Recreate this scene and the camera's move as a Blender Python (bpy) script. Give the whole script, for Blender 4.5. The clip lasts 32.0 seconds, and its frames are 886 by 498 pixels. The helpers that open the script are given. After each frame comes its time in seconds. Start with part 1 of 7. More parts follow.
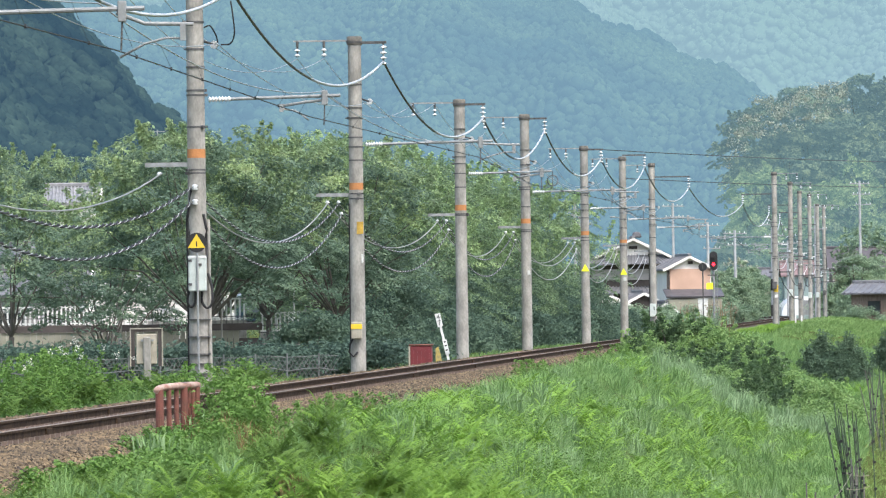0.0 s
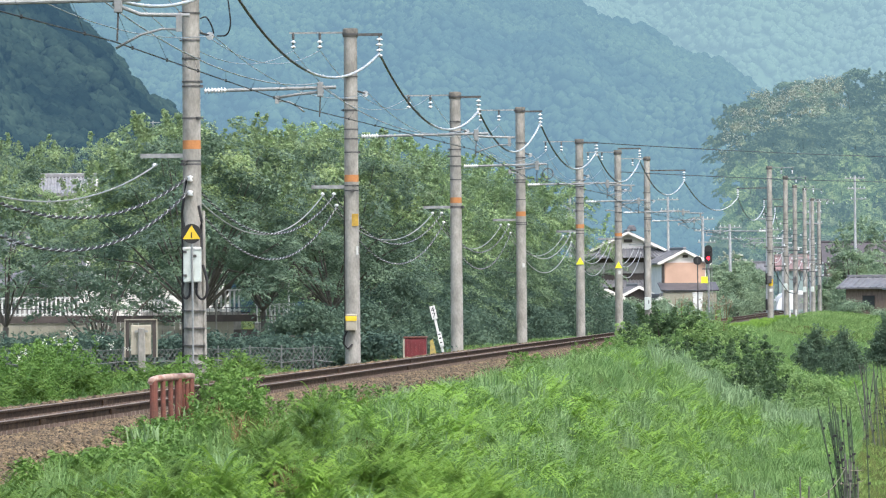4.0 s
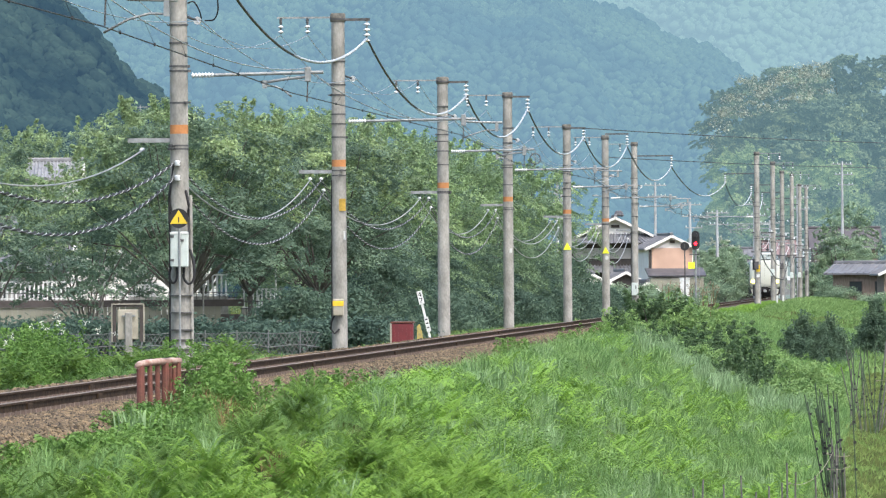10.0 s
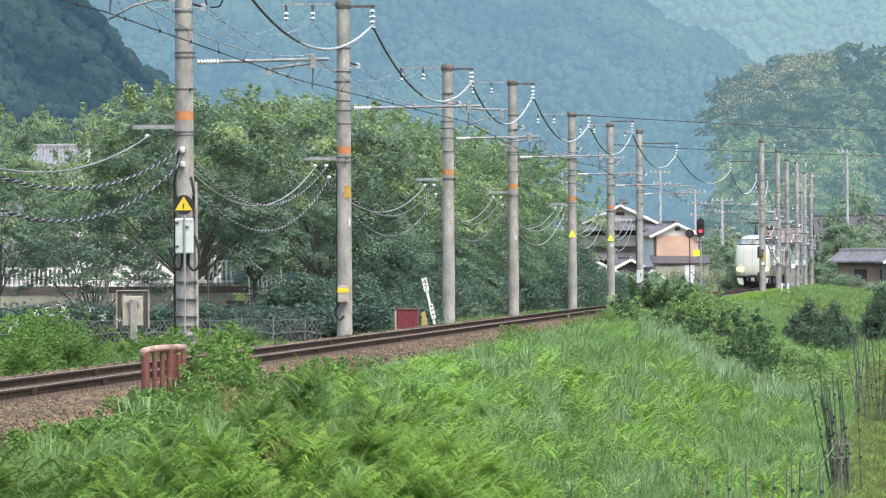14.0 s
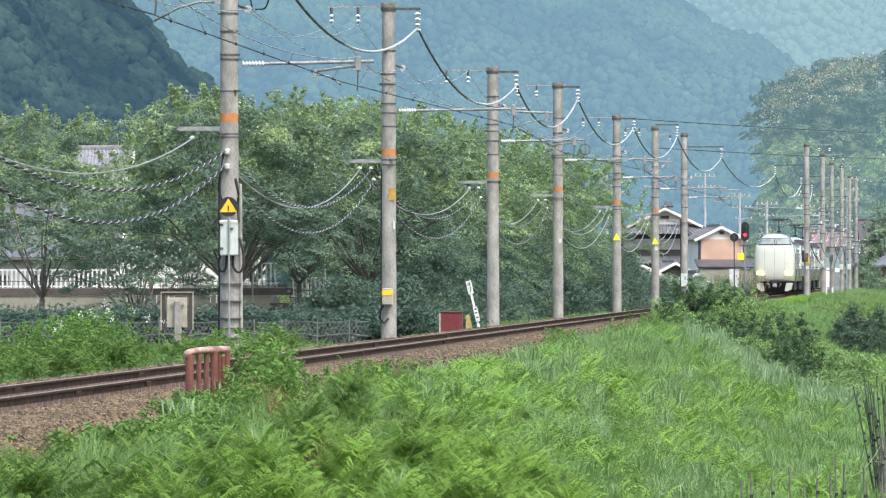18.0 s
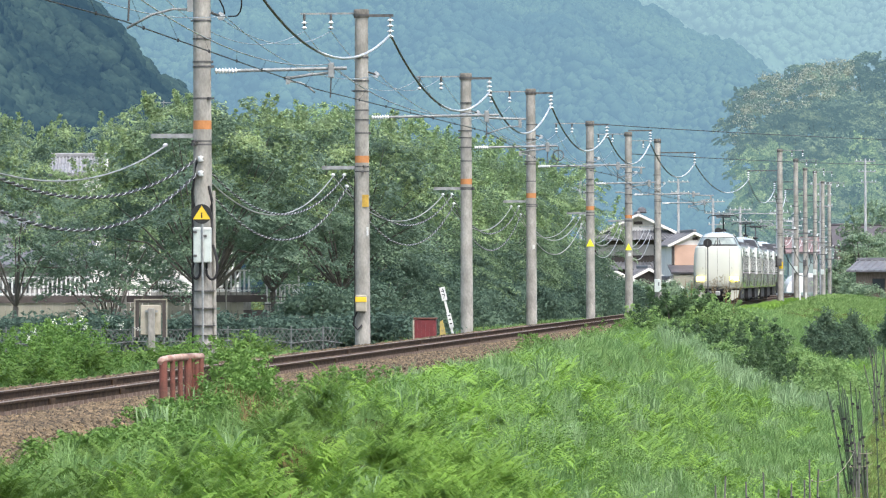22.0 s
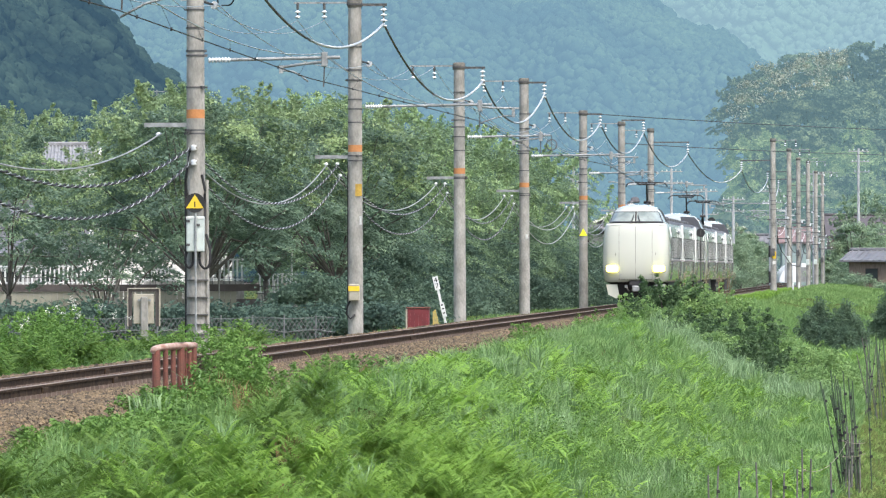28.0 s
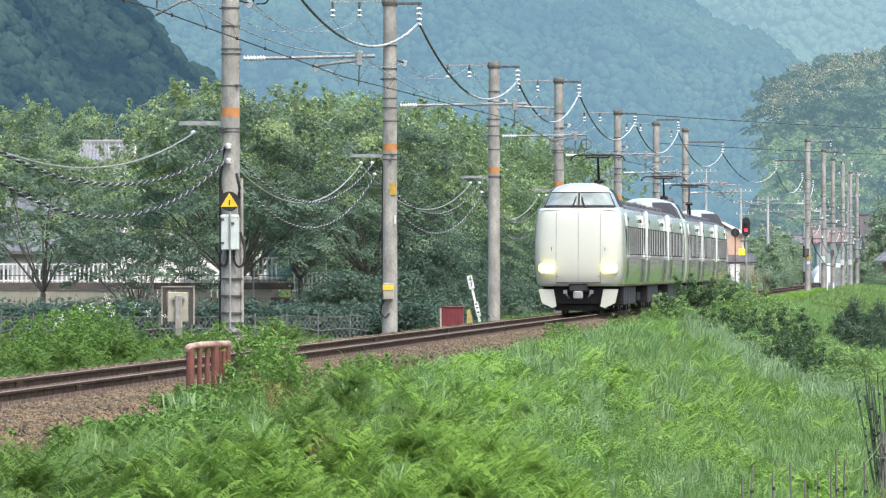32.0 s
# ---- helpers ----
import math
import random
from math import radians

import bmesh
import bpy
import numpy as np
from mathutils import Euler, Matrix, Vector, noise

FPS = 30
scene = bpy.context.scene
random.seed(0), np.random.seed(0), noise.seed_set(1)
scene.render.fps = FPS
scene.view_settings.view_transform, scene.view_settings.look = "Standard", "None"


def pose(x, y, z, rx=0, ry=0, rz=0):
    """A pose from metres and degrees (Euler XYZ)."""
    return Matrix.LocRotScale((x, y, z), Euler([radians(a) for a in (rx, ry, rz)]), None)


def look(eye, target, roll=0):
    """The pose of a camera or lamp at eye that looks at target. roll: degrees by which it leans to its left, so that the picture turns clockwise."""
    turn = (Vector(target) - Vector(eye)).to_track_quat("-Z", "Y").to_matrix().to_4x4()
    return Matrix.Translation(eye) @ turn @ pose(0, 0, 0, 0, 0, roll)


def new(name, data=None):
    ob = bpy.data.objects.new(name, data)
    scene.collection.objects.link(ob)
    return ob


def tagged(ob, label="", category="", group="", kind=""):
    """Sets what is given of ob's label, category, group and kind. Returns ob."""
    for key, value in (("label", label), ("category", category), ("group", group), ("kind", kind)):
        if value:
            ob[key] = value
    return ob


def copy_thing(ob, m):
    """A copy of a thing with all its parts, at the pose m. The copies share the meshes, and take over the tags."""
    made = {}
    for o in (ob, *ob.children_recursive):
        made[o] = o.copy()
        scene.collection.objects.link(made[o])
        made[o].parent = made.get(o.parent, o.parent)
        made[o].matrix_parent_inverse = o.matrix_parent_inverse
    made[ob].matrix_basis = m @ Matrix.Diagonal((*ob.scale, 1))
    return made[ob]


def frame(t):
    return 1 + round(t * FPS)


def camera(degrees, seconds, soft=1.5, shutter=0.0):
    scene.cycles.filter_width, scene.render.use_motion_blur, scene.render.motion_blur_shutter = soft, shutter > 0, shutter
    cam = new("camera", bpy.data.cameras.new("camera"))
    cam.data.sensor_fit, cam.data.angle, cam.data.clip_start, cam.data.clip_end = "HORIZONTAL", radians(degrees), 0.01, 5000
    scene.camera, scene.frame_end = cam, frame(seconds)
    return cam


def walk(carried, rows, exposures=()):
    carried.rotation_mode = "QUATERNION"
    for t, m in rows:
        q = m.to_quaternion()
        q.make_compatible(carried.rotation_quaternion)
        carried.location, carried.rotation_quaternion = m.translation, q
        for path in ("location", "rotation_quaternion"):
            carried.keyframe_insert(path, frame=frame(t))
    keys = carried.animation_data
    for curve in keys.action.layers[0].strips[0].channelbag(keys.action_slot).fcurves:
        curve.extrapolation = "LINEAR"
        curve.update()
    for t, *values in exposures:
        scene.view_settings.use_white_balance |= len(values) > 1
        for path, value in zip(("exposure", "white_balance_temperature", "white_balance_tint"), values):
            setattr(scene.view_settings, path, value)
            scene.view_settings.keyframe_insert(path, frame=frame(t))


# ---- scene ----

# ---- camera and walk ----
# The camera stands beside the line, 1.46 m above rail level; y runs ahead, x to the right.
LENS = math.degrees(2 * math.atan(784 / 14000))
EYE_Z = 1.46
cam = camera(LENS, 32.0, 1.2)
# seconds, yaw, pitch, roll in degrees: a hand-held long lens that sways
SWAY = """0 -0.2315 0.4170 0.787; 0.5 -0.2522 0.4543 0.910; 1 -0.2982 0.4336 0.943; 1.5 -0.3206 0.4096 0.779; 2 -0.2864 0.4054 0.706; 2.5 -0.2553 0.4125 0.723; 3 -0.2517 0.4174 0.493; 3.5 -0.2658 0.3876 0.477; 5.5 -0.2937 0.3244 0.631; 6 -0.2982 0.2808 0.464; 6.5 -0.2847 0.2085 0.383; 7 -0.2864 0.1682 0.479; 7.5 -0.3033 0.1721 0.364; 8 -0.3335 0.1904 0.391; 8.5 -0.3656 0.1842 0.370; 9 -0.3787 0.1967 0.361; 9.5 -0.3852 0.2272 0.322; 10 -0.3637 0.2532 0.396; 10.5 -0.3412 0.2656 0.293; 11 -0.3287 0.2188 0.274; 11.5 -0.3502 0.1469 0.125; 12 -0.3699 0.0995 0.066; 12.5 -0.3654 0.1289 0.318; 13 -0.3409 0.1719 0.364; 13.5 -0.3284 0.1705 0.290; 14 -0.3284 0.1595 0.286; 14.5 -0.3141 0.1578 -0.010; 16.5 -0.0259 0.1588 -0.032; 17 0.0115 0.1177 -0.074; 17.5 -0.0016 0.1453 -0.025; 18 -0.0070 0.1803 0.086; 18.5 -0.0211 0.1982 0.314; 19 -0.0382 0.1757 0.168; 19.5 -0.0221 0.1815 0.222; 20 -0.0282 0.2107 0.121; 20.5 -0.0388 0.2330 -0.098; 21 -0.0848 0.2270 -0.263; 21.5 -0.1522 0.2250 0.064; 22 -0.1981 0.2267 0.258; 22.5 -0.2214 0.2540 0.278; 23 -0.2100 0.2791 0.296; 23.5 -0.2110 0.2681 0.674; 24 -0.2306 0.2654 0.563; 24.5 -0.2200 0.2739 0.509; 25 -0.1987 0.2542 0.381; 25.5 -0.2461 0.2109 0.341; 27.5 -0.2875 0.2236 0.090; 28 -0.2486 0.1493 0.179; 28.5 -0.2459 0.0780 0.320; 29 -0.2202 0.0498 0.239; 29.5 -0.1580 0.0693 0.165; 30 -0.1045 0.0864 0.175; 30.5 -0.0781 0.0734 0.087; 31 -0.0446 0.0859 0.055; 31.5 -0.0161 0.1191 0.038; 32 -0.0000 0.1431 0.001"""
walk(cam, [(t, pose(0, 0, EYE_Z, 90 + p, r, y)) for t, y, p, r in
           (map(float, row.split()) for row in SWAY.split(";"))],
     exposures=[(0, 1.32), (2, 1.33), (3, 1.33), (6, 1.3), (7, 1.29), (8, 1.27), (9, 1.26), (10, 1.33), (11, 1.23), (12, 1.21), (13, 1.29), (14, 1.31), (17, 1.34), (18, 1.34), (19, 1.38), (20, 1.36), (22, 1.38), (24, 1.4), (25, 1.33), (28, 1.33), (29, 1.33), (30, 1.27), (31, 1.32), (32, 1.36)])

# ---- world and sun ----
world = bpy.data.worlds.new("sky")
scene.world = world
world.use_nodes = True
wn = world.node_tree.nodes
sky = wn.new("ShaderNodeTexSky")
sky.sky_type, sky.sun_disc = "NISHITA", False
sky.sun_elevation, sky.sun_rotation = radians(58), radians(150)
sky.air_density, sky.dust_density, sky.altitude = 1.0, 4.0, 50
wn["Background"].inputs[1].default_value = 0.15
world.node_tree.links.new(sky.outputs[0], wn["Background"].inputs[0])
sun_data = bpy.data.lights.new("sun", "SUN")
sun_data.energy, sun_data.angle, sun_data.color = 1.15, radians(20), (0.98, 0.965, 0.95)
sun = new("sun", sun_data)
sun.matrix_world = look((0, 0, 300), (0 - 300 * math.sin(radians(150)) / math.tan(radians(58)),
                                      0 - 300 * math.cos(radians(150)) / math.tan(radians(58)), 0))


# ---- materials ----
# The far hills are a backdrop, kilometres behind the line; their blue emission is painted haze.
def mat(name, color, rough=0.8, metal=0.0, vary=0.25, scale=4.0, grain=40.0, bump=0.0, tint=None,
        emit=None, glow=0.0, spec=0.5, random_obj=0.0, island=0.0, stretch=(1, 1, 1), coat=0.0, trans=0.0, relief=0.02):
    """A surface with variation at two scales: patches (scale) and grain, both per metre."""
    m = bpy.data.materials.new(name)
    m.use_nodes = True
    nt = m.node_tree
    n, ln = nt.nodes, nt.links
    b = n["Principled BSDF"]
    b.inputs["Roughness"].default_value = rough
    b.inputs["Metallic"].default_value = metal
    b.inputs["Specular IOR Level"].default_value = spec
    b.inputs["Coat Weight"].default_value = coat
    if emit:
        b.inputs["Emission Color"].default_value = (*emit, 1)
        b.inputs["Emission Strength"].default_value = glow
    geo = n.new("ShaderNodeNewGeometry")
    mp = n.new("ShaderNodeMapping")
    mp.inputs["Scale"].default_value = stretch
    tc = n.new("ShaderNodeTexCoord")
    ln.new(tc.outputs["Object"], mp.inputs[0])
    big, fine = n.new("ShaderNodeTexNoise"), n.new("ShaderNodeTexNoise")
    big.inputs["Scale"].default_value, fine.inputs["Scale"].default_value = scale, grain
    big.inputs["Detail"].default_value, fine.inputs["Detail"].default_value = 4, 3
    for k in (big, fine):
        ln.new(mp.outputs[0], k.inputs["Vector"])
    other = tint or tuple(c * (1 - 1.2 * vary) for c in color)
    ramp = n.new("ShaderNodeValToRGB")
    ramp.color_ramp.elements[0].position, ramp.color_ramp.elements[1].position = 0.35, 0.65
    ramp.color_ramp.elements[0].color = (*other, 1)
    ramp.color_ramp.elements[1].color = (*color, 1)
    ln.new(big.outputs[0], ramp.inputs[0])
    val = n.new("ShaderNodeMath")
    val.operation = "MULTIPLY_ADD"
    val.inputs[1].default_value, val.inputs[2].default_value = 1.6 * vary, 1 - 0.8 * vary
    ln.new(fine.outputs[0], val.inputs[0])
    last = val
    for amount, source in ((random_obj, "obj"), (island, "geo")):
        if amount:
            add = n.new("ShaderNodeMath")
            add.operation = "MULTIPLY_ADD"
            add.inputs[1].default_value = amount
            src = n.new("ShaderNodeObjectInfo").outputs["Random"] if source == "obj" else geo.outputs["Random Per Island"]
            ln.new(src, add.inputs[0])
            sub = n.new("ShaderNodeMath")
            sub.operation = "SUBTRACT"
            sub.inputs[1].default_value = amount / 2
            ln.new(last.outputs[0], sub.inputs[0])
            ln.new(sub.outputs[0], add.inputs[2])
            last = add
    hsv = n.new("ShaderNodeHueSaturation")
    ln.new(ramp.outputs[0], hsv.inputs["Color"])
    ln.new(last.outputs[0], hsv.inputs["Value"])
    ln.new(hsv.outputs[0], b.inputs["Base Color"])
    if bump:
        bp = n.new("ShaderNodeBump")
        bp.inputs["Strength"].default_value, bp.inputs["Distance"].default_value = bump, relief
        ln.new(fine.outputs[0], bp.inputs["Height"])
        ln.new(bp.outputs[0], b.inputs["Normal"])
    if trans:
        tr = n.new("ShaderNodeBsdfTranslucent")
        mx = n.new("ShaderNodeMixShader")
        mx.inputs[0].default_value = trans
        ln.new(hsv.outputs[0], tr.inputs[0])
        ln.new(b.outputs[0], mx.inputs[1])
        ln.new(tr.outputs[0], mx.inputs[2])
        ln.new(mx.outputs[0], n["Material Output"].inputs[0])
    return m


def glow(name, color, strength):
    m = bpy.data.materials.new(name)
    m.use_nodes = True
    b = m.node_tree.nodes["Principled BSDF"]
    b.inputs["Base Color"].default_value = (*color, 1)
    b.inputs["Emission Color"].default_value = (*color, 1)
    b.inputs["Emission Strength"].default_value = strength
    return m


M = {
    "concrete": mat("concrete", (0.325, 0.315, 0.285), 0.9, vary=0.5, scale=2.2, grain=14, bump=0.5, stretch=(1.6, 1.6, 0.8), tint=(0.20, 0.195, 0.175), random_obj=0.15),
    "capstone": mat("weathered_cap", (0.15, 0.14, 0.12), 0.95, vary=0.5, scale=5, grain=20, tint=(0.09, 0.09, 0.08), bump=0.5),
    "orange": mat("orange_band", (0.50, 0.21, 0.07), 0.7, vary=0.3),
    "steel": mat("galvanised_steel", (0.27, 0.285, 0.285), 0.6, 0.1, vary=0.25, scale=6),
    "dark_steel": mat("dark_steel", (0.10, 0.10, 0.10), 0.6, 0.3, vary=0.3, scale=6),
    "porcelain": mat("porcelain", (0.60, 0.62, 0.62), 0.2, vary=0.05),
    "black_cable": mat("black_cable", (0.015, 0.015, 0.017), 0.7, vary=0.2),
    "alu_wire": mat("aluminium_wire", (0.42, 0.44, 0.46), 0.4, 0.6, vary=0.1),
    # Dark and sky-lit tones of one cable; the light is painted in
    "feeder": mat("sheathed_feeder", (0.04, 0.047, 0.06), 0.4, 0.0, vary=0.2, spec=0.25),
    "sleeve": mat("sky_lit_cable", (0.46, 0.48, 0.49), 0.4, vary=0.15, scale=2),
    "copper_wire": mat("weathered_wire", (0.03, 0.033, 0.036), 0.6, 0.0, vary=0.2),
    "grey_strand": mat("grey_cable_strand", (0.42, 0.43, 0.43), 0.4, vary=0.3, grain=13, scale=2),
    "grey_cable": mat("grey_cable_sheath", (0.24, 0.25, 0.25), 0.35, vary=0.2, scale=2),
    "rail": mat("rusty_rail", (0.072, 0.049, 0.032), 0.95, 0.0, spec=0.1, vary=0.4, scale=5, grain=60, bump=0.3),
    "railhead": mat("worn_railhead", (0.20, 0.15, 0.105), 0.6, 0.2, vary=0.25),
    "sleeper": mat("sleeper", (0.20, 0.15, 0.12), 0.9, vary=0.35, scale=3, random_obj=0.3),
    "ballast": mat("ballast", (0.085, 0.062, 0.045), 0.95, vary=0.4, scale=1.3, grain=9, tint=(0.05, 0.038, 0.03), bump=0.8),
    "stone": mat("ballast_stone", (0.13, 0.094, 0.052), 0.95, vary=0.3, scale=0.9, grain=15, tint=(0.075, 0.058, 0.035), island=1.7),
    "withered": mat("withered_stems", (0.20, 0.13, 0.06), 0.9, vary=0.3, island=0.4),
    "seed": mat("pale_seed_heads", (0.34, 0.31, 0.22), 0.9, vary=0.3, island=0.4, trans=0.3),
    "earth": mat("earth", (0.075, 0.095, 0.03), 1.0, spec=0.0, vary=0.4, scale=0.4, grain=6, tint=(0.05, 0.065, 0.025), bump=0.5),
    "grass": mat("grass_blades", (0.205, 0.335, 0.112), 0.6, vary=0.35, scale=0.8, grain=3, stretch=(1, 0.15, 1), tint=(0.125, 0.235, 0.075), island=0.22, trans=0.35, spec=0.3),
    "grass_pale": mat("pale_grass", (0.235, 0.37, 0.165), 0.55, vary=0.25, scale=1.3, grain=4, stretch=(1, 0.15, 1), tint=(0.16, 0.26, 0.11), island=0.35, trans=0.35, spec=0.3),
    "silver_grass": mat("silvery_long_grass", (0.225, 0.345, 0.17), 0.5, vary=0.25, scale=1.3, grain=4, stretch=(1, 0.15, 1), tint=(0.155, 0.255, 0.115), island=0.4, trans=0.35, spec=0.35),
    "weed": mat("weed_leaves", (0.15, 0.27, 0.062), 0.6, vary=0.3, scale=0.9, grain=2, stretch=(1, 0.2, 1), tint=(0.10, 0.20, 0.045), island=0.3, trans=0.35, spec=0.3),
    # Extra blue in the leaf green stands in for haze
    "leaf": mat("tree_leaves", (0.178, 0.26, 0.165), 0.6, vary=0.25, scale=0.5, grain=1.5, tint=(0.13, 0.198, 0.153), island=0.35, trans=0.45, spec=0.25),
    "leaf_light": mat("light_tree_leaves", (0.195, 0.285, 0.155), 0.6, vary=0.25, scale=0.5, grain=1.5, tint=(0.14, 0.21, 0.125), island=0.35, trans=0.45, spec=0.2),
    # Paler copies of the leaves for crown tops: sunlight put into the colour
    "leaf_top_lit": mat("sunlit_top_leaves", (0.29, 0.385, 0.172), 0.5, vary=0.25, scale=0.5, grain=1.5, tint=(0.17, 0.25, 0.14), island=0.6, trans=0.42, spec=0.35),
    "leaf_light_top_lit": mat("yellowish_sunlit_leaves", (0.31, 0.425, 0.195), 0.5, vary=0.25, scale=0.5, grain=1.5, tint=(0.19, 0.29, 0.135), island=0.6, trans=0.42, spec=0.35),
    "dogwood": mat("creamy_blossom", (0.50, 0.54, 0.44), 0.8, vary=0.15, scale=0.5, grain=2, island=0.3, trans=0.3, spec=0.1),
    "blossom": mat("pale_blossom", (0.33, 0.37, 0.30), 0.9, vary=0.2, scale=0.3, grain=2, island=0.4, trans=0.3, spec=0.0),
    # Leaves and concrete for distant things, paled in the base colour for haze
    "far_leaf": mat("hazy_far_leaves", (0.275, 0.37, 0.23), 0.7, vary=0.25, scale=0.5, grain=1.5, tint=(0.19, 0.28, 0.19), island=0.35, trans=0.4, spec=0.1),
    "far_pole": mat("hazy_far_concrete", (0.40, 0.42, 0.43), 0.9, vary=0.3, scale=2, stretch=(3, 3, 0.4)),
    "bush": mat("bush_leaves", (0.10, 0.17, 0.07), 0.6, vary=0.25, scale=1.2, grain=2, tint=(0.06, 0.11, 0.05), island=0.25, trans=0.4, spec=0.35),
    "bush_light": mat("light_bush_leaves", (0.25, 0.385, 0.135), 0.6, vary=0.2, scale=1.0, grain=2, tint=(0.18, 0.295, 0.105), island=0.15, trans=0.45, spec=0.3),
    "bark": mat("bark", (0.13, 0.12, 0.105), 0.95, vary=0.4, scale=3, grain=20, bump=0.6),
    "white_body": mat("white_train_paint", (0.46, 0.475, 0.41), 0.25, vary=0.03, scale=1, coat=0.4),
    "band_glass": mat("dark_window_band", (0.02, 0.023, 0.025), 0.6, vary=0.1, spec=0.02),
    "silver": mat("silver_train_side", (0.50, 0.53, 0.505), 0.14, 0.45, vary=0.04, scale=1, coat=0.3),
    "under": mat("underframe", (0.032, 0.032, 0.034), 0.85, vary=0.3),
    # Near-black forest; its blue emission imitates the haze in front of it
    "hill_mid": mat("far_forest_in_haze", (0.026, 0.042, 0.021), 1.0, vary=0.5, scale=0.012, grain=0.35, tint=(0.008, 0.017, 0.013), emit=(0.075, 0.131, 0.180), glow=1.0, island=0.35, spec=0.0),
    "hill_far": mat("farthest_forest_in_haze", (0.026, 0.044, 0.025), 1.0, vary=0.25, scale=0.008, grain=0.1, emit=(0.114, 0.178, 0.220), glow=1.0, island=0.15, spec=0.0, tint=(0.03, 0.045, 0.035)),
    # Shade and haze of the left hill painted in: dark base, blue emission
    "hill_left": mat("shaded_hazy_conifers", (0.025, 0.040, 0.027), 1.0, vary=0.6, scale=0.04, grain=1.3, tint=(0.006, 0.012, 0.010), emit=(0.0145, 0.031, 0.052), glow=1.0, island=0.35, spec=0.0),
    # Knoll leaves give off a faint blue that stands in for haze
    "hill_right": mat("hazy_broadleaf_wood", (0.12, 0.142, 0.062), 1.0, vary=0.4, scale=0.12, grain=1.2, emit=(0.042, 0.071, 0.087), glow=1.0, island=0.3, random_obj=0.5, tint=(0.065, 0.09, 0.055), spec=0.0),
    "bamboo": mat("hazy_bamboo_wood", (0.18, 0.225, 0.092), 1.0, vary=0.3, scale=0.12, grain=1.2, emit=(0.050, 0.085, 0.094), glow=1.0, island=0.4, random_obj=0.3, spec=0.0),
    "field_grass": mat("field_grass", (0.215, 0.335, 0.12), 0.7, vary=0.3, scale=0.2, grain=1.5, tint=(0.14, 0.24, 0.07), island=0.4, trans=0.3, spec=0.2),
    # Pale base colour stands in for sky mirrored in the cab glass
    "screen_glass": mat("sky_pale_windscreen", (0.30, 0.34, 0.31), 0.06, vary=0.25, scale=1.6, tint=(0.16, 0.19, 0.175)),
    "faded_red": mat("faded_red_paint", (0.42, 0.34, 0.29), 0.7, vary=0.3, scale=9, tint=(0.24, 0.11, 0.08)),
    "yellow": mat("yellow_paint", (0.75, 0.52, 0.03), 0.5, vary=0.15),
    "faded_plate": mat("faded_orange_plate", (0.50, 0.32, 0.05), 0.7, vary=0.3, scale=8),
    "dull_yellow": mat("worn_yellow_paint", (0.42, 0.33, 0.08), 0.8, vary=0.4, scale=8, tint=(0.25, 0.21, 0.10)),
    # Shrub green made bluish, with haze mixed into the base colour
    "hedge": mat("dark_evergreen_leaves", (0.135, 0.20, 0.14), 0.8, vary=0.2, scale=0.6, grain=2, tint=(0.088, 0.14, 0.11), island=0.15, trans=0.45, spec=0.0),
    # Darker copy of the shrub green: shade of the trees is painted in
    "clipped": mat("tree_shaded_hedge_leaves", (0.11, 0.17, 0.128), 0.8, vary=0.2, scale=0.6, grain=2, tint=(0.075, 0.12, 0.098), island=0.15, trans=0.4, spec=0.0),
    "conifer": mat("conifer_needles", (0.13, 0.20, 0.125), 0.7, vary=0.3, scale=0.9, grain=2, tint=(0.09, 0.145, 0.10), island=0.4, trans=0.35, spec=0.1),
    "dry_grass": mat("yellowing_grass", (0.19, 0.295, 0.085), 0.7, vary=0.25, scale=0.25, grain=2, tint=(0.19, 0.245, 0.075), island=0.15, trans=0.3, spec=0.2),
    "lemon": mat("lemon_reflector", (0.80, 0.85, 0.04), 0.4, vary=0.08),
    "black_paint": mat("black_paint", (0.015, 0.015, 0.016), 0.5, vary=0.2),
    "white_paint": mat("white_paint", (0.66, 0.67, 0.65), 0.5, vary=0.15, scale=3, tint=(0.5, 0.52, 0.5)),
    "grey_box": mat("grey_green_box", (0.50, 0.56, 0.53), 0.5, vary=0.12, scale=5),
    "cream": mat("cream_box", (0.36, 0.335, 0.265), 0.6, vary=0.2, scale=4),
    "red_rust": mat("rusty_red_paint", (0.17, 0.058, 0.042), 0.85, vary=0.35, scale=5, tint=(0.11, 0.05, 0.035)),
    "maroon": mat("maroon_steel", (0.17, 0.025, 0.03), 0.5, vary=0.2, scale=5),
    "tile_grey": mat("grey_roof_tile", (0.15, 0.155, 0.165), 0.55, vary=0.25, scale=2, random_obj=0.2),
    "tile_pale": mat("pale_roof_tile", (0.25, 0.255, 0.26), 0.45, vary=0.3, scale=3, random_obj=0.2),
    "tile_dark": mat("dark_roof_tile", (0.09, 0.09, 0.10), 0.5, vary=0.3, scale=2),
    "plaster": mat("white_plaster", (0.74, 0.72, 0.68), 0.85, vary=0.12, scale=0.8),
    "grey_plaster": mat("grey_plaster", (0.33, 0.32, 0.31), 0.85, vary=0.15, scale=0.8),
    "peach": mat("peach_render", (0.50, 0.335, 0.25), 0.85, vary=0.12, scale=0.8),
    "timber_dark": mat("dark_timber", (0.06, 0.05, 0.045), 0.8, vary=0.3, scale=2, stretch=(6, 6, 1)),
    "timber_brown": mat("brown_timber_wall", (0.235, 0.18, 0.145), 0.8, vary=0.3, scale=2, stretch=(6, 6, 1)),
    # Red and teal of the far house are greyed to imitate haze
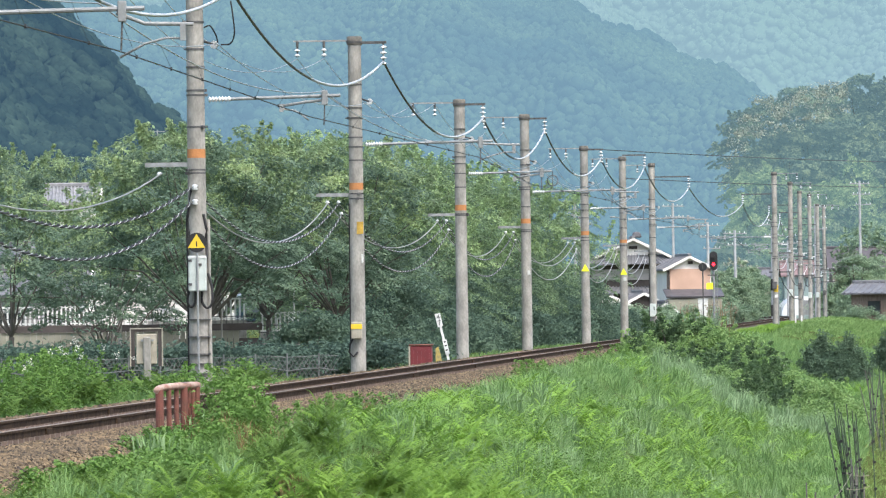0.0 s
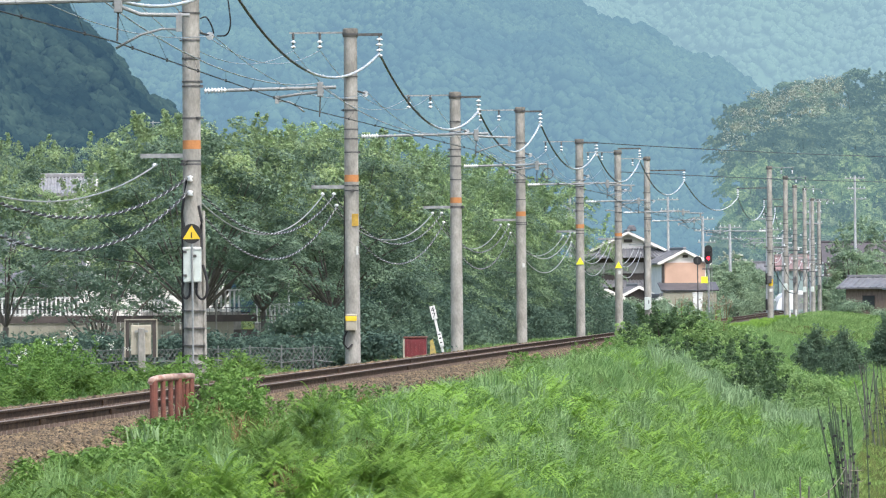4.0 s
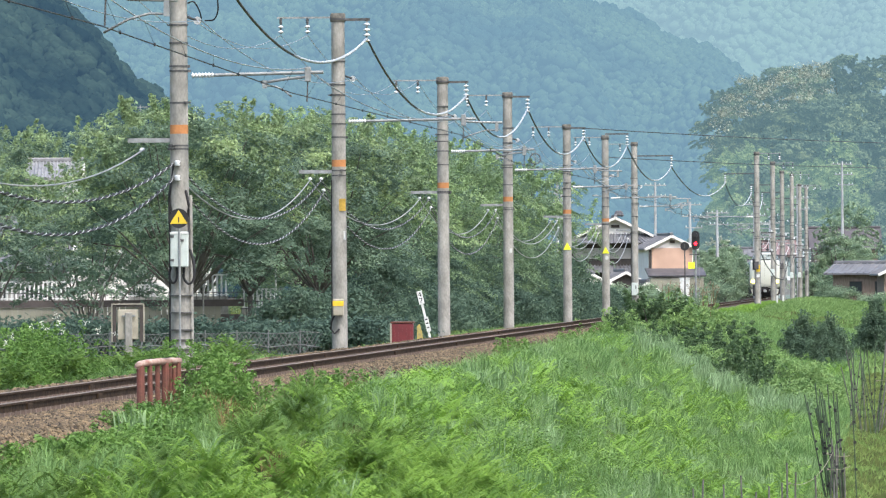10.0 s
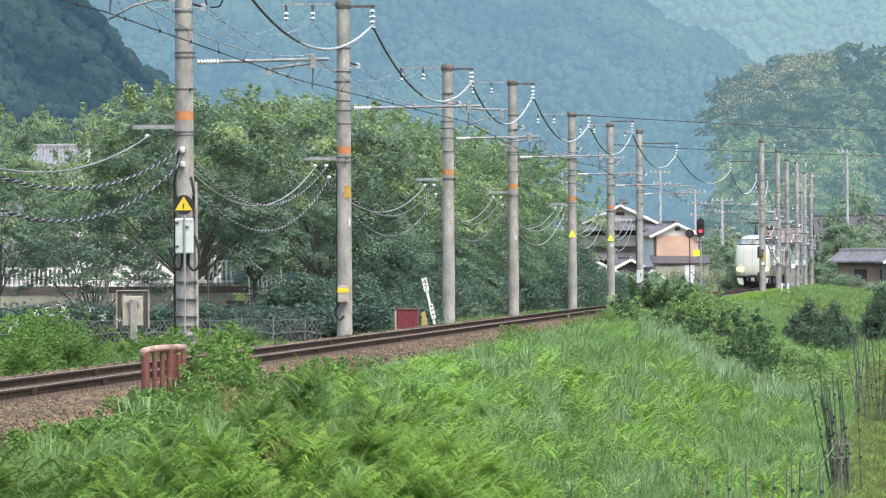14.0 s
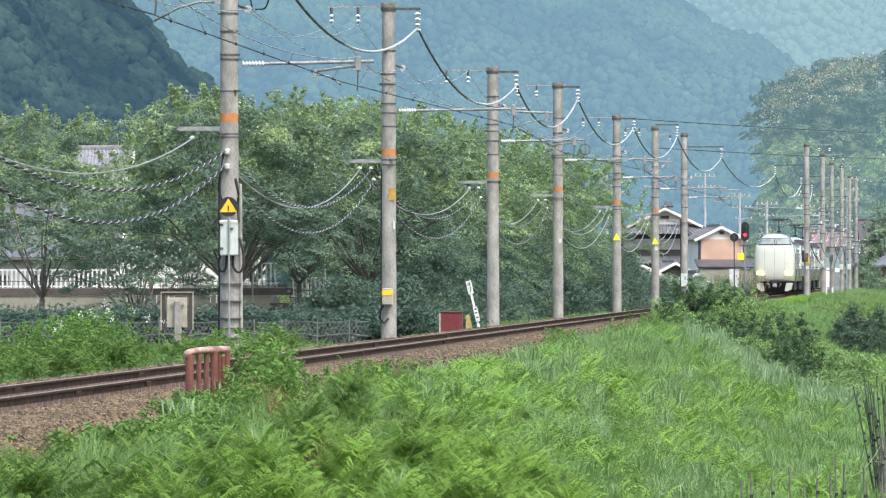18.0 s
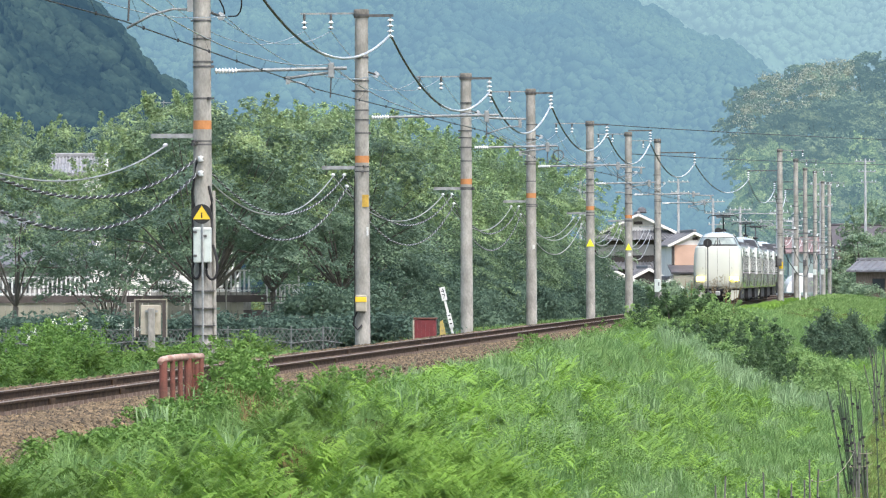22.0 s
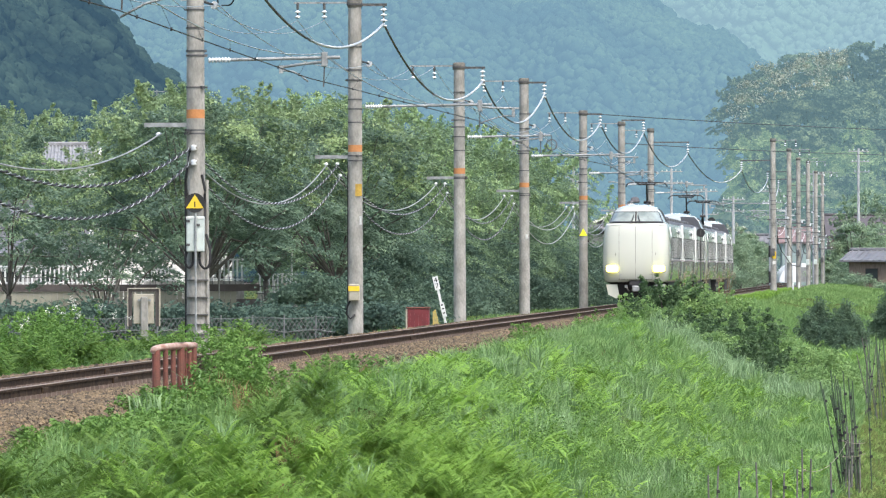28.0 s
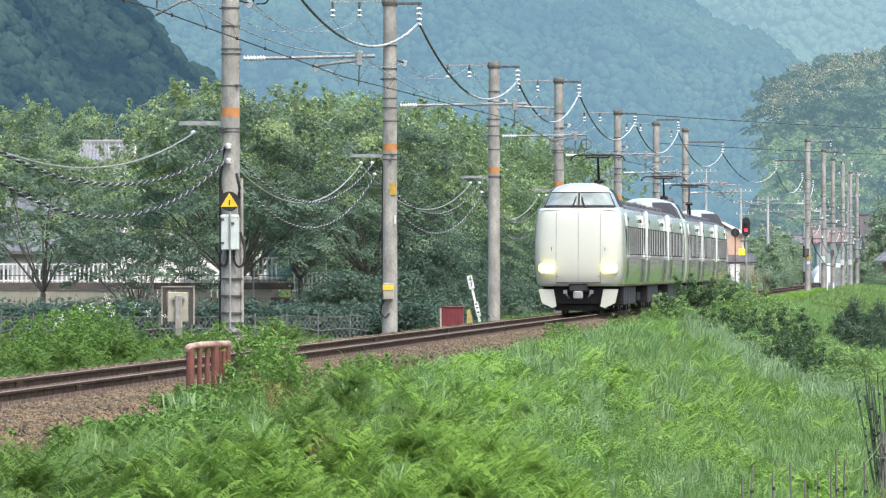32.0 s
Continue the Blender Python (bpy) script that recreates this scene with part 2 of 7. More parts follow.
    "red_roof": mat("hazy_red_metal_roof", (0.225, 0.155, 0.15), 0.6, vary=0.2, scale=1),
    "brown_roof": mat("brown_metal_roof", (0.075, 0.07, 0.078), 0.7, vary=0.2, scale=1),
    "teal": mat("hazy_teal_sheet_wall", (0.26, 0.34, 0.33), 0.6, vary=0.15, scale=1),
    "beige_panel": mat("beige_panel", (0.31, 0.30, 0.235), 0.8, vary=0.2, scale=1),
    "brick_dark": mat("dark_coping", (0.10, 0.085, 0.08), 0.9, vary=0.3, scale=2),
    "glass_pane": mat("window_glass", (0.04, 0.05, 0.055), 0.08, vary=0.2, scale=1),
    "plastic": mat("white_tunnel_film", (0.72, 0.75, 0.76), 0.35, vary=0.1, scale=0.6),
    "stake": mat("weathered_stake", (0.145, 0.142, 0.128), 0.85, vary=0.35, scale=5, random_obj=0.4),
    "green_stake": mat("green_coated_stake", (0.06, 0.10, 0.05), 0.6, vary=0.3, scale=5, random_obj=0.4),
    "rope": mat("pale_rope", (0.3, 0.27, 0.21), 0.9, vary=0.2),
    "blue_net": mat("blue_net", (0.15, 0.33, 0.45), 0.8, vary=0.2),
    "signal_red": glow("red_signal_light", (1.0, 0.012, 0.025), 4.0),
    "headlight": glow("headlight", (1.0, 0.84, 0.12), 3.2),
    "lamp_core": glow("lamp_core", (1.0, 0.93, 0.55), 10.0),
    "fence_wire": mat("dull_fence_wire", (0.17, 0.185, 0.185), 0.7, vary=0.3, scale=3),
    "mauve": mat("mauve_grey_stripe", (0.22, 0.17, 0.20), 0.4, vary=0.1, scale=1),
    "grey_roof": mat("grey_car_roof", (0.085, 0.088, 0.092), 0.6, vary=0.2, scale=1),
    "pillar": mat("pale_window_pillar", (0.62, 0.64, 0.62), 0.35, vary=0.05),
    "flower_white": mat("white_flowers", (0.75, 0.76, 0.68), 0.8, vary=0.1, trans=0.3),
    "flower_red": mat("orange_red_flowers", (0.65, 0.16, 0.06), 0.8, vary=0.2, trans=0.3),
    "fern_bright": mat("bright_fern_fronds", (0.225, 0.375, 0.068), 0.6, vary=0.25, scale=1.4, grain=4, stretch=(1, 0.3, 1), tint=(0.14, 0.255, 0.05), island=0.12, trans=0.42, spec=0.2),
    "drift": mat("feathery_weed_leaves", (0.22, 0.385, 0.062), 0.6, vary=0.3, scale=1.0, grain=3, stretch=(1, 0.3, 1), tint=(0.155, 0.285, 0.055), island=0.12, trans=0.35, spec=0.25),
    "fern": mat("fern_fronds", (0.137, 0.235, 0.048), 0.6, vary=0.25, scale=1.1, grain=3, tint=(0.088, 0.165, 0.035), island=0.12, trans=0.4, spec=0.25),
}


# ---- mesh helpers ----
def part(name, bm, material, parent=None, label="", at=None):
    me = bpy.data.meshes.new(name)
    bm.to_mesh(me)
    bm.free()
    me.materials.append(M[material] if isinstance(material, str) else material)
    ob = new(name, me)
    if at is not None:
        ob.matrix_basis = at
    if parent:
        ob.parent = parent
    return tagged(ob, label)


def thing(name, m, label, category, group="", kind=""):
    ob = new(name)
    ob.matrix_basis = m
    return tagged(ob, label, category, group, kind)


def box(bm, c, s, rot=None, bevel=0.0, taper=1.0):
    m = Matrix.Translation(c) @ (rot if rot else Matrix.Identity(4)) @ Matrix.Diagonal((*s, 1))
    r = bmesh.ops.create_cube(bm, size=1)
    if taper != 1:
        for v in r["verts"]:
            if v.co.z > 0:
                v.co.x *= taper
                v.co.y *= taper
    bmesh.ops.transform(bm, matrix=m, verts=r["verts"])
    if bevel:
        edges = list({e for v in r["verts"] for e in v.link_edges})
        bmesh.ops.bevel(bm, geom=edges, offset=bevel, segments=1, affect="EDGES")
    return bm


def rod(bm, a, b, r0, r1=None, n=8):
    a, b = Vector(a), Vector(b)
    d = b - a
    m = Matrix.Translation((a + b) / 2) @ d.to_track_quat("Z", "Y").to_matrix().to_4x4()
    bmesh.ops.create_cone(bm, cap_ends=True, segments=n, radius1=r0, radius2=r0 if r1 is None else r1, depth=d.length, matrix=m)
    return bm


def tube(bm, pts, r, n=5):
    rings = []
    pts = [Vector(p) for p in pts]
    for i, p in enumerate(pts):
        d = (pts[min(i + 1, len(pts) - 1)] - pts[max(i - 1, 0)]).normalized()
        q = d.to_track_quat("Z", "Y")
        rings.append([bm.verts.new(p + q @ Vector((r * math.cos(2 * math.pi * k / n), r * math.sin(2 * math.pi * k / n), 0))) for k in range(n)])
    for a, b in zip(rings, rings[1:]):
        for k in range(n):
            f = bm.faces.new((a[k], a[(k + 1) % n], b[(k + 1) % n], b[k]))
            f.smooth = True
    for ring in (rings[0], rings[-1]):
        bm.faces.new(ring)
    return bm


def turned(bm, base, profile, n=12):
    """A turned solid about the z axis: profile of (radius, height)."""
    rings = [[bm.verts.new(Vector(base) + Vector((r * math.cos(2 * math.pi * k / n), r * math.sin(2 * math.pi * k / n), z))) for k in range(n)] for r, z in profile]
    for a, b in zip(rings, rings[1:]):
        for k in range(n):
            f = bm.faces.new((a[k], a[(k + 1) % n], b[(k + 1) % n], b[k]))
            f.smooth = True
    bm.faces.new([bm.verts.new(v.co) for v in rings[0][::-1]])
    bm.faces.new([bm.verts.new(v.co) for v in rings[-1]])
    return bm


def sag(a, b, drop, n=14):
    a, b = Vector(a), Vector(b)
    return [a.lerp(b, i / n) - Vector((0, 0, drop * 4 * (i / n) * (1 - i / n))) for i in range(n + 1)]


def from_arrays(name, verts, faces, material, parent=None, smooth=False):
    """A mesh from numpy arrays; faces all have the same number of corners."""
    me = bpy.data.meshes.new(name)
    nv, nf, k = len(verts), len(faces), faces.shape[1]
    me.vertices.add(nv)
    me.vertices.foreach_set("co", np.ascontiguousarray(verts, dtype=np.float32).ravel())
    me.loops.add(nf * k)
    me.loops.foreach_set("vertex_index", np.ascontiguousarray(faces, dtype=np.int32).ravel())
    me.polygons.add(nf)
    me.polygons.foreach_set("loop_start", np.arange(0, nf * k, k, dtype=np.int32))
    me.update(calc_edges=True)
    me.validate()
    if smooth:
        me.polygons.foreach_set("use_smooth", np.ones(nf, dtype=bool))
    me.materials.append(M[material] if isinstance(material, str) else material)
    ob = new(name, me)
    if parent:
        ob.parent = parent
    return ob


# ---- the line: a straight track that leaves to the right ----
SLOPE = 0.0633
TURN = math.degrees(math.atan(SLOPE))
CA, SA = math.cos(math.atan(SLOPE)), math.sin(math.atan(SLOPE))


def on_line(d, s, z=0.0):
    """The place beside the track: d ahead of the camera, s to the right of the centre line."""
    return Vector((-11.74 + SLOPE * d + s * CA, d - s * SA, z))


def along(d, s, z=0.0, turn=0.0):
    p = on_line(d, s, z)
    return pose(p.x, p.y, p.z, 0, 0, -TURN + turn)


def step(a, b, x):
    x = np.clip((np.asarray(x, dtype=float) - a) / (b - a), 0, 1)
    return x * x * (3 - 2 * x)


def field_z(d):
    return -2.6 + 2.5 * step(150, 700, d)


def land(x, d):
    """Height of the ground."""
    x, d = np.asarray(x, dtype=float), np.asarray(d, dtype=float)
    s = (x + 11.74 - SLOPE * d) * CA
    f = field_z(d)
    right = -0.45 + (f + 0.45) * step(2.6, 9.0, s)
    right = right + 0.6 * np.exp(-((d - 545) / 45) ** 2 - ((s - 6.5) / 2.6) ** 2)
    left = -0.45 - 0.25 * step(-3, -6, s)
    z = np.where(s > 0, right, left)
    z = z + 0.14 * np.sin(x * 2.1 + 0.8 * np.sin(d * 0.7)) * np.sin(d * 0.55 + x * 0.6) * step(3.0, 4.6, s)
    z = z + 0.2 * np.sin(x * 5.2 + 1.5 * np.sin(d * 0.21)) * np.sin(d * 0.47 + 2 * np.sin(x * 1.1)) * step(2.9, 4.2, s) * (1 - step(260, 300, d))
    z = z + 0.10 * np.sin(x * 0.9 + 1.3 * np.sin(d * 0.23)) * np.sin(d * 0.31) * step(2.6, 4.0, np.abs(s))
    return z


def build_ground():
    xs = np.concatenate([np.linspace(-3000, -80, 14), np.linspace(-60, -12, 25), np.arange(-11, 14, 0.25), np.arange(14, 60, 0.6), np.linspace(62, 120, 20), np.linspace(150, 3000, 14)])
    ds = np.concatenate([np.linspace(-500, 30, 12), np.arange(36, 420, 2.5), np.linspace(425, 900, 60), np.linspace(950, 4800, 20)])
    X, D = np.meshgrid(xs, ds)
    Z = land(X, D)
    v = np.stack([X.ravel(), D.ravel(), Z.ravel()], 1)
    nx = len(xs)
    i = (np.arange(len(ds) - 1)[:, None] * nx + np.arange(nx - 1)[None]).ravel()
    f = np.stack([i, i + 1, i + nx + 1, i + nx], 1)
    g = from_arrays("ground", v, f, "earth", smooth=True)
    tagged(g, "green earth bank and fields falling away from the railway", "ground", kind="structure")


build_ground()


# ---- track ----
CURVE_FROM, CURVE_R = 760.0, 480.0


def centre(d):
    """Centre of the track at chainage d: straight, then a wide bend to the left far off. Returns place and heading."""
    if d <= CURVE_FROM:
        return on_line(d, 0), -TURN
    p, a = on_line(CURVE_FROM, 0), (d - CURVE_FROM) / CURVE_R
    f, r = Vector((SA, CA, 0)), Vector((CA, -SA, 0))
    return p + f * (CURVE_R * math.sin(a)) - r * (CURVE_R * (1 - math.cos(a))), -TURN + math.degrees(a)


def sweep(bm, stations, section):
    """Sweeps a closed section of (s, z) along the track."""
    rings = []
    for d in stations:
        p, h = centre(d)
        r = Vector((math.cos(radians(h)), math.sin(radians(h)), 0))
        rings.append([bm.verts.new(p + r * s + Vector((0, 0, z))) for s, z in section])
    n = len(section)
    for a, b in zip(rings, rings[1:]):
        for k in range(n):
            bm.faces.new((a[k], b[k], b[(k + 1) % n], a[(k + 1) % n]))
    bm.faces.new(rings[0])
    bm.faces.new(rings[-1][::-1])
    return bm


LINE = [40 + 4 * i for i in range(181)] + [760 + 12 * i for i in range(1, 30)]
RAIL_SECTION = [(-0.064, -0.153), (0.064, -0.153), (0.064, -0.142), (0.012, -0.125), (0.009, -0.045), (0.032, -0.036), (0.033, -0.008), (-0.033, -0.008), (-0.032, -0.036), (-0.009, -0.045), (-0.012, -0.125), (-0.064, -0.142)]
HEAD_SECTION = [(-0.033, -0.0075), (0.033, -0.0075), (0.026, 0.0), (-0.026, 0.0)]


def build_track():
    bed = part("ballast_bed", sweep(bmesh.new(), LINE, [(-3.0, -0.75), (2.5, -0.7), (1.75, -0.24), (0.9, -0.205), (-0.9, -0.205), (-2.4, -0.22)]), "ballast")
    tagged(bed, "brown crushed stone ballast under the rails", "ballast", kind="structure")
    for side in (-1, 1):
        t = thing("rail", Matrix.Identity(4), "rust-brown steel rail with a worn bright head", "rail", "rails of the line")
        part("rail_body", sweep(bmesh.new(), LINE, [(s + side * 0.566, z) for s, z in RAIL_SECTION]), "rail", t)
        part("rail_head", sweep(bmesh.new(), LINE, [(s + side * 0.566, z) for s, z in HEAD_SECTION]), "railhead", t, "worn bright running surface")


build_track()


# ---- overhead line ----
POLES_LEFT = [66.0, 113.0, 160.7, 207.0, 255.0, 298.0, 352.0, 399.0, 444.0]
POLES_RIGHT = [520.0, 589.0, 638.0, 700.0, 758.0, 815.0]


def insulator_string(bm, top, n=2, r=0.075, gap=0.13):
    """Hanging discs under a hook."""
    z = 0.0
    for _ in range(n):
        turned(bm, (top[0], top[1], top[2] - z - gap), [(0.022, 0), (r * 0.9, 0.012), (r, 0.03), (r * 0.75, 0.05), (0.034, 0.066), (0.03, 0.075)], 10)
        z += gap


def ribbed(bm, a, b, r=0.07, ribs=7):
    """A long-rod insulator with ribs, turned as one piece between two points."""
    a, b = Vector(a), Vector(b)
    L = (b - a).length
    profile = [(0.03, 0)]
    for i in range(ribs):
        z = L * (i + 0.2) / ribs
        profile += [(0.035, z), (r, z + 0.15 * L / ribs), (r * 0.6, z + 0.5 * L / ribs), (0.035, z + 0.6 * L / ribs)]
    turned(bm, (0, 0, 0), profile + [(0.03, L)], 10)
    bmesh.ops.transform(bm, matrix=Matrix.Translation(a) @ (b - a).to_track_quat("Z", "Y").to_matrix().to_4x4(), verts=bm.verts[:])


def strain_pair(t, k):
    """Two small insulators in line beside the shaft, for the earth wire."""
    bm = rod(bmesh.new(), (k * 0.18, 0, 6.92), (k * 0.34, 0.2, 6.87), 0.025)
    part("hook", bm, "dark_steel", t)
    for y in (0.25, 0.42):
        bm = rod(bmesh.new(), (k * 0.36, y, 6.86), (k * 0.40, y + 0.08, 6.85), 0.085, 0.04, 10)
        part("strain_insulator", bm, "porcelain", t)


def catenary_pole(d, side, label, H=8.5, arm=0.76, feed_z=None, n=0):
    s = -2.76 if side < 0 else 2.8
    k = 1 if side < 0 else -1        # towards the track
    t = thing("catenary_pole", along(d, s, 0), label, "catenary pole", "poles of the overhead line")
    arm_z = feed_z + 0.62 if feed_z else H - 0.16
    shaft = turned(bmesh.new(), (0, 0, -0.9), [(0.205, 0), (0.172, H + 0.9)], 20)
    shaft = part("shaft", shaft, "concrete", t)
    part("cap", turned(bmesh.new(), (0, 0, H - 0.22), [(0.19, 0), (0.2, 0.02), (0.2, 0.2), (0.17, 0.23)], 16), "capstone", t, "dark weathered cap")
    part("cap_band", turned(bmesh.new(), (0, 0, H - 0.17), [(0.212, 0), (0.212, 0.05)], 16), "dark_steel", t)
    part("painted_band", turned(bmesh.new(), (0, 0, 4.55), [(0.187, 0), (0.186, 0.18)], 20), "orange", t, "faded orange painted band")
    for z in (7.25, 6.75, 6.35, 5.95, 5.73, 5.25, 4.38, 4.3):
        z += 0.09 * math.sin(7.3 * z + 2.1 * n)
        a = 1.9 * z + n
        bm = turned(bmesh.new(), (0, 0, z), [(0.193, 0), (0.193, 0.036)], 16)
        box(bm, (0.215 * math.cos(a), 0.215 * math.sin(a), z + 0.018), (0.07, 0.07, 0.055), Matrix.Rotation(a, 4, "Z"))
        rod(bm, (0.2 * math.cos(a + 0.4), 0.2 * math.sin(a + 0.4), z + 0.018), (0.27 * math.cos(a + 0.4), 0.27 * math.sin(a + 0.4), z + 0.018), 0.014, 0.014, 6)
        part("strap", bm, "dark_steel", t)
    # bracket that carries the contact line: it pulls the wire towards the pole or pushes it away
    push = bool(n % 2)
    lift = 0.07 if n > 1 else -0.06
    reach = 3.6 if push else 2.95
    bm = rod(bmesh.new(), (k * 0.72, 0, 5.74), (k * reach, 0, 5.78), 0.035)
    part("bracket_tube", bm, "steel", t)
    bm = bmesh.new()
    ribbed(bm, (k * 0.26, 0, 5.735), (k * 0.72, 0, 5.74))
    part("bracket_insulator", bm, "porcelain", t, "white ribbed porcelain insulator")
    part("clamp", box(bmesh.new(), (k * (reach - 0.32), 0, 5.74), (0.12, 0.12, 0.3), bevel=0.01), "steel", t)
    part("hanger", rod(bmesh.new(), (k * (reach - 0.32), 0, 5.62), (k * (reach - 0.34), 0, 5.18), 0.014), "dark_steel", t)
    if push:
        run = [(3.2, 5.72), (3.6, 5.62 + lift), (4.3, 5.60 + lift)]
        arm_pts = [(4.15, 5.40 + lift), (3.9, 5.41 + lift), (3.6, 5.33 + lift), (3.24, 5.17 + 1.5 * lift)]
        part("drop_bracket", box(bmesh.new(), (k * 4.15, 0, 5.49 + lift), (0.08, 0.1, 0.24)), "steel", t)
    else:
        run = [(2.7, 5.66 + lift / 2), (2.2, 5.58 + lift), (1.7, 5.50 + lift)]
        arm_pts = [(1.75, 5.45 + lift), (2.0, 5.42 + lift), (2.15, 5.34 + lift), (2.3, 5.18 + 1.5 * lift)]
        part("drop_bracket", box(bmesh.new(), (k * 1.75, 0, 5.47 + lift), (0.08, 0.1, 0.16)), "steel", t)
    part("registration_tube", tube(bmesh.new(), [(k * x, 0, zz) for x, zz in run], 0.033, 6), "steel", t)
    part("steady_arm", tube(bmesh.new(), [(k * x, 0, zz) for x, zz in arm_pts], 0.02, 6), "steel", t)
    # top cross-arm
    z = H + 0.0
    bm = box(bmesh.new(), (-k * 0.85, 0, z - 0.1), (1.5, 0.05, 0.045))
    part("cross_arm", bm, "steel", t)
    part("feeder_arm", box(bmesh.new(), (k * (arm + 0.08) / 2, 0, arm_z), (arm + 0.08, 0.07, 0.07)), "dark_steel", t)
    for x in (-1.5, -0.8):
        bm = bmesh.new()
        rod(bm, (k * x, 0, z - 0.1), (k * x, 0, z - 0.26), 0.035)
        part("insulator_cap", bm, "dark_steel", t)
        bm = bmesh.new()
        insulator_string(bm, (k * x, 0, z - 0.24))
        part("insulator", bm, "porcelain", t, "white porcelain disc insulators")
        part("insulator_pin", rod(bmesh.new(), (k * x, 0, z - 0.24), (k * x, 0, z - 0.52), 0.024, 0.024, 6), "dark_steel", t)
    bm = bmesh.new()
    insulator_string(bm, (k * arm, 0, arm_z - 0.02), 4, 0.095, 0.14)
    part("insulator", bm, "porcelain", t, "white porcelain disc insulators")
    part("insulator_pin", rod(bmesh.new(), (k * arm, 0, arm_z), (k * arm, 0, arm_z - 0.6), 0.026, 0.026, 6), "steel", t)
    strain_pair(t, k)
    # low arm for the cables, away from the track
    bm = box(bmesh.new(), (-k * 0.55, 0, 4.42), (1.0, 0.08, 0.09))
    part("cable_arm", bm, "steel", t)
    for x, z in ((-0.76, 4.36), (-0.47, 4.36), (-0.40, 4.06))[:1 if n == 2 else 3]:
        bm = bmesh.new()
        insulator_string(bm, (k * x, 0, z), 1, 0.06, 0.16)
        part("spool_insulator", bm, "porcelain", t, "small white porcelain insulator")
    return t


HEIGHTS = [8.5, 8.5, 8.6, 8.56, 8.13, 8.66, 8.52, 8.9, 9.35, 10.0, 10.4, 10.4, 11.0, 10.8, 11.4]
FEEDER = [(66, -2.0, 7.9), (113, -2.0, 7.9), (160.7, -2.0, 7.95), (207, -2.0, 7.9), (255, -2.0, 7.52), (298, -2.0, 8.05), (352, -2.0, 7.95), (399, -1.65, 8.35), (444, -0.68, 7.95), (520, 0.72, 7.95), (589, 1.2, 8.05), (638, 1.2, 8.05), (700, 1.2, 8.2), (758, 1.2, 8.2)]
POLES = []
for n, d in enumerate(POLES_LEFT + POLES_RIGHT):
    far = n >= len(POLES_LEFT)
    f = FEEDER[min(n, 13)]
    POLES.append(catenary_pole(d, 1 if far else -1, "grey concrete catenary pole across the track, farther down the line" if far else "weathered grey concrete catenary pole beside the track",
                               HEIGHTS[n], (2.8 - f[1]) if far else f[1] + 2.76, f[2] if n > 6 else None, n))


def wire(name, label, spans, r, material, category="wire", n=5):
    """A line along the poles: one thing with a part for every span."""
    t = thing(name, Matrix.Identity(4), label, category, "wires of the line")
    for pts in spans:
        part("span", tube(bmesh.new(), pts, r, n), material, t)
    return t


def braid(pts, r, turns, phase, steps=320):
    """Points of a strand that winds about a line of points."""
    out = []
    for i in range(steps + 1):
        x = i / steps * (len(pts) - 1)
        k = min(int(x), len(pts) - 2)
        a = 2 * math.pi * turns * i / steps + phase
        out.append(pts[k].lerp(pts[k + 1], x - k) + Vector((math.cos(a) * r, 0, math.sin(a) * r)))
    return out


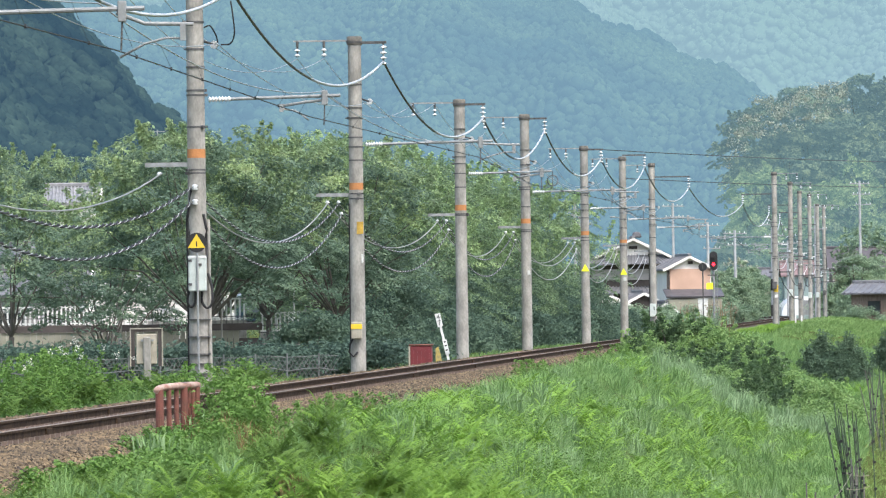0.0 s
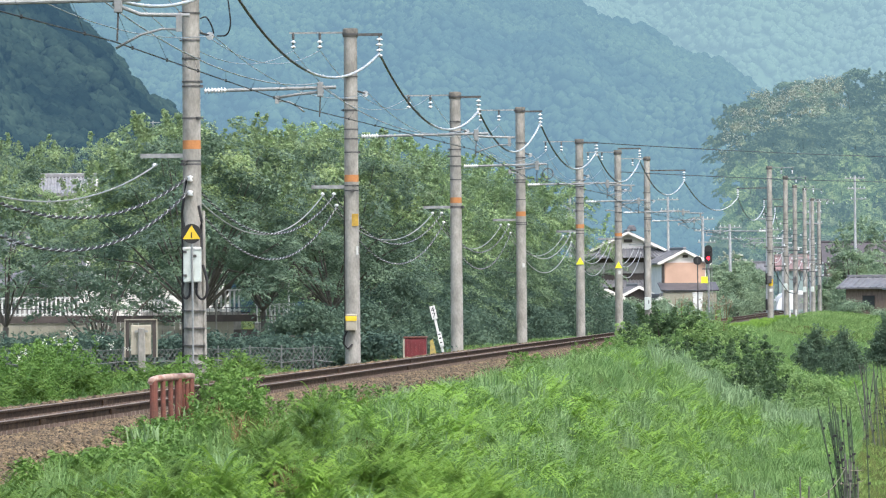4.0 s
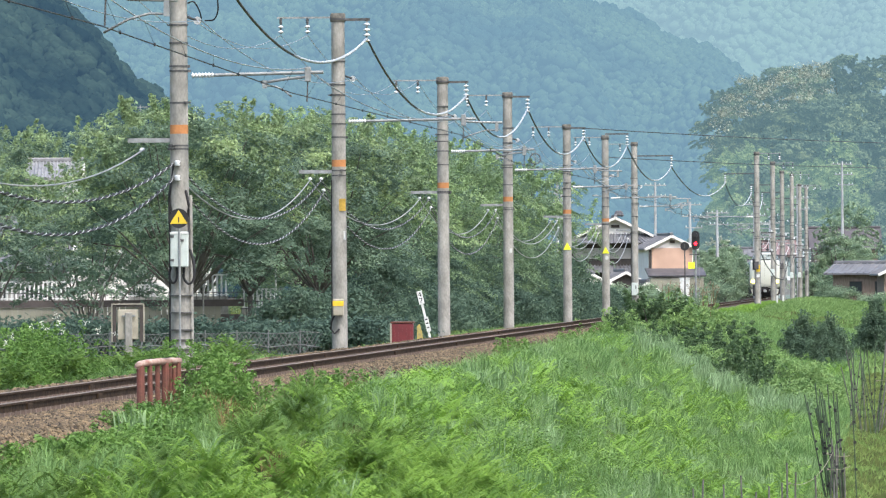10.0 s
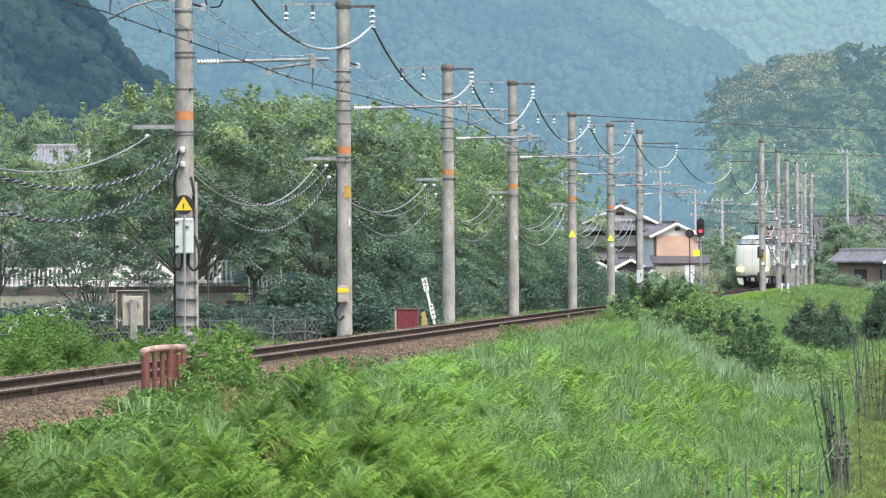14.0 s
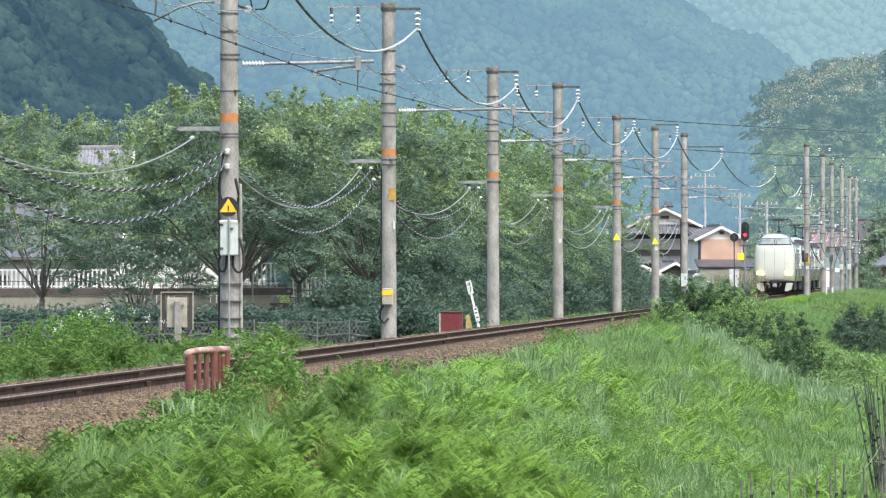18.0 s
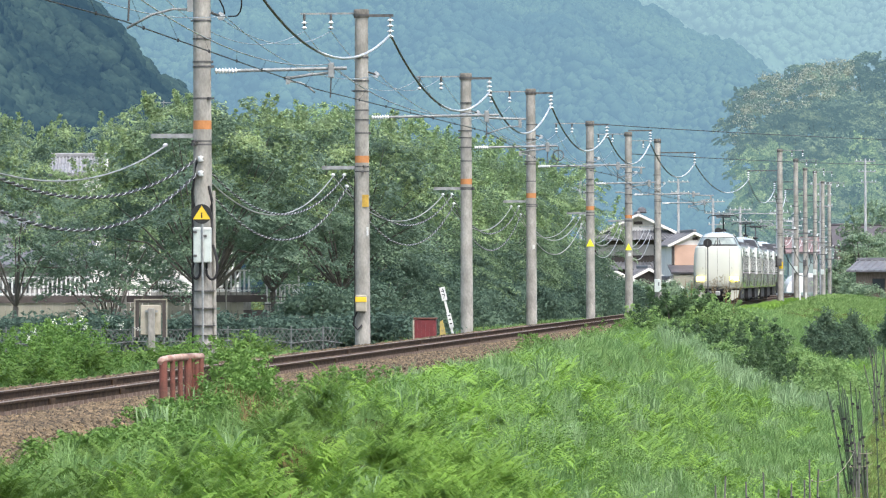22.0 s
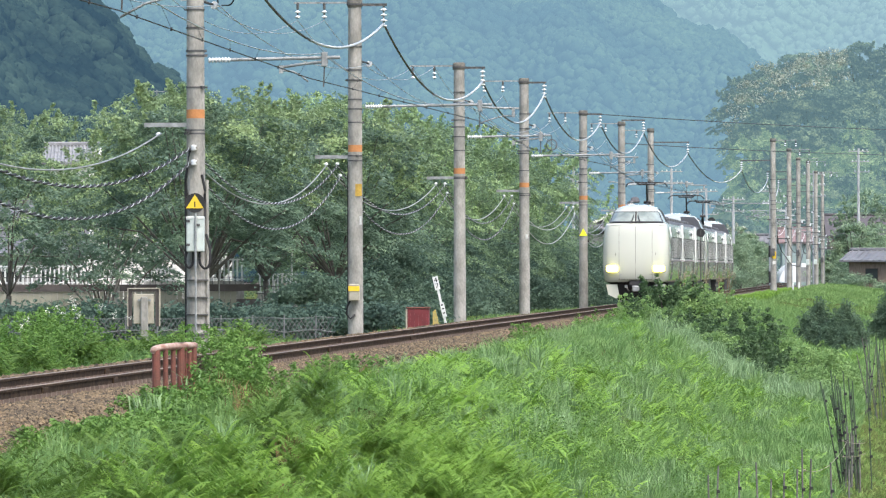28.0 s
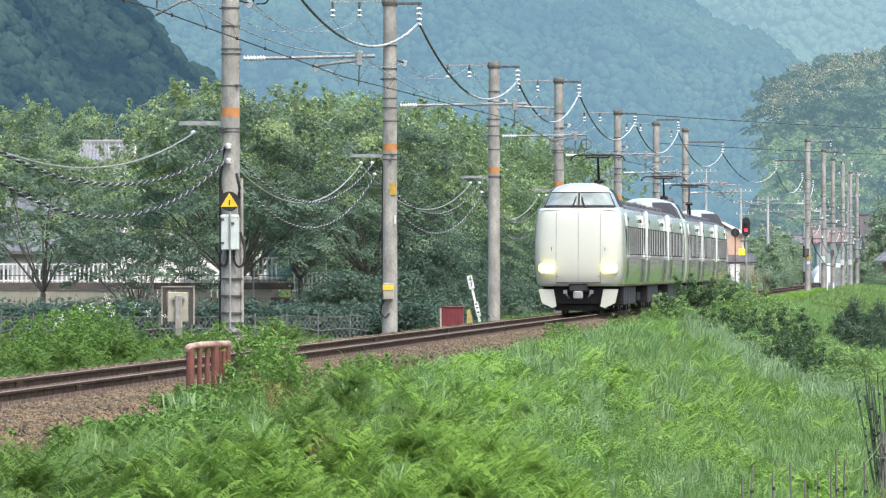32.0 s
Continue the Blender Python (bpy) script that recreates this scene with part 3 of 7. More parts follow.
def build_wires():
    ends = POLES_LEFT + POLES_RIGHT
    stag = [0.45 if i % 2 else -0.45 for i in range(len(ends))]
    pairs = list(zip(ends, ends[1:], stag, stag[1:]))
    contact = [[on_line(a, p, 5.36 if a > 120 else 5.18), on_line(b, q, 5.36 if b > 120 else 5.18)] for a, b, p, q in pairs]
    wire("contact_wire", "dark contact wire above the track", contact, 0.011, "copper_wire")
    mess = [sag(on_line(a, p * 0.4, 5.86), on_line(b, q * 0.4, 5.86), 0.42) for a, b, p, q in pairs]
    wire("messenger_wire", "thin messenger wire sagging between the brackets", mess, 0.011, "alu_wire")
    drops = [[m[i], c[0].lerp(c[1], i / 14)] for m, c in zip(mess, contact) for i in range(1, 14, 2)]
    wire("dropper_set", "thin droppers holding the contact wire", drops, 0.003, "copper_wire", n=4)
    t = thing("dropper_clip_set", Matrix.Identity(4), "small dark clips on the contact wire", "clip", "wires of the line")
    for a, b in drops:
        part("clip", box(bmesh.new(), b, (0.03, 0.06, 0.055)), "black_paint", t)
    pts = [on_line(*p) for p in FEEDER]
    loops = [sag(a, b, 1.2, 20) for a, b in zip(pts, pts[1:])]
    t = wire("feeder_cable", "heavy dark feeder cable in deep sagging loops, far half coloured pale as if lit", [c[:10] for c in loops], 0.03, "feeder", n=8)
    # The rising part of every span is recoloured pale to imitate skylight
    for c in loops:
        part("sleeve", tube(bmesh.new(), c[9:], 0.033, 8), "sleeve", t, "far half of the span, coloured pale as if lit by the sky")
    for off in (-4.26, -3.56):
        wire("high_voltage_wire", "thin high-voltage wire on the pole tops",
             [sag(on_line(a, off, 8.0), on_line(b, off, 8.0), 0.9) for a, b in zip(POLES_LEFT, POLES_LEFT[1:])], 0.009, "alu_wire")
    wire("earth_wire", "thin earth wire clamped below the pole tops",
         [sag(on_line(a, -2.3, 6.86), on_line(b, -2.3, 6.86), 0.55) for a, b in zip(POLES_LEFT, POLES_LEFT[1:])], 0.009, "alu_wire")
    # signal cables: each end as (beside the pole, height)
    for k, (drop, r) in enumerate(((1.0, 0.016), (1.12, 0.02), (1.4, 0.02))):
        t = thing("signal_cable", Matrix.Identity(4), "thin grey signal cable hanging between the poles" if k == 0 else "twisted black and grey signal cable hanging in loops", "cable", "signal cables")
        usual = ((-0.76, 4.2), (-0.47, 4.2), (-0.40, 3.9))[k]
        for a, b in zip(POLES_LEFT, POLES_LEFT[1:]):
            e0 = ((0.19, 3.45), (0.19, 3.66), (0.19, 3.25))[k] if a == 160.7 else usual
            e1 = ((-0.71, 4.25), (-0.12, 3.95), (-0.12, 3.65))[k] if b == 160.7 else usual
            line = sag(on_line(a, -2.76 + e0[0], e0[1]), on_line(b, -2.76 + e1[0], e1[1]), drop * (0.82 if a == 160.7 else 1), 20)
            if k == 0 or a > 260:
                part("span", tube(bmesh.new(), line, r, 6), "grey_cable", t)
            else:
                thick = 0.020 if b == 160.7 else 0.015
                part("span", tube(bmesh.new(), braid(line, thick, 40, 0), thick, 5), "black_cable", t)
                part("span", tube(bmesh.new(), braid(line, thick * 1.15, 40, math.pi), 0.008, 5), "grey_strand", t, "pale grey strand")


build_wires()


# ---- leaves and crowns ----
def leaves(rng, centres, radii, per, size, squash=0.8, up=0.5, wild=0.6, shell=0.55):
    """Leaf blades on the shells of clumps, facing outwards and up: arrays of quads."""
    c, r = np.repeat(centres, per, 0), np.repeat(radii, per)
    n = len(c)
    o = rng.normal(size=(n, 3))
    o /= np.linalg.norm(o, axis=1)[:, None]
    p = o * (rng.uniform(shell, 1.08, n) * r)[:, None]
    p[:, 2] *= squash
    p += c
    nrm = o * 0.8 + np.array([0, 0, up]) + rng.normal(size=(n, 3)) * wild
    nrm /= np.linalg.norm(nrm, axis=1)[:, None]
    t = np.cross(nrm, rng.normal(size=(n, 3)))
    t /= np.linalg.norm(t, axis=1)[:, None] + 1e-9
    b = np.cross(nrm, t)
    L = rng.uniform(0.65, 1.35, n)[:, None] * size
    droop = nrm * L * 0.15
    v = np.stack([p - t * L * 0.5 - droop, p + b * L * 0.3, p + t * L * 0.5 - droop, p - b * L * 0.3], 1).reshape(-1, 3)
    return v, np.arange(n * 4).reshape(-1, 4)


def join_arrays(pieces):
    vs, fs, k = [], [], 0
    for v, f in pieces:
        vs.append(v)
        fs.append(f + k)
        k += len(v)
    return np.concatenate(vs), np.concatenate(fs)


# ---- hills ----
def ridge(name, d0, d1, skyline, material, label, crowns=2500, size=(6, 11), seed=1, pointed=True, lumps=6, per=30, leaf=2.5, rise=0.8):
    """A wooded hillside: a slope from d0 up to d1 under a skyline of (across, up) in thousandths, clad in tree crowns."""
    rng = np.random.default_rng(seed)
    sx, sz = [h[0] for h in skyline], [h[1] for h in skyline]
    rows, cols = 26, 140

    def height(a, t):
        d = d0 + (d1 - d0) * t
        wob = np.sin(a * 0.13 + t * 5) * np.sin(a * 0.05 + 2 + t * 3) + 0.5 * np.sin(a * 0.31 + 1.7 * t)
        return EYE_Z + d * np.interp(a, sx, sz) / 1000 * t ** rise + wob * lumps * np.sin(np.pi * t)

    A, U = np.meshgrid(np.linspace(sx[0], sx[-1], cols), np.linspace(0, 1, rows))
    D = d0 + (d1 - d0) * U
    v = np.stack([(A / 1000 * D).ravel(), D.ravel(), (height(A, U) - size[1] * 0.75).ravel()], 1)
    i = (np.arange(rows - 1)[:, None] * cols + np.arange(cols - 1)[None]).ravel()
    hill = from_arrays(name, v, np.stack([i, i + 1, i + cols + 1, i + cols], 1), material, smooth=True)
    tagged(hill, label, "hill", kind="structure")
    n = crowns
    a = rng.uniform(max(sx[0], -75), min(sx[-1], 85), n)
    t = np.concatenate([rng.uniform(0.02, 1, n - n // 4) ** 0.8, rng.uniform(0.9, 1.0, n // 4)])
    d = d0 + (d1 - d0) * t
    h = rng.uniform(*size, n)
    base = np.stack([a / 1000 * d, d, height(a, t) - h * rng.uniform(0.62, 1.2, n)], 1)
    k, rings = 6, 5
    u = np.linspace(0.1, 1.0, rings) ** 0.85
    wide = (1.02 - u) ** 0.6 * 0.40 if pointed else np.sin(np.pi * np.clip(u, 0, 1) ** 0.8) ** 0.6 * 0.55 + 0.02
    ang = np.arange(k) * 2 * np.pi / k
    r = wide[None, :, None] * h[:, None, None] * rng.uniform(0.8, 1.2, (n, rings, k))
    zz = (u[None, :, None] + rng.uniform(-0.05, 0.05, (n, rings, k))) * h[:, None, None]
    twist = rng.uniform(0, 6.28, n)[:, None, None]
    v = np.stack([base[:, 0, None, None] + r * np.cos(ang + twist), base[:, 1, None, None] + r * np.sin(ang + twist), base[:, 2, None, None] + zz], -1).reshape(-1, 3)
    q = np.array([(i * k + j, i * k + (j + 1) % k, (i + 1) * k + (j + 1) % k, (i + 1) * k + j) for i in range(rings - 1) for j in range(k)])
    w = from_arrays(name + "_trees", v, (q[None] + (np.arange(n) * rings * k)[:, None, None]).reshape(-1, 4), material, smooth=True)
    tagged(w, label + " seen as tree crowns", "forest", kind="stuff")
    if per:
        sel = t > 0.3
        c = base[sel] + np.stack([np.zeros(sel.sum()), np.zeros(sel.sum()), h[sel] * 0.6], 1)
        lv, lf = leaves(rng, c, h[sel] * (0.3 if pointed else 0.5), per, leaf, squash=1.1 if pointed else 0.75, up=0.5, wild=0.25, shell=0.92)
        w = from_arrays(name + "_foliage", lv, lf, material)
        tagged(w, label + " with ragged foliage", "forest", kind="stuff")


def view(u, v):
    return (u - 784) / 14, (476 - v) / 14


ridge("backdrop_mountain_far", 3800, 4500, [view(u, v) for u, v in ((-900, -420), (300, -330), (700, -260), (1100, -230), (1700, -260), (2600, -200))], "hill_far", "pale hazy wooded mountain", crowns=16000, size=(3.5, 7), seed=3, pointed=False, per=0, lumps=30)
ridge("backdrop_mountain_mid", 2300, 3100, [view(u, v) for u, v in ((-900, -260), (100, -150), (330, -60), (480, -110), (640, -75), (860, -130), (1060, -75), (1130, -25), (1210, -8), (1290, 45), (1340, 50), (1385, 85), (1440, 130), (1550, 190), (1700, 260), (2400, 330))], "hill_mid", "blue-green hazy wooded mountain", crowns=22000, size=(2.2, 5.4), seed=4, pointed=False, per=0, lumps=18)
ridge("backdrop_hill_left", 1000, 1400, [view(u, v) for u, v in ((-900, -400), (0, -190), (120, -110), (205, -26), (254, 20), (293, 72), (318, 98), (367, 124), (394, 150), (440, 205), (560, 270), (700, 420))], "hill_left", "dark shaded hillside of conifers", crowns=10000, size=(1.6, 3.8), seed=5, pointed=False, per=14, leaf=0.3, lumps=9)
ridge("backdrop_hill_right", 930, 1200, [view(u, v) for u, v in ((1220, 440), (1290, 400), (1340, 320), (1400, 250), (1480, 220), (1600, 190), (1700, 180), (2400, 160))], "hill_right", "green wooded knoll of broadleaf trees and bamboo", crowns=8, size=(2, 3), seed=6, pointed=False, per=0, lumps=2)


# ---- trees behind the line ----
def limb_line(bm, pts, r0, r1, n=6):
    """A crooked limb that tapers along its points."""
    for i, (a, b) in enumerate(zip(pts, pts[1:])):
        k = len(pts) - 1
        rod(bm, a, b, r0 + (r1 - r0) * i / k, r0 + (r1 - r0) * (i + 1) / k, n)
    return bm


def spray_leaves(rng, centres, ways, length, width, per, size, droop=0.28, wild=0.5, thick=0.08):
    """Leaves in flat layered sprays: each spray runs outwards along its way and bends down at the tip."""
    n = len(centres) * per
    c, w = np.repeat(centres, per, 0), np.repeat(ways, per, 0)
    L, W = np.repeat(length, per), np.repeat(width, per)
    u = rng.uniform(0, 1, n) ** 0.75
    lat = rng.uniform(-1, 1, n) * (0.35 + 0.65 * np.sin(np.pi * np.clip(u, 0.05, 0.97)))
    side = np.stack([-w[:, 1], w[:, 0], np.zeros(n)], 1)
    p = c + w * ((u - 0.4) * L)[:, None] + side * (lat * W)[:, None]
    p[:, 2] += rng.normal(size=n) * thick * L - droop * L * u ** 2 - 0.12 * np.abs(lat) * W
    nrm = np.array([0, 0, 1.0]) + w * (0.15 + 0.3 * u)[:, None] + side * (0.35 * lat)[:, None] + rng.normal(size=(n, 3)) * wild
    nrm /= np.linalg.norm(nrm, axis=1)[:, None]
    t = np.cross(nrm, rng.normal(size=(n, 3)))
    t /= np.linalg.norm(t, axis=1)[:, None] + 1e-9
    b = np.cross(nrm, t)
    l = rng.uniform(0.6, 1.4, n)[:, None] * size
    v = np.stack([p - t * l * 0.5, p + b * l * 0.27 + nrm * l * 0.06, p + t * l * 0.5 - nrm * l * 0.1, p - b * l * 0.27 + nrm * l * 0.06], 1).reshape(-1, 3)
    return v, np.arange(n * 4).reshape(-1, 4)


def spray_tree(name, m, seed, height=8.5, spread=4.6, lobes=24, sprays=13, per=95, leaf=0.11, material="leaf", label="", low=0.22, trunk=0.15, fork=0.2, group="trees behind the line", droop=0.42, reach=1.0, category="tree", tips=1.0, top_material=""):
    """A broad tree: a forked trunk, limbs that arch out to lobes of the crown, and layered leafy sprays on every lobe."""
    rng = np.random.default_rng(seed)
    t = thing(name, m, label, category, group)
    hub = Vector((0.1, 0.05, height * fork))
    part("trunk", limb_line(bmesh.new(), [(0, 0, -0.5), (0.05, 0.02, height * fork * 0.5), tuple(hub)], trunk * 1.25, trunk * 0.9, 9), "bark", t)
    cs, ws, ls, on_top = [], [], [], []
    for i in range(lobes):
        w = ((i + 0.5) / lobes) ** 0.85
        a = i * 2.4 + rng.uniform(-0.35, 0.35)
        out = math.sqrt(max(0.02, 1 - max(0.0, (w - 0.22) / 0.82) ** 2)) * rng.uniform(0.5, 0.86) * (0.8 + 0.2 * min(1, w / 0.2))
        c = Vector((spread * out * math.cos(a), spread * out * math.sin(a), height * (low + (0.93 - low) * w)))
        r = spread * (0.40 - 0.14 * w) * rng.uniform(0.75, 1.2)
        if i % 2 == 0:
            mid = hub.lerp(c, 0.5) + Vector((rng.normal() * 0.25, rng.normal() * 0.25, 0.1 * height * (1 - w)))
            part("limb", limb_line(bmesh.new(), [tuple(hub), tuple(mid), tuple(c - Vector((0, 0, 0.15)))], trunk * 0.38, trunk * 0.08), "bark", t)
        for k in range(sprays):
            o = rng.normal(size=3)
            o /= np.linalg.norm(o)
            o[2] = round(o[2] * 2.2) / 2.2 + rng.normal() * 0.06
            q = np.array(c) + o * r * rng.uniform(0.4, 1.0) * np.array([1, 1, 0.56])
            h = np.array([q[0], q[1], 0.0]) * 0.6 / (spread * 0.5) + np.array([o[0], o[1], 0.0]) + rng.normal(size=3) * 0.25
            h[2] = 0
            cs.append(q)
            ws.append(h / (np.linalg.norm(h) + 1e-6))
            ls.append(rng.uniform(0.6, 1.3) * spread * 0.22 * reach)
            # Upper sprays of the high lobes; leaf tones here are painted sunlit
            on_top.append(o[2] > 0.15 and w > 0.3 and rng.uniform() < 0.75)
    cs, ws, ls, on_top = np.array(cs), np.array(ws), np.array(ls), np.array(on_top)
    pale = []
    for sel, name in ((~on_top, "crown"), (on_top, "young_foliage")):
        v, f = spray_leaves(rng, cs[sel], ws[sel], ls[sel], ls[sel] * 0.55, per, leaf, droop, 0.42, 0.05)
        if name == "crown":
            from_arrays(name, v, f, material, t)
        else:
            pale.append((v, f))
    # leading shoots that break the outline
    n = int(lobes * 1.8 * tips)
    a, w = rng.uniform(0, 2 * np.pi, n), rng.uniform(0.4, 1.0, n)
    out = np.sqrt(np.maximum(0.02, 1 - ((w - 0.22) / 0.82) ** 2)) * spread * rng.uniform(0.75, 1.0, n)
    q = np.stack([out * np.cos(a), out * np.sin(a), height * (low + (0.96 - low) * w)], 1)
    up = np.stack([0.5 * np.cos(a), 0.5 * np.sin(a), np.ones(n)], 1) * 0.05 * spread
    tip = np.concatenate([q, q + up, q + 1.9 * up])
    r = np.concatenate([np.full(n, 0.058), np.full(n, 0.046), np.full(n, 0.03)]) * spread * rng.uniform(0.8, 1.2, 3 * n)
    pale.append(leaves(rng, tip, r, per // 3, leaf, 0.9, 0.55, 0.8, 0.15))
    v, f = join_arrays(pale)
    tagged(from_arrays("young_foliage", v, f, top_material or material, t), "paler upper foliage" if top_material else "")
    return t


def make_tree(name, m, seed, height=8.5, spread=4.5, clumps=60, per=260, leaf=0.2, material="leaf", label="", category="tree", low=0.2, trunk=0.17, puff=1.0, squash=0.52, cone=False, shell=0.2, spiky=0.0):
    rng = np.random.default_rng(seed)
    t = thing(name, m, label, category, "trees behind the line")
    bm = bmesh.new()
    top = height * 0.5
    for a, b, r0, r1 in (((0, 0, -0.5), (0.08, 0.05, top * 0.3), trunk * 1.3, trunk), ((0.08, 0.05, top * 0.3), (-0.1, 0.1, top * 0.65), trunk, trunk * 0.75), ((-0.1, 0.1, top * 0.65), (0.15, 0, top), trunk * 0.75, trunk * 0.4)):
        rod(bm, a, b, r0, r1, 9)
    part("trunk", bm, "bark", t)
    cs, rs = [], []
    for i in range(clumps):
        a, q, w = rng.uniform(0, 2 * np.pi), rng.uniform(0.05, 1) ** 0.5, rng.uniform(0, 1)
        z = low + (1 - low) * w
        out = math.sqrt(max(0.03, 1 - max(0.0, (w - 0.25) / 0.8) ** 2)) * (0.75 + 0.25 * min(1, w / 0.25))
        if cone:
            out = 1.04 - 0.98 * w
        cs.append((spread * q * out * math.cos(a), spread * q * out * math.sin(a), height * z * 0.94))
        rs.append(rng.uniform(0.35, 1.0) * (1.1 - 0.45 * w) * (1.25 if clumps < 80 else 0.95) * puff)
    if spiky:
        for i in range(clumps // 2):
            a, q, w = rng.uniform(0, 2 * np.pi), rng.uniform(0, 1) ** 0.5, rng.uniform(0.55, 1)
            out = math.sqrt(max(0.03, 1 - ((w - 0.25) / 0.8) ** 2))
            if cone:
                w = 1.8 * w - 0.8
                out = 0.95 - 0.92 * w
            p = Vector((spread * out * math.cos(a), spread * out * math.sin(a), height * w * 0.94))
            g = Vector((math.cos(a) * rng.uniform(0.1, 0.8), math.sin(a) * rng.uniform(0.1, 0.8), rng.uniform(0.4, 1.1))) * 0.42 * spiky
            for k, r in ((0.3, 0.26), (1.0, 0.2), (1.6, 0.13)):
                cs.append(tuple(p + g * k))
                rs.append(r * spiky)
    for i in range(10):
        c = cs[i * len(cs) // 10]
        bm = bmesh.new()
        z0 = top * rng.uniform(0.3, 0.95)
        mid = (c[0] * 0.4, c[1] * 0.4, z0 + max(0.3, (c[2] - z0)) * 0.45)
        rod(bm, (0, 0, z0), mid, trunk * 0.5, trunk * 0.33, 6)
        rod(bm, mid, (c[0] * 0.9, c[1] * 0.9, max(c[2], z0 + 0.4)), trunk * 0.33, trunk * 0.12, 6)
        part("limb", bm, "bark", t)
    each = np.where(np.arange(len(cs)) < clumps, per, per // 8)
    v, f = leaves(rng, np.array(cs), np.array(rs), each, leaf, squash=squash, up=0.9, wild=0.7, shell=shell)
    from_arrays("crown", v, f, material, t)
    return t


def line_trees():
    lab, light = "broad dark-green cherry tree in full leaf behind the line", "broad light-green cherry tree in full leaf behind the line"
    base = [spray_tree("cherry_tree", along(262, -11.9, -0.7), 11, 8.5, 4.6, 32, 12, 100, 0.125, "leaf", lab, 0.34, 0.12, top_material="leaf_top_lit"),
            spray_tree("cherry_tree", along(315, -12, -0.6), 12, 9.2, 4.8, 32, 12, 100, 0.125, "leaf_light", light, 0.2, 0.12, top_material="leaf_light_top_lit"),
            spray_tree("cherry_tree", along(365, -11, -0.6), 13, 9.4, 4.8, 32, 12, 100, 0.125, "leaf_light", light, 0.12, 0.12, top_material="leaf_light_top_lit"),
            spray_tree("cherry_tree", along(270, -19.2, -0.7), 14, 6.6, 3.5, 19, 11, 65, 0.125, "leaf", "open cherry tree with a forked trunk beside a wall", 0.4, 0.11, 0.2, top_material="leaf_top_lit"),
            spray_tree("broadleaf_tree", along(460, -41.5, -0.2), 15, 11.4, 5.4, 26, 12, 90, 0.16, "leaf", "tall leafy tree rising behind the houses", 0.15, top_material="leaf_top_lit")]
    for i, (d, s, k) in enumerate(((286, -13.9, 0), (338, -11.5, 1), (300, -12.6, 0), (330, -17, 0), (392, -10.5, 1), (418, -10, 1), (447, -10, 3), (470, -10, 1),
                                   (466, -37.0, 4), (470, -33.2, 4), (450, -46, 4), (452, -39.5, 4), (445, -28.5, 4), (350, -14, 2), (400, -14, 1), (292, -9.6, 0))):
        copy_thing(base[k], along(d, s, -0.65 if k < 4 else 0.0, 70 * i))
    copy_thing(base[0], along(380, -28.9, -2.3, 30))
    copy_thing(base[0], along(392, -26.3, -2.0, 130))
    for d, s, zz in ((332, -23.4, -1.3), (336, -20.4, -0.8), (322, -27.9, -0.2), (276, -16.4, -1.7)):
        copy_thing(base[3], along(d, s, zz, 40 * d))
    # understorey
    hedge = make_tree("shrub", along(330, -7.5, -0.6), 21, 2.0, 1.7, 40, 80, 0.16, "hedge", "dense dark shrub below the trees", "shrub", 0.05, 0.05)
    rng = random.Random(5)
    for i in range(30):
        d = 268 + i * 8.5
        if d < 300 and i % 2:
            continue
        copy_thing(hedge, along(d, -8.6 + rng.uniform(-1, 0.8) + (1.5 if d > 400 else 0), -0.75 + rng.uniform(-0.3, 0.25), rng.uniform(0, 360)))
    tall_shrub = make_tree("tall_shrub", along(306, -8.8, -0.8), 27, 4.2, 2.0, 60, 130, 0.13, "hedge", "tall dark shrub that fills the shade below the trees", "shrub", 0.03, 0.05)
    for i in range(17):
        copy_thing(tall_shrub, along(314 + i * 10.5, -9.2 + rng.uniform(-0.8, 0.6) + (1.3 if i > 10 else 0), -1.0 + rng.uniform(-0.6, 0.4), rng.uniform(0, 360)))
    low_hedge = make_tree("hedge_shrub", pose(-13, 262, -0.95), 22, 1.25, 1.3, 24, 70, 0.14, "clipped", "low dark clipped shrub before a wall", "shrub", 0.05, 0.04)
    for i in range(17):
        copy_thing(low_hedge, pose(-14.5 + 0.9 * i, 246 + rng.uniform(-1, 1) + 0.3 * i, -0.92 + rng.uniform(-0.1, 0.15), 0, 0, 50 * i))
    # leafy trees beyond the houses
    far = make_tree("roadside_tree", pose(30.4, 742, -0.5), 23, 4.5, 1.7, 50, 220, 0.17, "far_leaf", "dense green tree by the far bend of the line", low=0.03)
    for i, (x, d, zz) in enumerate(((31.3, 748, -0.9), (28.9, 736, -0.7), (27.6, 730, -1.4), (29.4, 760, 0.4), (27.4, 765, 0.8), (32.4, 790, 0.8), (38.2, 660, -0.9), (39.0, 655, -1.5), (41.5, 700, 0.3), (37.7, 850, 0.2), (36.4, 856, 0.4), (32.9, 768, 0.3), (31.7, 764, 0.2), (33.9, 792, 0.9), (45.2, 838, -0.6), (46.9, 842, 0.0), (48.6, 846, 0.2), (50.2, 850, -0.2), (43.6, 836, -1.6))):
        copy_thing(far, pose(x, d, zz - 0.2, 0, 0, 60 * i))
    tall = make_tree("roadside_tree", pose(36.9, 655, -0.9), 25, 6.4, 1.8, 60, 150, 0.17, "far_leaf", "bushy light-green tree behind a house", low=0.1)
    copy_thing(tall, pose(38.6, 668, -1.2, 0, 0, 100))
    spray_tree("flowering_tree", pose(33.4, 805, -0.3), 28, 6.6, 2.5, 14, 8, 50, 0.19, "far_leaf", "spreading tree with layers of pale blossom beyond the houses", 0.25, 0.09, top_material="dogwood")
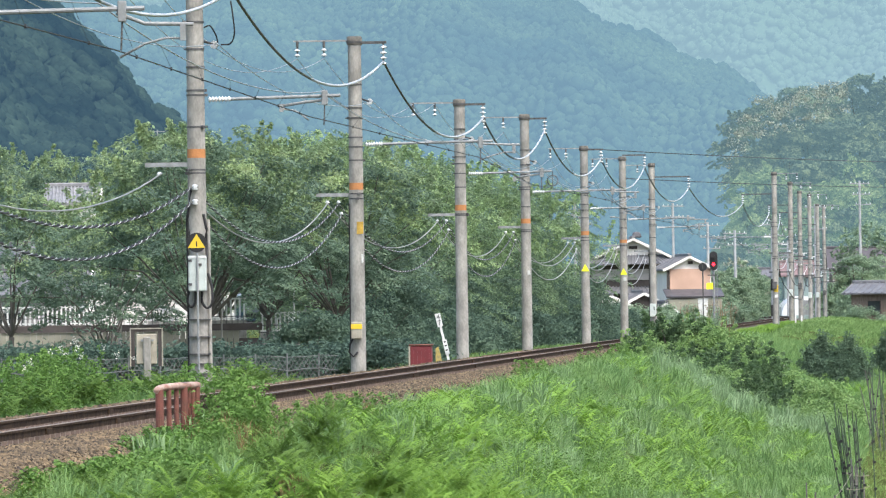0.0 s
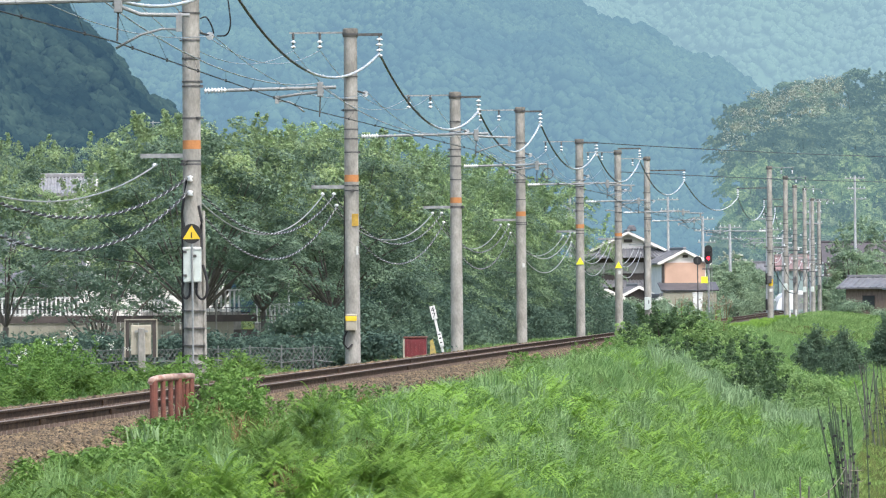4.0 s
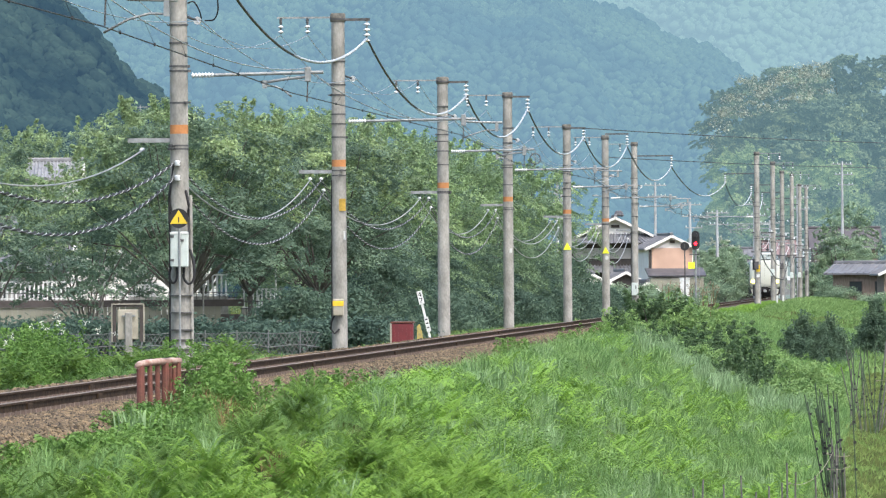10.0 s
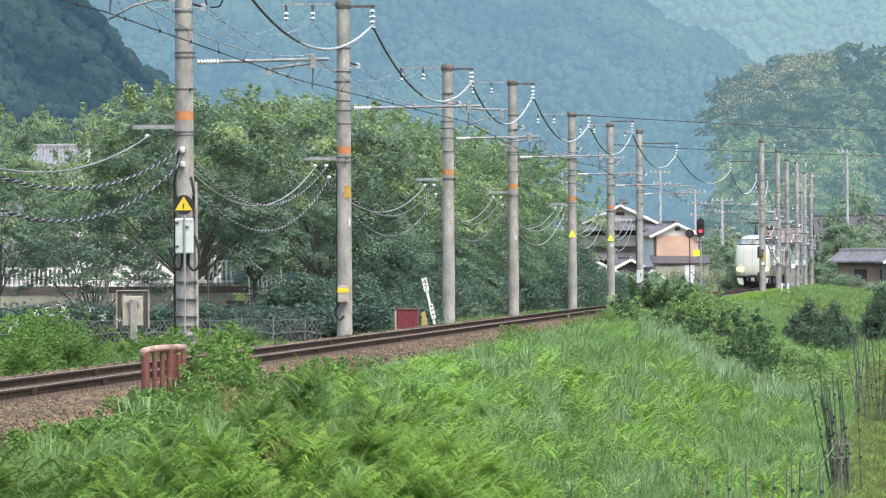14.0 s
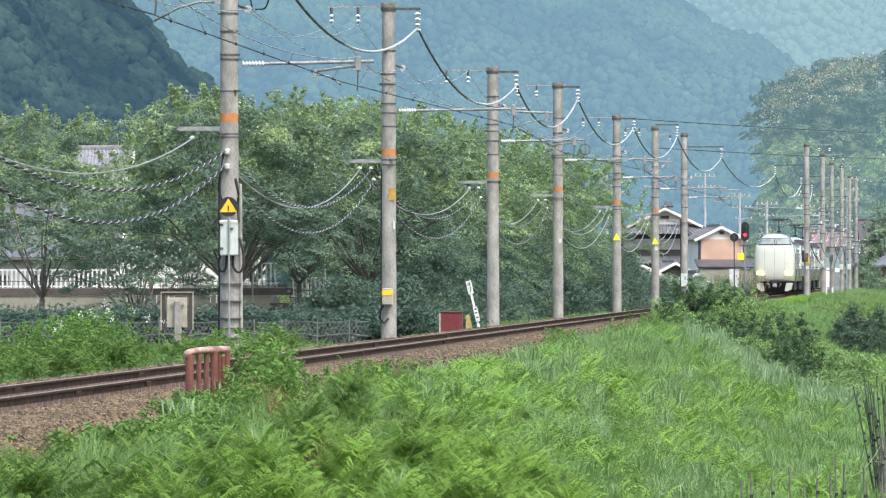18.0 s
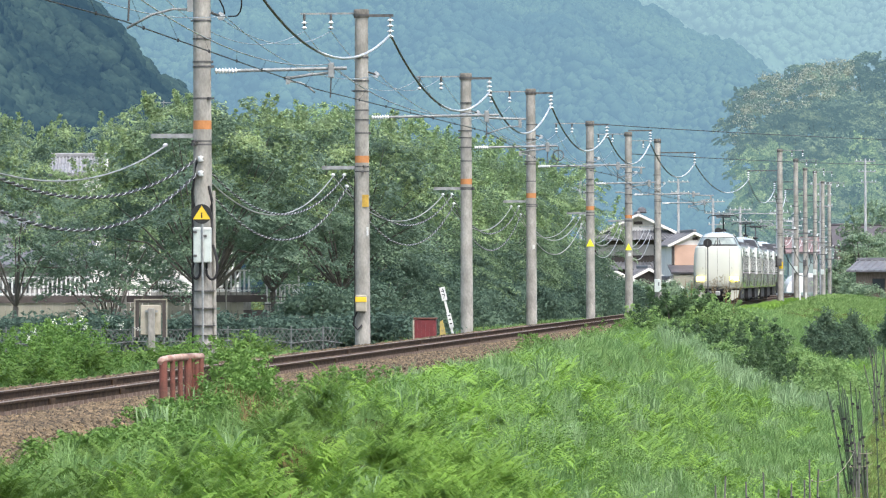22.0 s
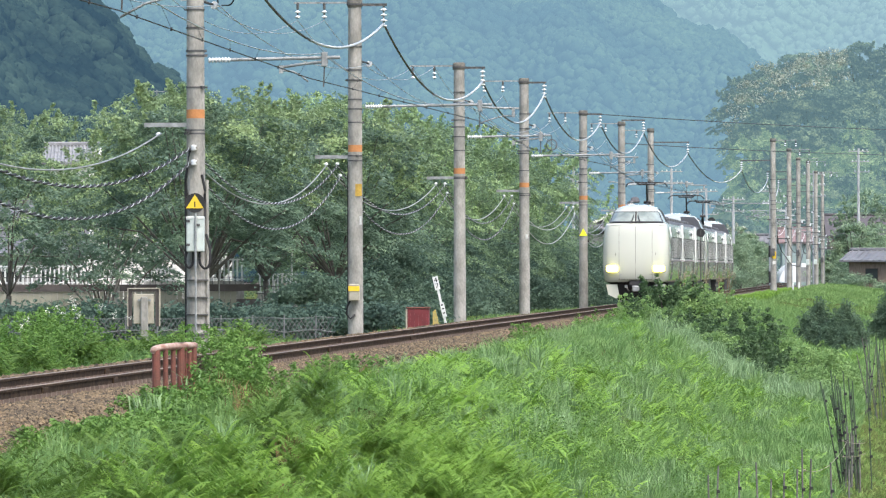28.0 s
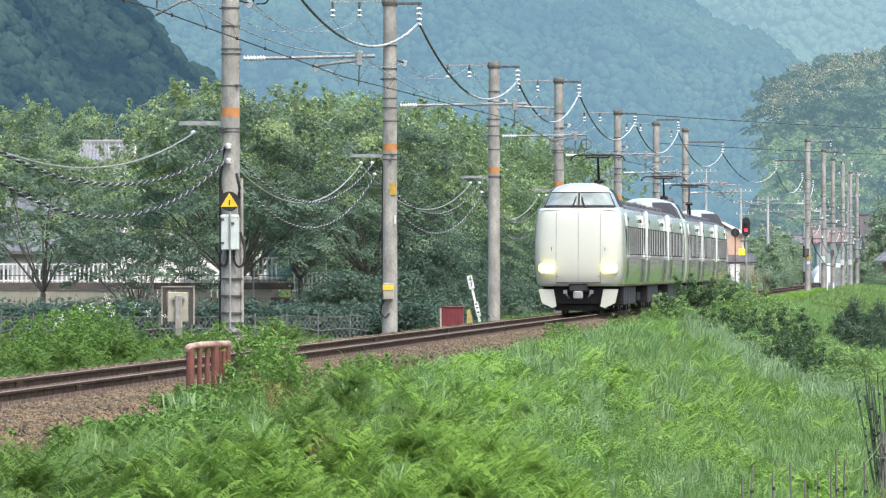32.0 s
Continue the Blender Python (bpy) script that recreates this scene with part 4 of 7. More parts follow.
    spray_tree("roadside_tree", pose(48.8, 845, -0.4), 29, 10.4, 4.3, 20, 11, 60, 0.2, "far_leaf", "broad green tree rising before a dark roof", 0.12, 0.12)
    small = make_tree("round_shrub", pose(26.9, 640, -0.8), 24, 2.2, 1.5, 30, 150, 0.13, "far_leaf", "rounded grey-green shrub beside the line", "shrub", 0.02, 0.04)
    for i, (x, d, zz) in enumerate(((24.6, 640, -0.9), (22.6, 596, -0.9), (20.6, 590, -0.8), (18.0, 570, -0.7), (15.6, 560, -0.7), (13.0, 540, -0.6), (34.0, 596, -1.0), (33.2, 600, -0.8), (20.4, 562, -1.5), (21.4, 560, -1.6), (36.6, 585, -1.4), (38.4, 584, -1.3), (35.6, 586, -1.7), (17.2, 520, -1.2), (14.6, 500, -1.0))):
        copy_thing(small, pose(x, d, zz, 0, 0, 60 * i))


line_trees()


def knoll_trees():
    """Broadleaf trees and bamboo that clothe the knoll, row behind row."""
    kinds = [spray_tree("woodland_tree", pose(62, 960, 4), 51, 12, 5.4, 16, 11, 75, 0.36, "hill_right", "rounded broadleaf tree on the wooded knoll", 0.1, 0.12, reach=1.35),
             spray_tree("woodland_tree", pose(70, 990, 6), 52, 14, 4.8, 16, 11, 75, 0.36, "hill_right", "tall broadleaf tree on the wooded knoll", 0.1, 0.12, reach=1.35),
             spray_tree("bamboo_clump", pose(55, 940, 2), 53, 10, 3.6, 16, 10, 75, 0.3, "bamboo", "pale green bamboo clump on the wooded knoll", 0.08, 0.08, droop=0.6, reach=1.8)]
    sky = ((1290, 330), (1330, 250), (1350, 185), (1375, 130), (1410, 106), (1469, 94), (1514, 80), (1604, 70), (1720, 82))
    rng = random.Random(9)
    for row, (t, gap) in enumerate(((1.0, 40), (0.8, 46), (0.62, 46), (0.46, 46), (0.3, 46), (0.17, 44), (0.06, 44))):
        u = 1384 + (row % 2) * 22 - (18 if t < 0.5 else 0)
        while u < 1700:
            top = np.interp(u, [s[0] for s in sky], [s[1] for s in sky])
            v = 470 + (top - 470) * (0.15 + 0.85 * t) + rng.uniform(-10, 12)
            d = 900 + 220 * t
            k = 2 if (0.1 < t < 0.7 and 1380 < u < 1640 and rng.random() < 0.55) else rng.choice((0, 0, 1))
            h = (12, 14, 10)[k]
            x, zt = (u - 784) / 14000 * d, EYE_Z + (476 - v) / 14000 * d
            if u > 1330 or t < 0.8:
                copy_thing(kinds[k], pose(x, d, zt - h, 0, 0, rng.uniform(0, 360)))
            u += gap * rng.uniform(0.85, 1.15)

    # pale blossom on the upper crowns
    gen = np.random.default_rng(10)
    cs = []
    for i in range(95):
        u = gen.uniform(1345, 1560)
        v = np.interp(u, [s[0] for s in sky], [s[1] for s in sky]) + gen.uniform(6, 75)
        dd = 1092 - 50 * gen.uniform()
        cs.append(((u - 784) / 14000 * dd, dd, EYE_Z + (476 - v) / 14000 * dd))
    v, f = leaves(gen, np.array(cs), gen.uniform(0.5, 1.5, len(cs)), 40, 0.27, 0.5, 0.6, 0.6, 0.5)
    tagged(from_arrays("treetop_blossom", v, f, "blossom"), "pale blossom on treetops of the knoll", "blossom", kind="stuff")


knoll_trees()


# ---- the grassy bank ----
def blades(rng, pts, height, width, lean, wind=(0.35, -0.1)):
    """Bent grass blades as slim quads."""
    n = len(pts)
    a = rng.uniform(0, 2 * np.pi, n)
    side = np.stack([np.cos(a), np.sin(a), np.zeros(n)], 1)
    tilt = np.stack([rng.normal(size=n) * lean + wind[0] * lean, rng.normal(size=n) * lean + wind[1] * lean, np.ones(n)], 1)
    h = height[:, None] * rng.uniform(0.6, 1.25, n)[:, None]
    w = width * rng.uniform(0.7, 1.4, n)[:, None]
    mid = pts + tilt * h * np.array([0.4, 0.4, 0.55])
    tip = pts + tilt * h * np.array([1.1, 1.1, 0.95])
    v = np.stack([pts, mid + side * w, tip, mid - side * w], 1).reshape(-1, 3)
    return v, np.arange(n * 4).reshape(-1, 4)


def scatter(rng, n, d0, d1, s0, s1, power=1.5):
    """Places on the bank, denser towards the camera."""
    u = rng.uniform(0, 1, n)
    k = 1 - power
    d = (d0 ** k + u * (d1 ** k - d0 ** k)) ** (1 / k)
    s = rng.uniform(s0, s1, n)
    x = -11.74 + SLOPE * d + s * CA
    y = d - s * SA
    return np.stack([x, y, land(x, y) - 0.03], 1), d, s


def patch(p, f, seed=0.0):
    return np.sin(p[:, 0] * f + seed) * np.sin(p[:, 1] * f * 0.11 + 1.7 * seed + 1.4 * np.sin(p[:, 0] * f * 0.5)) + 0.5 * np.sin(p[:, 0] * f * 2.3 + p[:, 1] * f * 0.17)


def frond_clumps(rng, centres, height, per=27, pairs=9):
    """Shuttlecocks of arching fronds that spread from a crown."""
    n = len(centres) * per
    p = np.repeat(centres, per, 0)
    h = np.repeat(height, per)[:, None] * rng.uniform(0.75, 1.2, n)[:, None]
    a = rng.uniform(0, 2 * np.pi, n)
    fwd = np.stack([np.cos(a), np.sin(a), np.zeros(n)], 1)
    side = np.stack([-np.sin(a), np.cos(a), np.zeros(n)], 1)
    rise = rng.uniform(0.35, 1.35, n)[:, None]
    out = []
    roll = rng.normal(size=n)[:, None] * 0.35
    for k in range(pairs):
        t = (k + 0.8) / pairs
        q = p + np.array([0, 0, 1.0]) * h * rise * (1.5 * t - 0.72 * t * t) + fwd * h * t * (1.2 - 0.42 * rise)
        w = h * 0.27 * (1.05 - 0.85 * t) * rng.uniform(0.55, 1.2, n)[:, None]
        b = h * 0.55 / pairs
        for sgn in (-1, 1):
            tip = q + side * sgn * w + fwd * w * rng.uniform(0.25, 0.9, n)[:, None] + np.array([0, 0, 1.0]) * w * (sgn * roll - 0.25 + rng.normal(size=n)[:, None] * 0.18)
            out.append(np.stack([q - fwd * b, q + fwd * b, tip], 1))
    v = np.stack(out, 1).reshape(-1, 3)
    return v, np.arange(len(v)).reshape(-1, 3)


def tussocks(rng, centres, length, width, per=70):
    """Tufts of long blades that arch outwards, two pieces to a blade."""
    n = len(centres) * per
    p = np.repeat(centres, per, 0) + rng.normal(size=(n, 3)) * np.array([0.09, 0.14, 0.0])
    L = np.repeat(length, per)[:, None] * rng.uniform(0.55, 1.2, n)[:, None]
    w = np.repeat(width, per)[:, None] * rng.uniform(0.7, 1.3, n)[:, None]
    a = rng.uniform(0, 2 * np.pi, n)
    out = np.stack([np.cos(a), np.sin(a), np.zeros(n)], 1) * rng.uniform(0.1, 0.75, n)[:, None] * np.where(rng.uniform(size=n) < 0.4, -1, 1)[:, None]
    side = np.stack([-np.sin(a) * 0.5, np.zeros(n), np.zeros(n)], 1) + np.array([0.8, 0.2, 0])
    up = np.array([0, 0, 1.0])
    mid, tip = p + up * L * 0.6 + out * L * 0.36, p + up * L * (0.82 - 0.3 * np.linalg.norm(out, axis=1)[:, None]) + out * L
    v = np.stack([p - side * w * 0.6, p + side * w * 0.6, mid + side * w, mid - side * w, tip, tip + side * w * 0.1], 1).reshape(-1, 3)
    q = np.array([(0, 1, 2, 3), (3, 2, 5, 4)])
    return v, (q[None] + (np.arange(n) * 6)[:, None, None]).reshape(-1, 4)


def grassland():
    rng = np.random.default_rng(31)

    def fern_zone(p, d):
        s = p[:, 0] + 11.74 - SLOPE * p[:, 1]
        return d < 114 - 3 * np.maximum(s - 6, 0) + 6 * patch(p, 1.5, 1)

    # the bank: short blades with tufts of long ones
    p, d, s = scatter(rng, 300000, 52, 420, 2.0, 10.5, 1.55)
    edge = 2.35 + 0.3 * np.sin(d * 0.35) * np.sin(d * 0.13)
    keep = (s > edge) & (~fern_zone(p, d) | (rng.uniform(size=len(p)) < np.where(d < 102, 0.22, 0.4)))
    p, d, s = p[keep], d[keep], s[keep]
    near = np.where(d < 150, np.clip((s - 2.2) / 1.3, 0.3, 1), 1.0)
    tall = (0.24 + 0.14 * np.clip(patch(p, 3.4, 2), -1, 1) + 0.14 * step(140, 230, d)) * near
    v, f = blades(rng, p, np.maximum(tall, 0.1), 0.0052 * (0.6 + d[:, None] / 150), 0.42, (0.15, 0.0))
    tagged(from_arrays("grass", v, f, "grass"), "dense bright green grass on the bank", "grass", kind="stuff")
    p, d, s = scatter(rng, 3200, 66, 300, 2.5, 10.2, 1.35)
    pale = patch(p, 2.2, 5) + rng.normal(size=len(p)) * 0.35 - 0.25 * (s - 4.5) / 3 > 0.1
    keep = ~fern_zone(p, d) | ((rng.uniform(size=len(p)) < 0.1) & ~pale)
    for name, sel, lab in (("tufted_grass", keep & ~pale, "tufts of long bright green grass on the bank"), ("pale_grass", keep & pale, "arching tufts of long pale silvery grass on the bank")):
        n = sel.sum()
        big = np.clip((s[sel] - 1.9) / 1.2, 0.35, 1) * rng.uniform(0.3, 0.62, n) * (0.95 + 0.4 * np.clip(patch(p[sel], 4.2, 9), -1, 1))
        v, f = tussocks(rng, p[sel], big, 0.0030 * (0.6 + d[sel] / 130), 72)
        tagged(from_arrays(name, v, f, "grass" if name == "tufted_grass" else "grass_pale"), lab, "grass", kind="stuff")
    # mounds of fern near the camera
    cs, hs = [], []
    for dd in np.arange(64, 122, 3.0):
        for ss in np.arange(2.75, 9.6, 0.58):
            md, ms = dd + rng.uniform(-1.4, 1.4), ss + rng.uniform(-0.3, 0.3)
            q = on_line(md, ms)
            if rng.uniform() < (0.05 if ms < 5 else 0.16) or not fern_zone(np.array([tuple(q)]), np.array([md]))[0] or (ms < 3.7 and md > 90):
                continue
            R, H = rng.uniform(0.3, 0.6), rng.uniform(0.12, 0.85) * np.clip((ms - (3.3 if md < 98 else 2.6)) / 2.2, 0.05, 1) * np.clip((114 - 3 * max(ms - 6, 0) - md) / 16 + 0.25, 0.2, 1)
            for k in range(15):
                r, t = R * math.sqrt(rng.uniform()), rng.uniform(0, 6.28)
                x, y = q.x + r * math.cos(t), q.y + r * math.sin(t)
                cs.append((x, y, float(land(x, y)) - 0.06 + H * math.sqrt(1 - (r / R) ** 2)))
                hs.append(rng.uniform(0.24, 0.46) * min(1, 0.72 + 0.15 * (ms - 2.9)))
    for md, ms, H, n in ((107.5, 2.85, 0.6, 10), (105, 3.1, 0.5, 10), (126, 2.5, 0.45, 5), (114, 3.3, 0.6, 8), (103.5, 3.2, 0.45, 10), (101.5, 2.9, 0.4, 8), (99, 3.3, 0.3, 6)):
        for k in range(n):
            q = on_line(md + rng.normal() * 0.9, ms + rng.normal() * 0.22)
            for up in (0.1, 0.45, 0.75):
                cs.append((q.x + rng.normal() * 0.08, q.y, float(land(q.x, q.y)) - 0.03 + up * H * rng.uniform(0.6, 1)))
                hs.append(rng.uniform(0.14, 0.26))
    cs, hs = np.array(cs), np.array(hs)
    right = cs[:, 0] + 11.74 - SLOPE * cs[:, 1] + 0.5 * patch(cs, 2.2, 3) > 4.5
    for name, sel, m, lab in (("fern", ~right, "fern", "green feathery ferns on the bank beside the ballast"), ("bright_fern", right, "fern_bright", "bright yellow-green feathery ferns on the slope")):
        v, f = frond_clumps(rng, cs[sel], hs[sel], 9, 17)
        tagged(from_arrays(name, v, f, m), lab, "fern", kind="stuff")
    # leafy weeds among the grass
    p, d, s = scatter(rng, 4200, 118, 330, 2.9, 9.8, 1.4)
    keep = (patch(p, 1.0, 8) + rng.normal(size=len(p)) * 0.3 > 0.25) & ((d > 150) | (s > 3.4))
    p, d = p[keep], d[keep]
    r = rng.uniform(0.12, 0.32, len(p))
    v, f = leaves(rng, p + np.array([0, 0, 1.0]) * (r * 0.9)[:, None], r, 95, 0.044, 0.9, 0.7, 0.6, 0.5)
    tagged(from_arrays("leafy_weed", v, f, "weed"), "leafy green weeds among the grass", "weeds", kind="stuff")
    # arching tufts and withered stems near the red guard frame
    c = np.array([tuple(on_line(d, s, float(land(on_line(d, s).x, d)))) for d, s in ((98.5, 2.25), (97.8, 2.4), (104.8, 2.3), (105.6, 2.35), (101, 3.7), (95, 4.4), (93, 5.2), (112, 3.3), (113, 3.6), (90, 4.0), (86, 6.0))])
    v, f = tussocks(rng, c, rng.uniform(0.5, 0.8, len(c)), np.full(len(c), 0.007), 34)
    tagged(from_arrays("arching_grass", v, f, "grass_pale"), "broad arching tufts of pale grass beside the ballast", "grass", kind="stuff")
    c = np.array([tuple(on_line(d, s, float(land(on_line(d, s).x, d)) + 0.1)) for d, s in ((103.8, 2.75), (103, 3.0), (102.2, 2.6), (104.5, 3.3), (97, 3.6), (91, 4.6), (84, 5.0), (128, 3.0))])
    v, f = tussocks(rng, c, rng.uniform(0.4, 0.6, len(c)), np.full(len(c), 0.0035), 60)
    tagged(from_arrays("withered_grass", v, f, "withered"), "brown withered stems among the ferns", "grass", kind="stuff")
    # tufts along the crest, where the bank meets the ballast
    d, s = rng.uniform(258, 610, 760), rng.uniform(2.15, 3.3, 760)
    x = -11.74 + SLOPE * d + s
    v, f = tussocks(rng, np.stack([x, d, land(x, d)], 1), rng.uniform(0.3, 0.62, 760), 0.009 + 0.00004 * (d - 258), 60)
    tagged(from_arrays("crest_grass", v, f, "drift"), "tufts of green grass along the crest of the bank", "grass", kind="stuff")
    # long pale grass along the foot of the bushes
    t = rng.uniform(0, 1, 260)
    d, s = 236 - 18 * t + rng.normal(size=260) * 2.4, 4.6 + 4.6 * t + rng.normal(size=260) * 0.34
    x = -11.74 + SLOPE * d + s
    v, f = tussocks(rng, np.stack([x, d, land(x, d)], 1), rng.uniform(0.6, 1.05, 260), np.full(260, 0.0062), 60)
    tagged(from_arrays("pale_reed", v, f, "silver_grass"), "long pale grass along the foot of the bushes", "grass", kind="stuff")
    # feathery weeds in drifts over the bank
    p, d, s = scatter(rng, 3600, 100, 300, 3.0, 10.0, 1.3)
    keep = patch(p, 0.75, 11) + rng.normal(size=len(p)) * 0.22 > 0.0
    p, d = p[keep], d[keep]
    v, f = frond_clumps(rng, p + np.array([0, 0, 0.12]), rng.uniform(0.2, 0.42, len(p)), 13, 9)
    tagged(from_arrays("feathery_weed", v, f, "drift"), "drifts of feathery green weeds on the bank", "weeds", kind="stuff")
    # far side of the line
    p, d, s = scatter(rng, 32000, 95, 420, -6.8, -2.3, 1.5)
    keep = s < -3.15 - 0.3 * np.sin(d * 0.21) - 0.7 * step(150, 175, d) * (1 - step(380, 420, d))
    p, d, s = p[keep], d[keep], s[keep]
    v, f = blades(rng, p, (0.30 - 0.12 * step(165, 200, d) + 0.10 * patch(p, 0.5, 3)) * np.clip((-s - 2.9) / 1.6, 0.15, 1), 0.0055 * (0.6 + d[:, None] / 150), 0.5)
    tagged(from_arrays("trackside_grass", v, f, "grass"), "green grass and weeds beyond the rails", "grass", kind="stuff")
    p, d, s = scatter(rng, 900, 100, 205, -6.8, -3.9, 1.2)
    v, f = frond_clumps(rng, p + np.array([0, 0, 1.0]) * (0.16 + 0.2 * patch(p, 2.4, 6))[:, None], 0.32 + 0.12 * np.clip(patch(p, 2.4, 6), -1, 1), 12, 6)
    tagged(from_arrays("trackside_weed", v, f, "fern"), "leafy weeds beyond the rails", "weeds", kind="stuff")
    # far bank and fields
    p, d, s = scatter(rng, 70000, 300, 640, 2.4, 30, 1.2)
    v, f = blades(rng, p, np.full(len(p), 0.28), 0.022, 0.5)
    tagged(from_arrays("field_grass", v, f, "field_grass"), "green grass on the far bank and field", "grass", kind="stuff")
    p, d, s = scatter(rng, 42000, 490, 610, 3.0, 11, 1.2)
    v, f = blades(rng, p, np.full(len(p), 0.28), 0.022, 0.5)
    tagged(from_arrays("mound_grass", v, f, "field_grass"), "thick soft green grass on a low mound", "grass", kind="stuff")
    p, d, s = scatter(rng, 100000, 105, 325, 8.6, 24, 1.4)
    v, f = blades(rng, p, np.full(len(p), 0.15), 0.010, 0.45)
    tagged(from_arrays("verge_grass", v, f, "dry_grass"), "short yellow-green grass at the foot of the bank", "grass", kind="stuff")


grassland()


def bank_bushes():
    lab = "dense leafy green bush growing on the railway bank"
    kinds = [make_tree("bush", along(252, 4.0, -1.25), 41, 2.2, 1.2, 60, 170, 0.10, "bush", lab, "bush", 0.02, 0.04, 0.42, 0.75, shell=0.4, spiky=0.75),
             make_tree("bush", along(256, 3.3, -1.3), 42, 1.7, 1.1, 50, 160, 0.095, "bush_light", "bright leafy bush growing on the railway bank", "bush", 0.02, 0.04, 0.42, 0.75, shell=0.4, spiky=0.75),
             make_tree("bush", along(240, 5.8, -2.0), 44, 1.5, 1.0, 50, 150, 0.09, "bush_light", "low yellow-green bush growing on the railway bank", "bush", 0.02, 0.04, 0.7)]
    # crown tops along the bank: ahead, across, top, kind
    for i, (d, s, top, k) in enumerate(((262, 2.9, 0.55, 1), (258, 3.5, 0.75, 1), (255, 4.4, 1.15, 0), (252, 5.2, 1.05, 0), (250, 3.9, 0.45, 1), (248, 4.8, 0.35, 0), (250, 5.9, 0.35, 1),
                                        (246, 5.5, 0.0, 0), (248, 6.4, 0.0, 1), (244, 6.2, -0.35, 0), (246, 7.1, -0.3, 2), (241, 6.8, -0.7, 0), (244, 7.9, -0.55, 2), (238, 7.4, -0.95, 1),
                                        (240, 8.4, -0.8, 2), (236, 8.0, -1.25, 0), (238, 9.0, -1.0, 1), (233, 8.6, -1.5, 0), (234, 9.4, -1.3, 2), (231, 9.2, -1.7, 0), (243, 8.9, -0.85, 2), (228, 9.7, -1.9, 1), (246, 4.0, -0.05, 0), (243, 4.7, -0.2, 0), (240, 5.4, -0.45, 0), (238, 6.2, -0.8, 1), (257, 5.0, 1.2, 1), (258, 5.8, 0.95, 0), (253, 4.7, 0.9, 1), (252, 6.6, 0.3, 1), (234, 7.2, -1.15, 0), (240, 4.9, -0.55, 0), (237, 5.7, -0.85, 0), (234, 6.6, -1.2, 0), (231, 7.6, -1.55, 0), (229, 8.6, -1.8, 0))):
        k = 0 if 4.5 <= s <= 7.5 and -1.3 < top < 0.4 and i % 4 else 1 + i % 2 if (d >= 246 and s < 4.8) else k if k else 1 + i % 2
        top -= 0.35 * float(step(-0.3, 0.4, top)) if s > 4.3 else 0.12
        copy_thing(kinds[k], along(d, s, top - (2.2, 1.7, 1.5)[k] * 1.06, 77 * i))
    lab = "dark green conical conifer bush in the field"
    # dry weeds that stand above the bushes
    gen = np.random.default_rng(47)
    for i in range(16):
        d, s = gen.uniform(256, 264), gen.uniform(4.0, 6.2)
        h = gen.uniform(0.75, 1.25)
        p = on_line(d, s, 0.35)
        t = thing("dry_weed", pose(p.x, p.y, p.z, 0, gen.uniform(-12, 12), gen.uniform(0, 360)), "tall dry weed with pale seed heads above the bushes", "weed", "dry weeds on the bank")
        part("stem", rod(bmesh.new(), (0, 0, 0), (0.03, 0, h), 0.012, 0.006, 5), "withered", t)
        cs = np.array([(gen.normal() * 0.09, gen.normal() * 0.09, h * k) for k in (0.7, 0.8, 0.88, 0.95, 1.0)])
        v, f = leaves(gen, cs, np.full(5, 0.06), 9, 0.05, 1.0, 0.5, 0.6, 0.2)
        tagged(from_arrays("seed_head", v, f, "seed", t), kind="stuff")
    dark = make_tree("conifer_bush", pose(16.85, 325, -2.55), 43, 2.65, 1.25, 170, 90, 0.075, "conifer", lab, "bush", 0.02, 0.06, 0.42, 0.9, True, spiky=0.55)
    for x, d, z in ((18.05, 327, -2.65), (17.4, 322, -3.05), (16.3, 324, -3.15), (18.2, 322, -3.3), (17.0, 320, -3.55), (17.7, 319, -3.75), (16.5, 321, -3.6)):
        copy_thing(dark, pose(x, d, z, 0, 0, 80 * x))
    tall = make_tree("conifer_bush", pose(21.1, 345, -1.9), 46, 2.6, 1.3, 170, 90, 0.08, "conifer", "spreading dark green conifer bush in the field", "bush", 0.02, 0.06, 0.5, 0.9, True, spiky=0.55)
    for x, d, z in ((22.3, 347, -2.0), (20.8, 346, -2.7), (23.1, 349, -2.2)):
        copy_thing(tall, pose(x, d, z, 0, 0, 80 * x))


bank_bushes()


# ---- fittings on single poles ----
def flat(bm, pts, depth, y0=0.0):
    """A plate: a polygon in x and z, depth thick towards -y."""
    a = [bm.verts.new((x, y0, z)) for x, z in pts]
    b = [bm.verts.new((x, y0 - depth, z)) for x, z in pts]
    n = len(pts)
    bm.faces.new(a)
    bm.faces.new(b[::-1])
    for i in range(n):
        bm.faces.new((a[i], b[i], b[(i + 1) % n], a[(i + 1) % n]))
    return bm


def disc(r, x=0.0, z=0.0, n=24):
    return [(x + r * math.cos(2 * math.pi * i / n), z + r * math.sin(2 * math.pi * i / n)) for i in range(n)]


def smooth_line(pts, n=6):
    """A rounded line through a few points."""
    p = [Vector(q) for q in pts]
    p = [p[0] * 2 - p[1]] + p + [p[-1] * 2 - p[-2]]
    out = []
    for i in range(1, len(p) - 2):
        for k in range(n):
            t = k / n
            out.append(0.5 * (2 * p[i] + (p[i + 1] - p[i - 1]) * t + (2 * p[i - 1] - 5 * p[i] + 4 * p[i + 1] - p[i + 2]) * t * t + (3 * p[i] - p[i - 1] - 3 * p[i + 1] + p[i + 2]) * t ** 3))
    return out + [p[-2]]


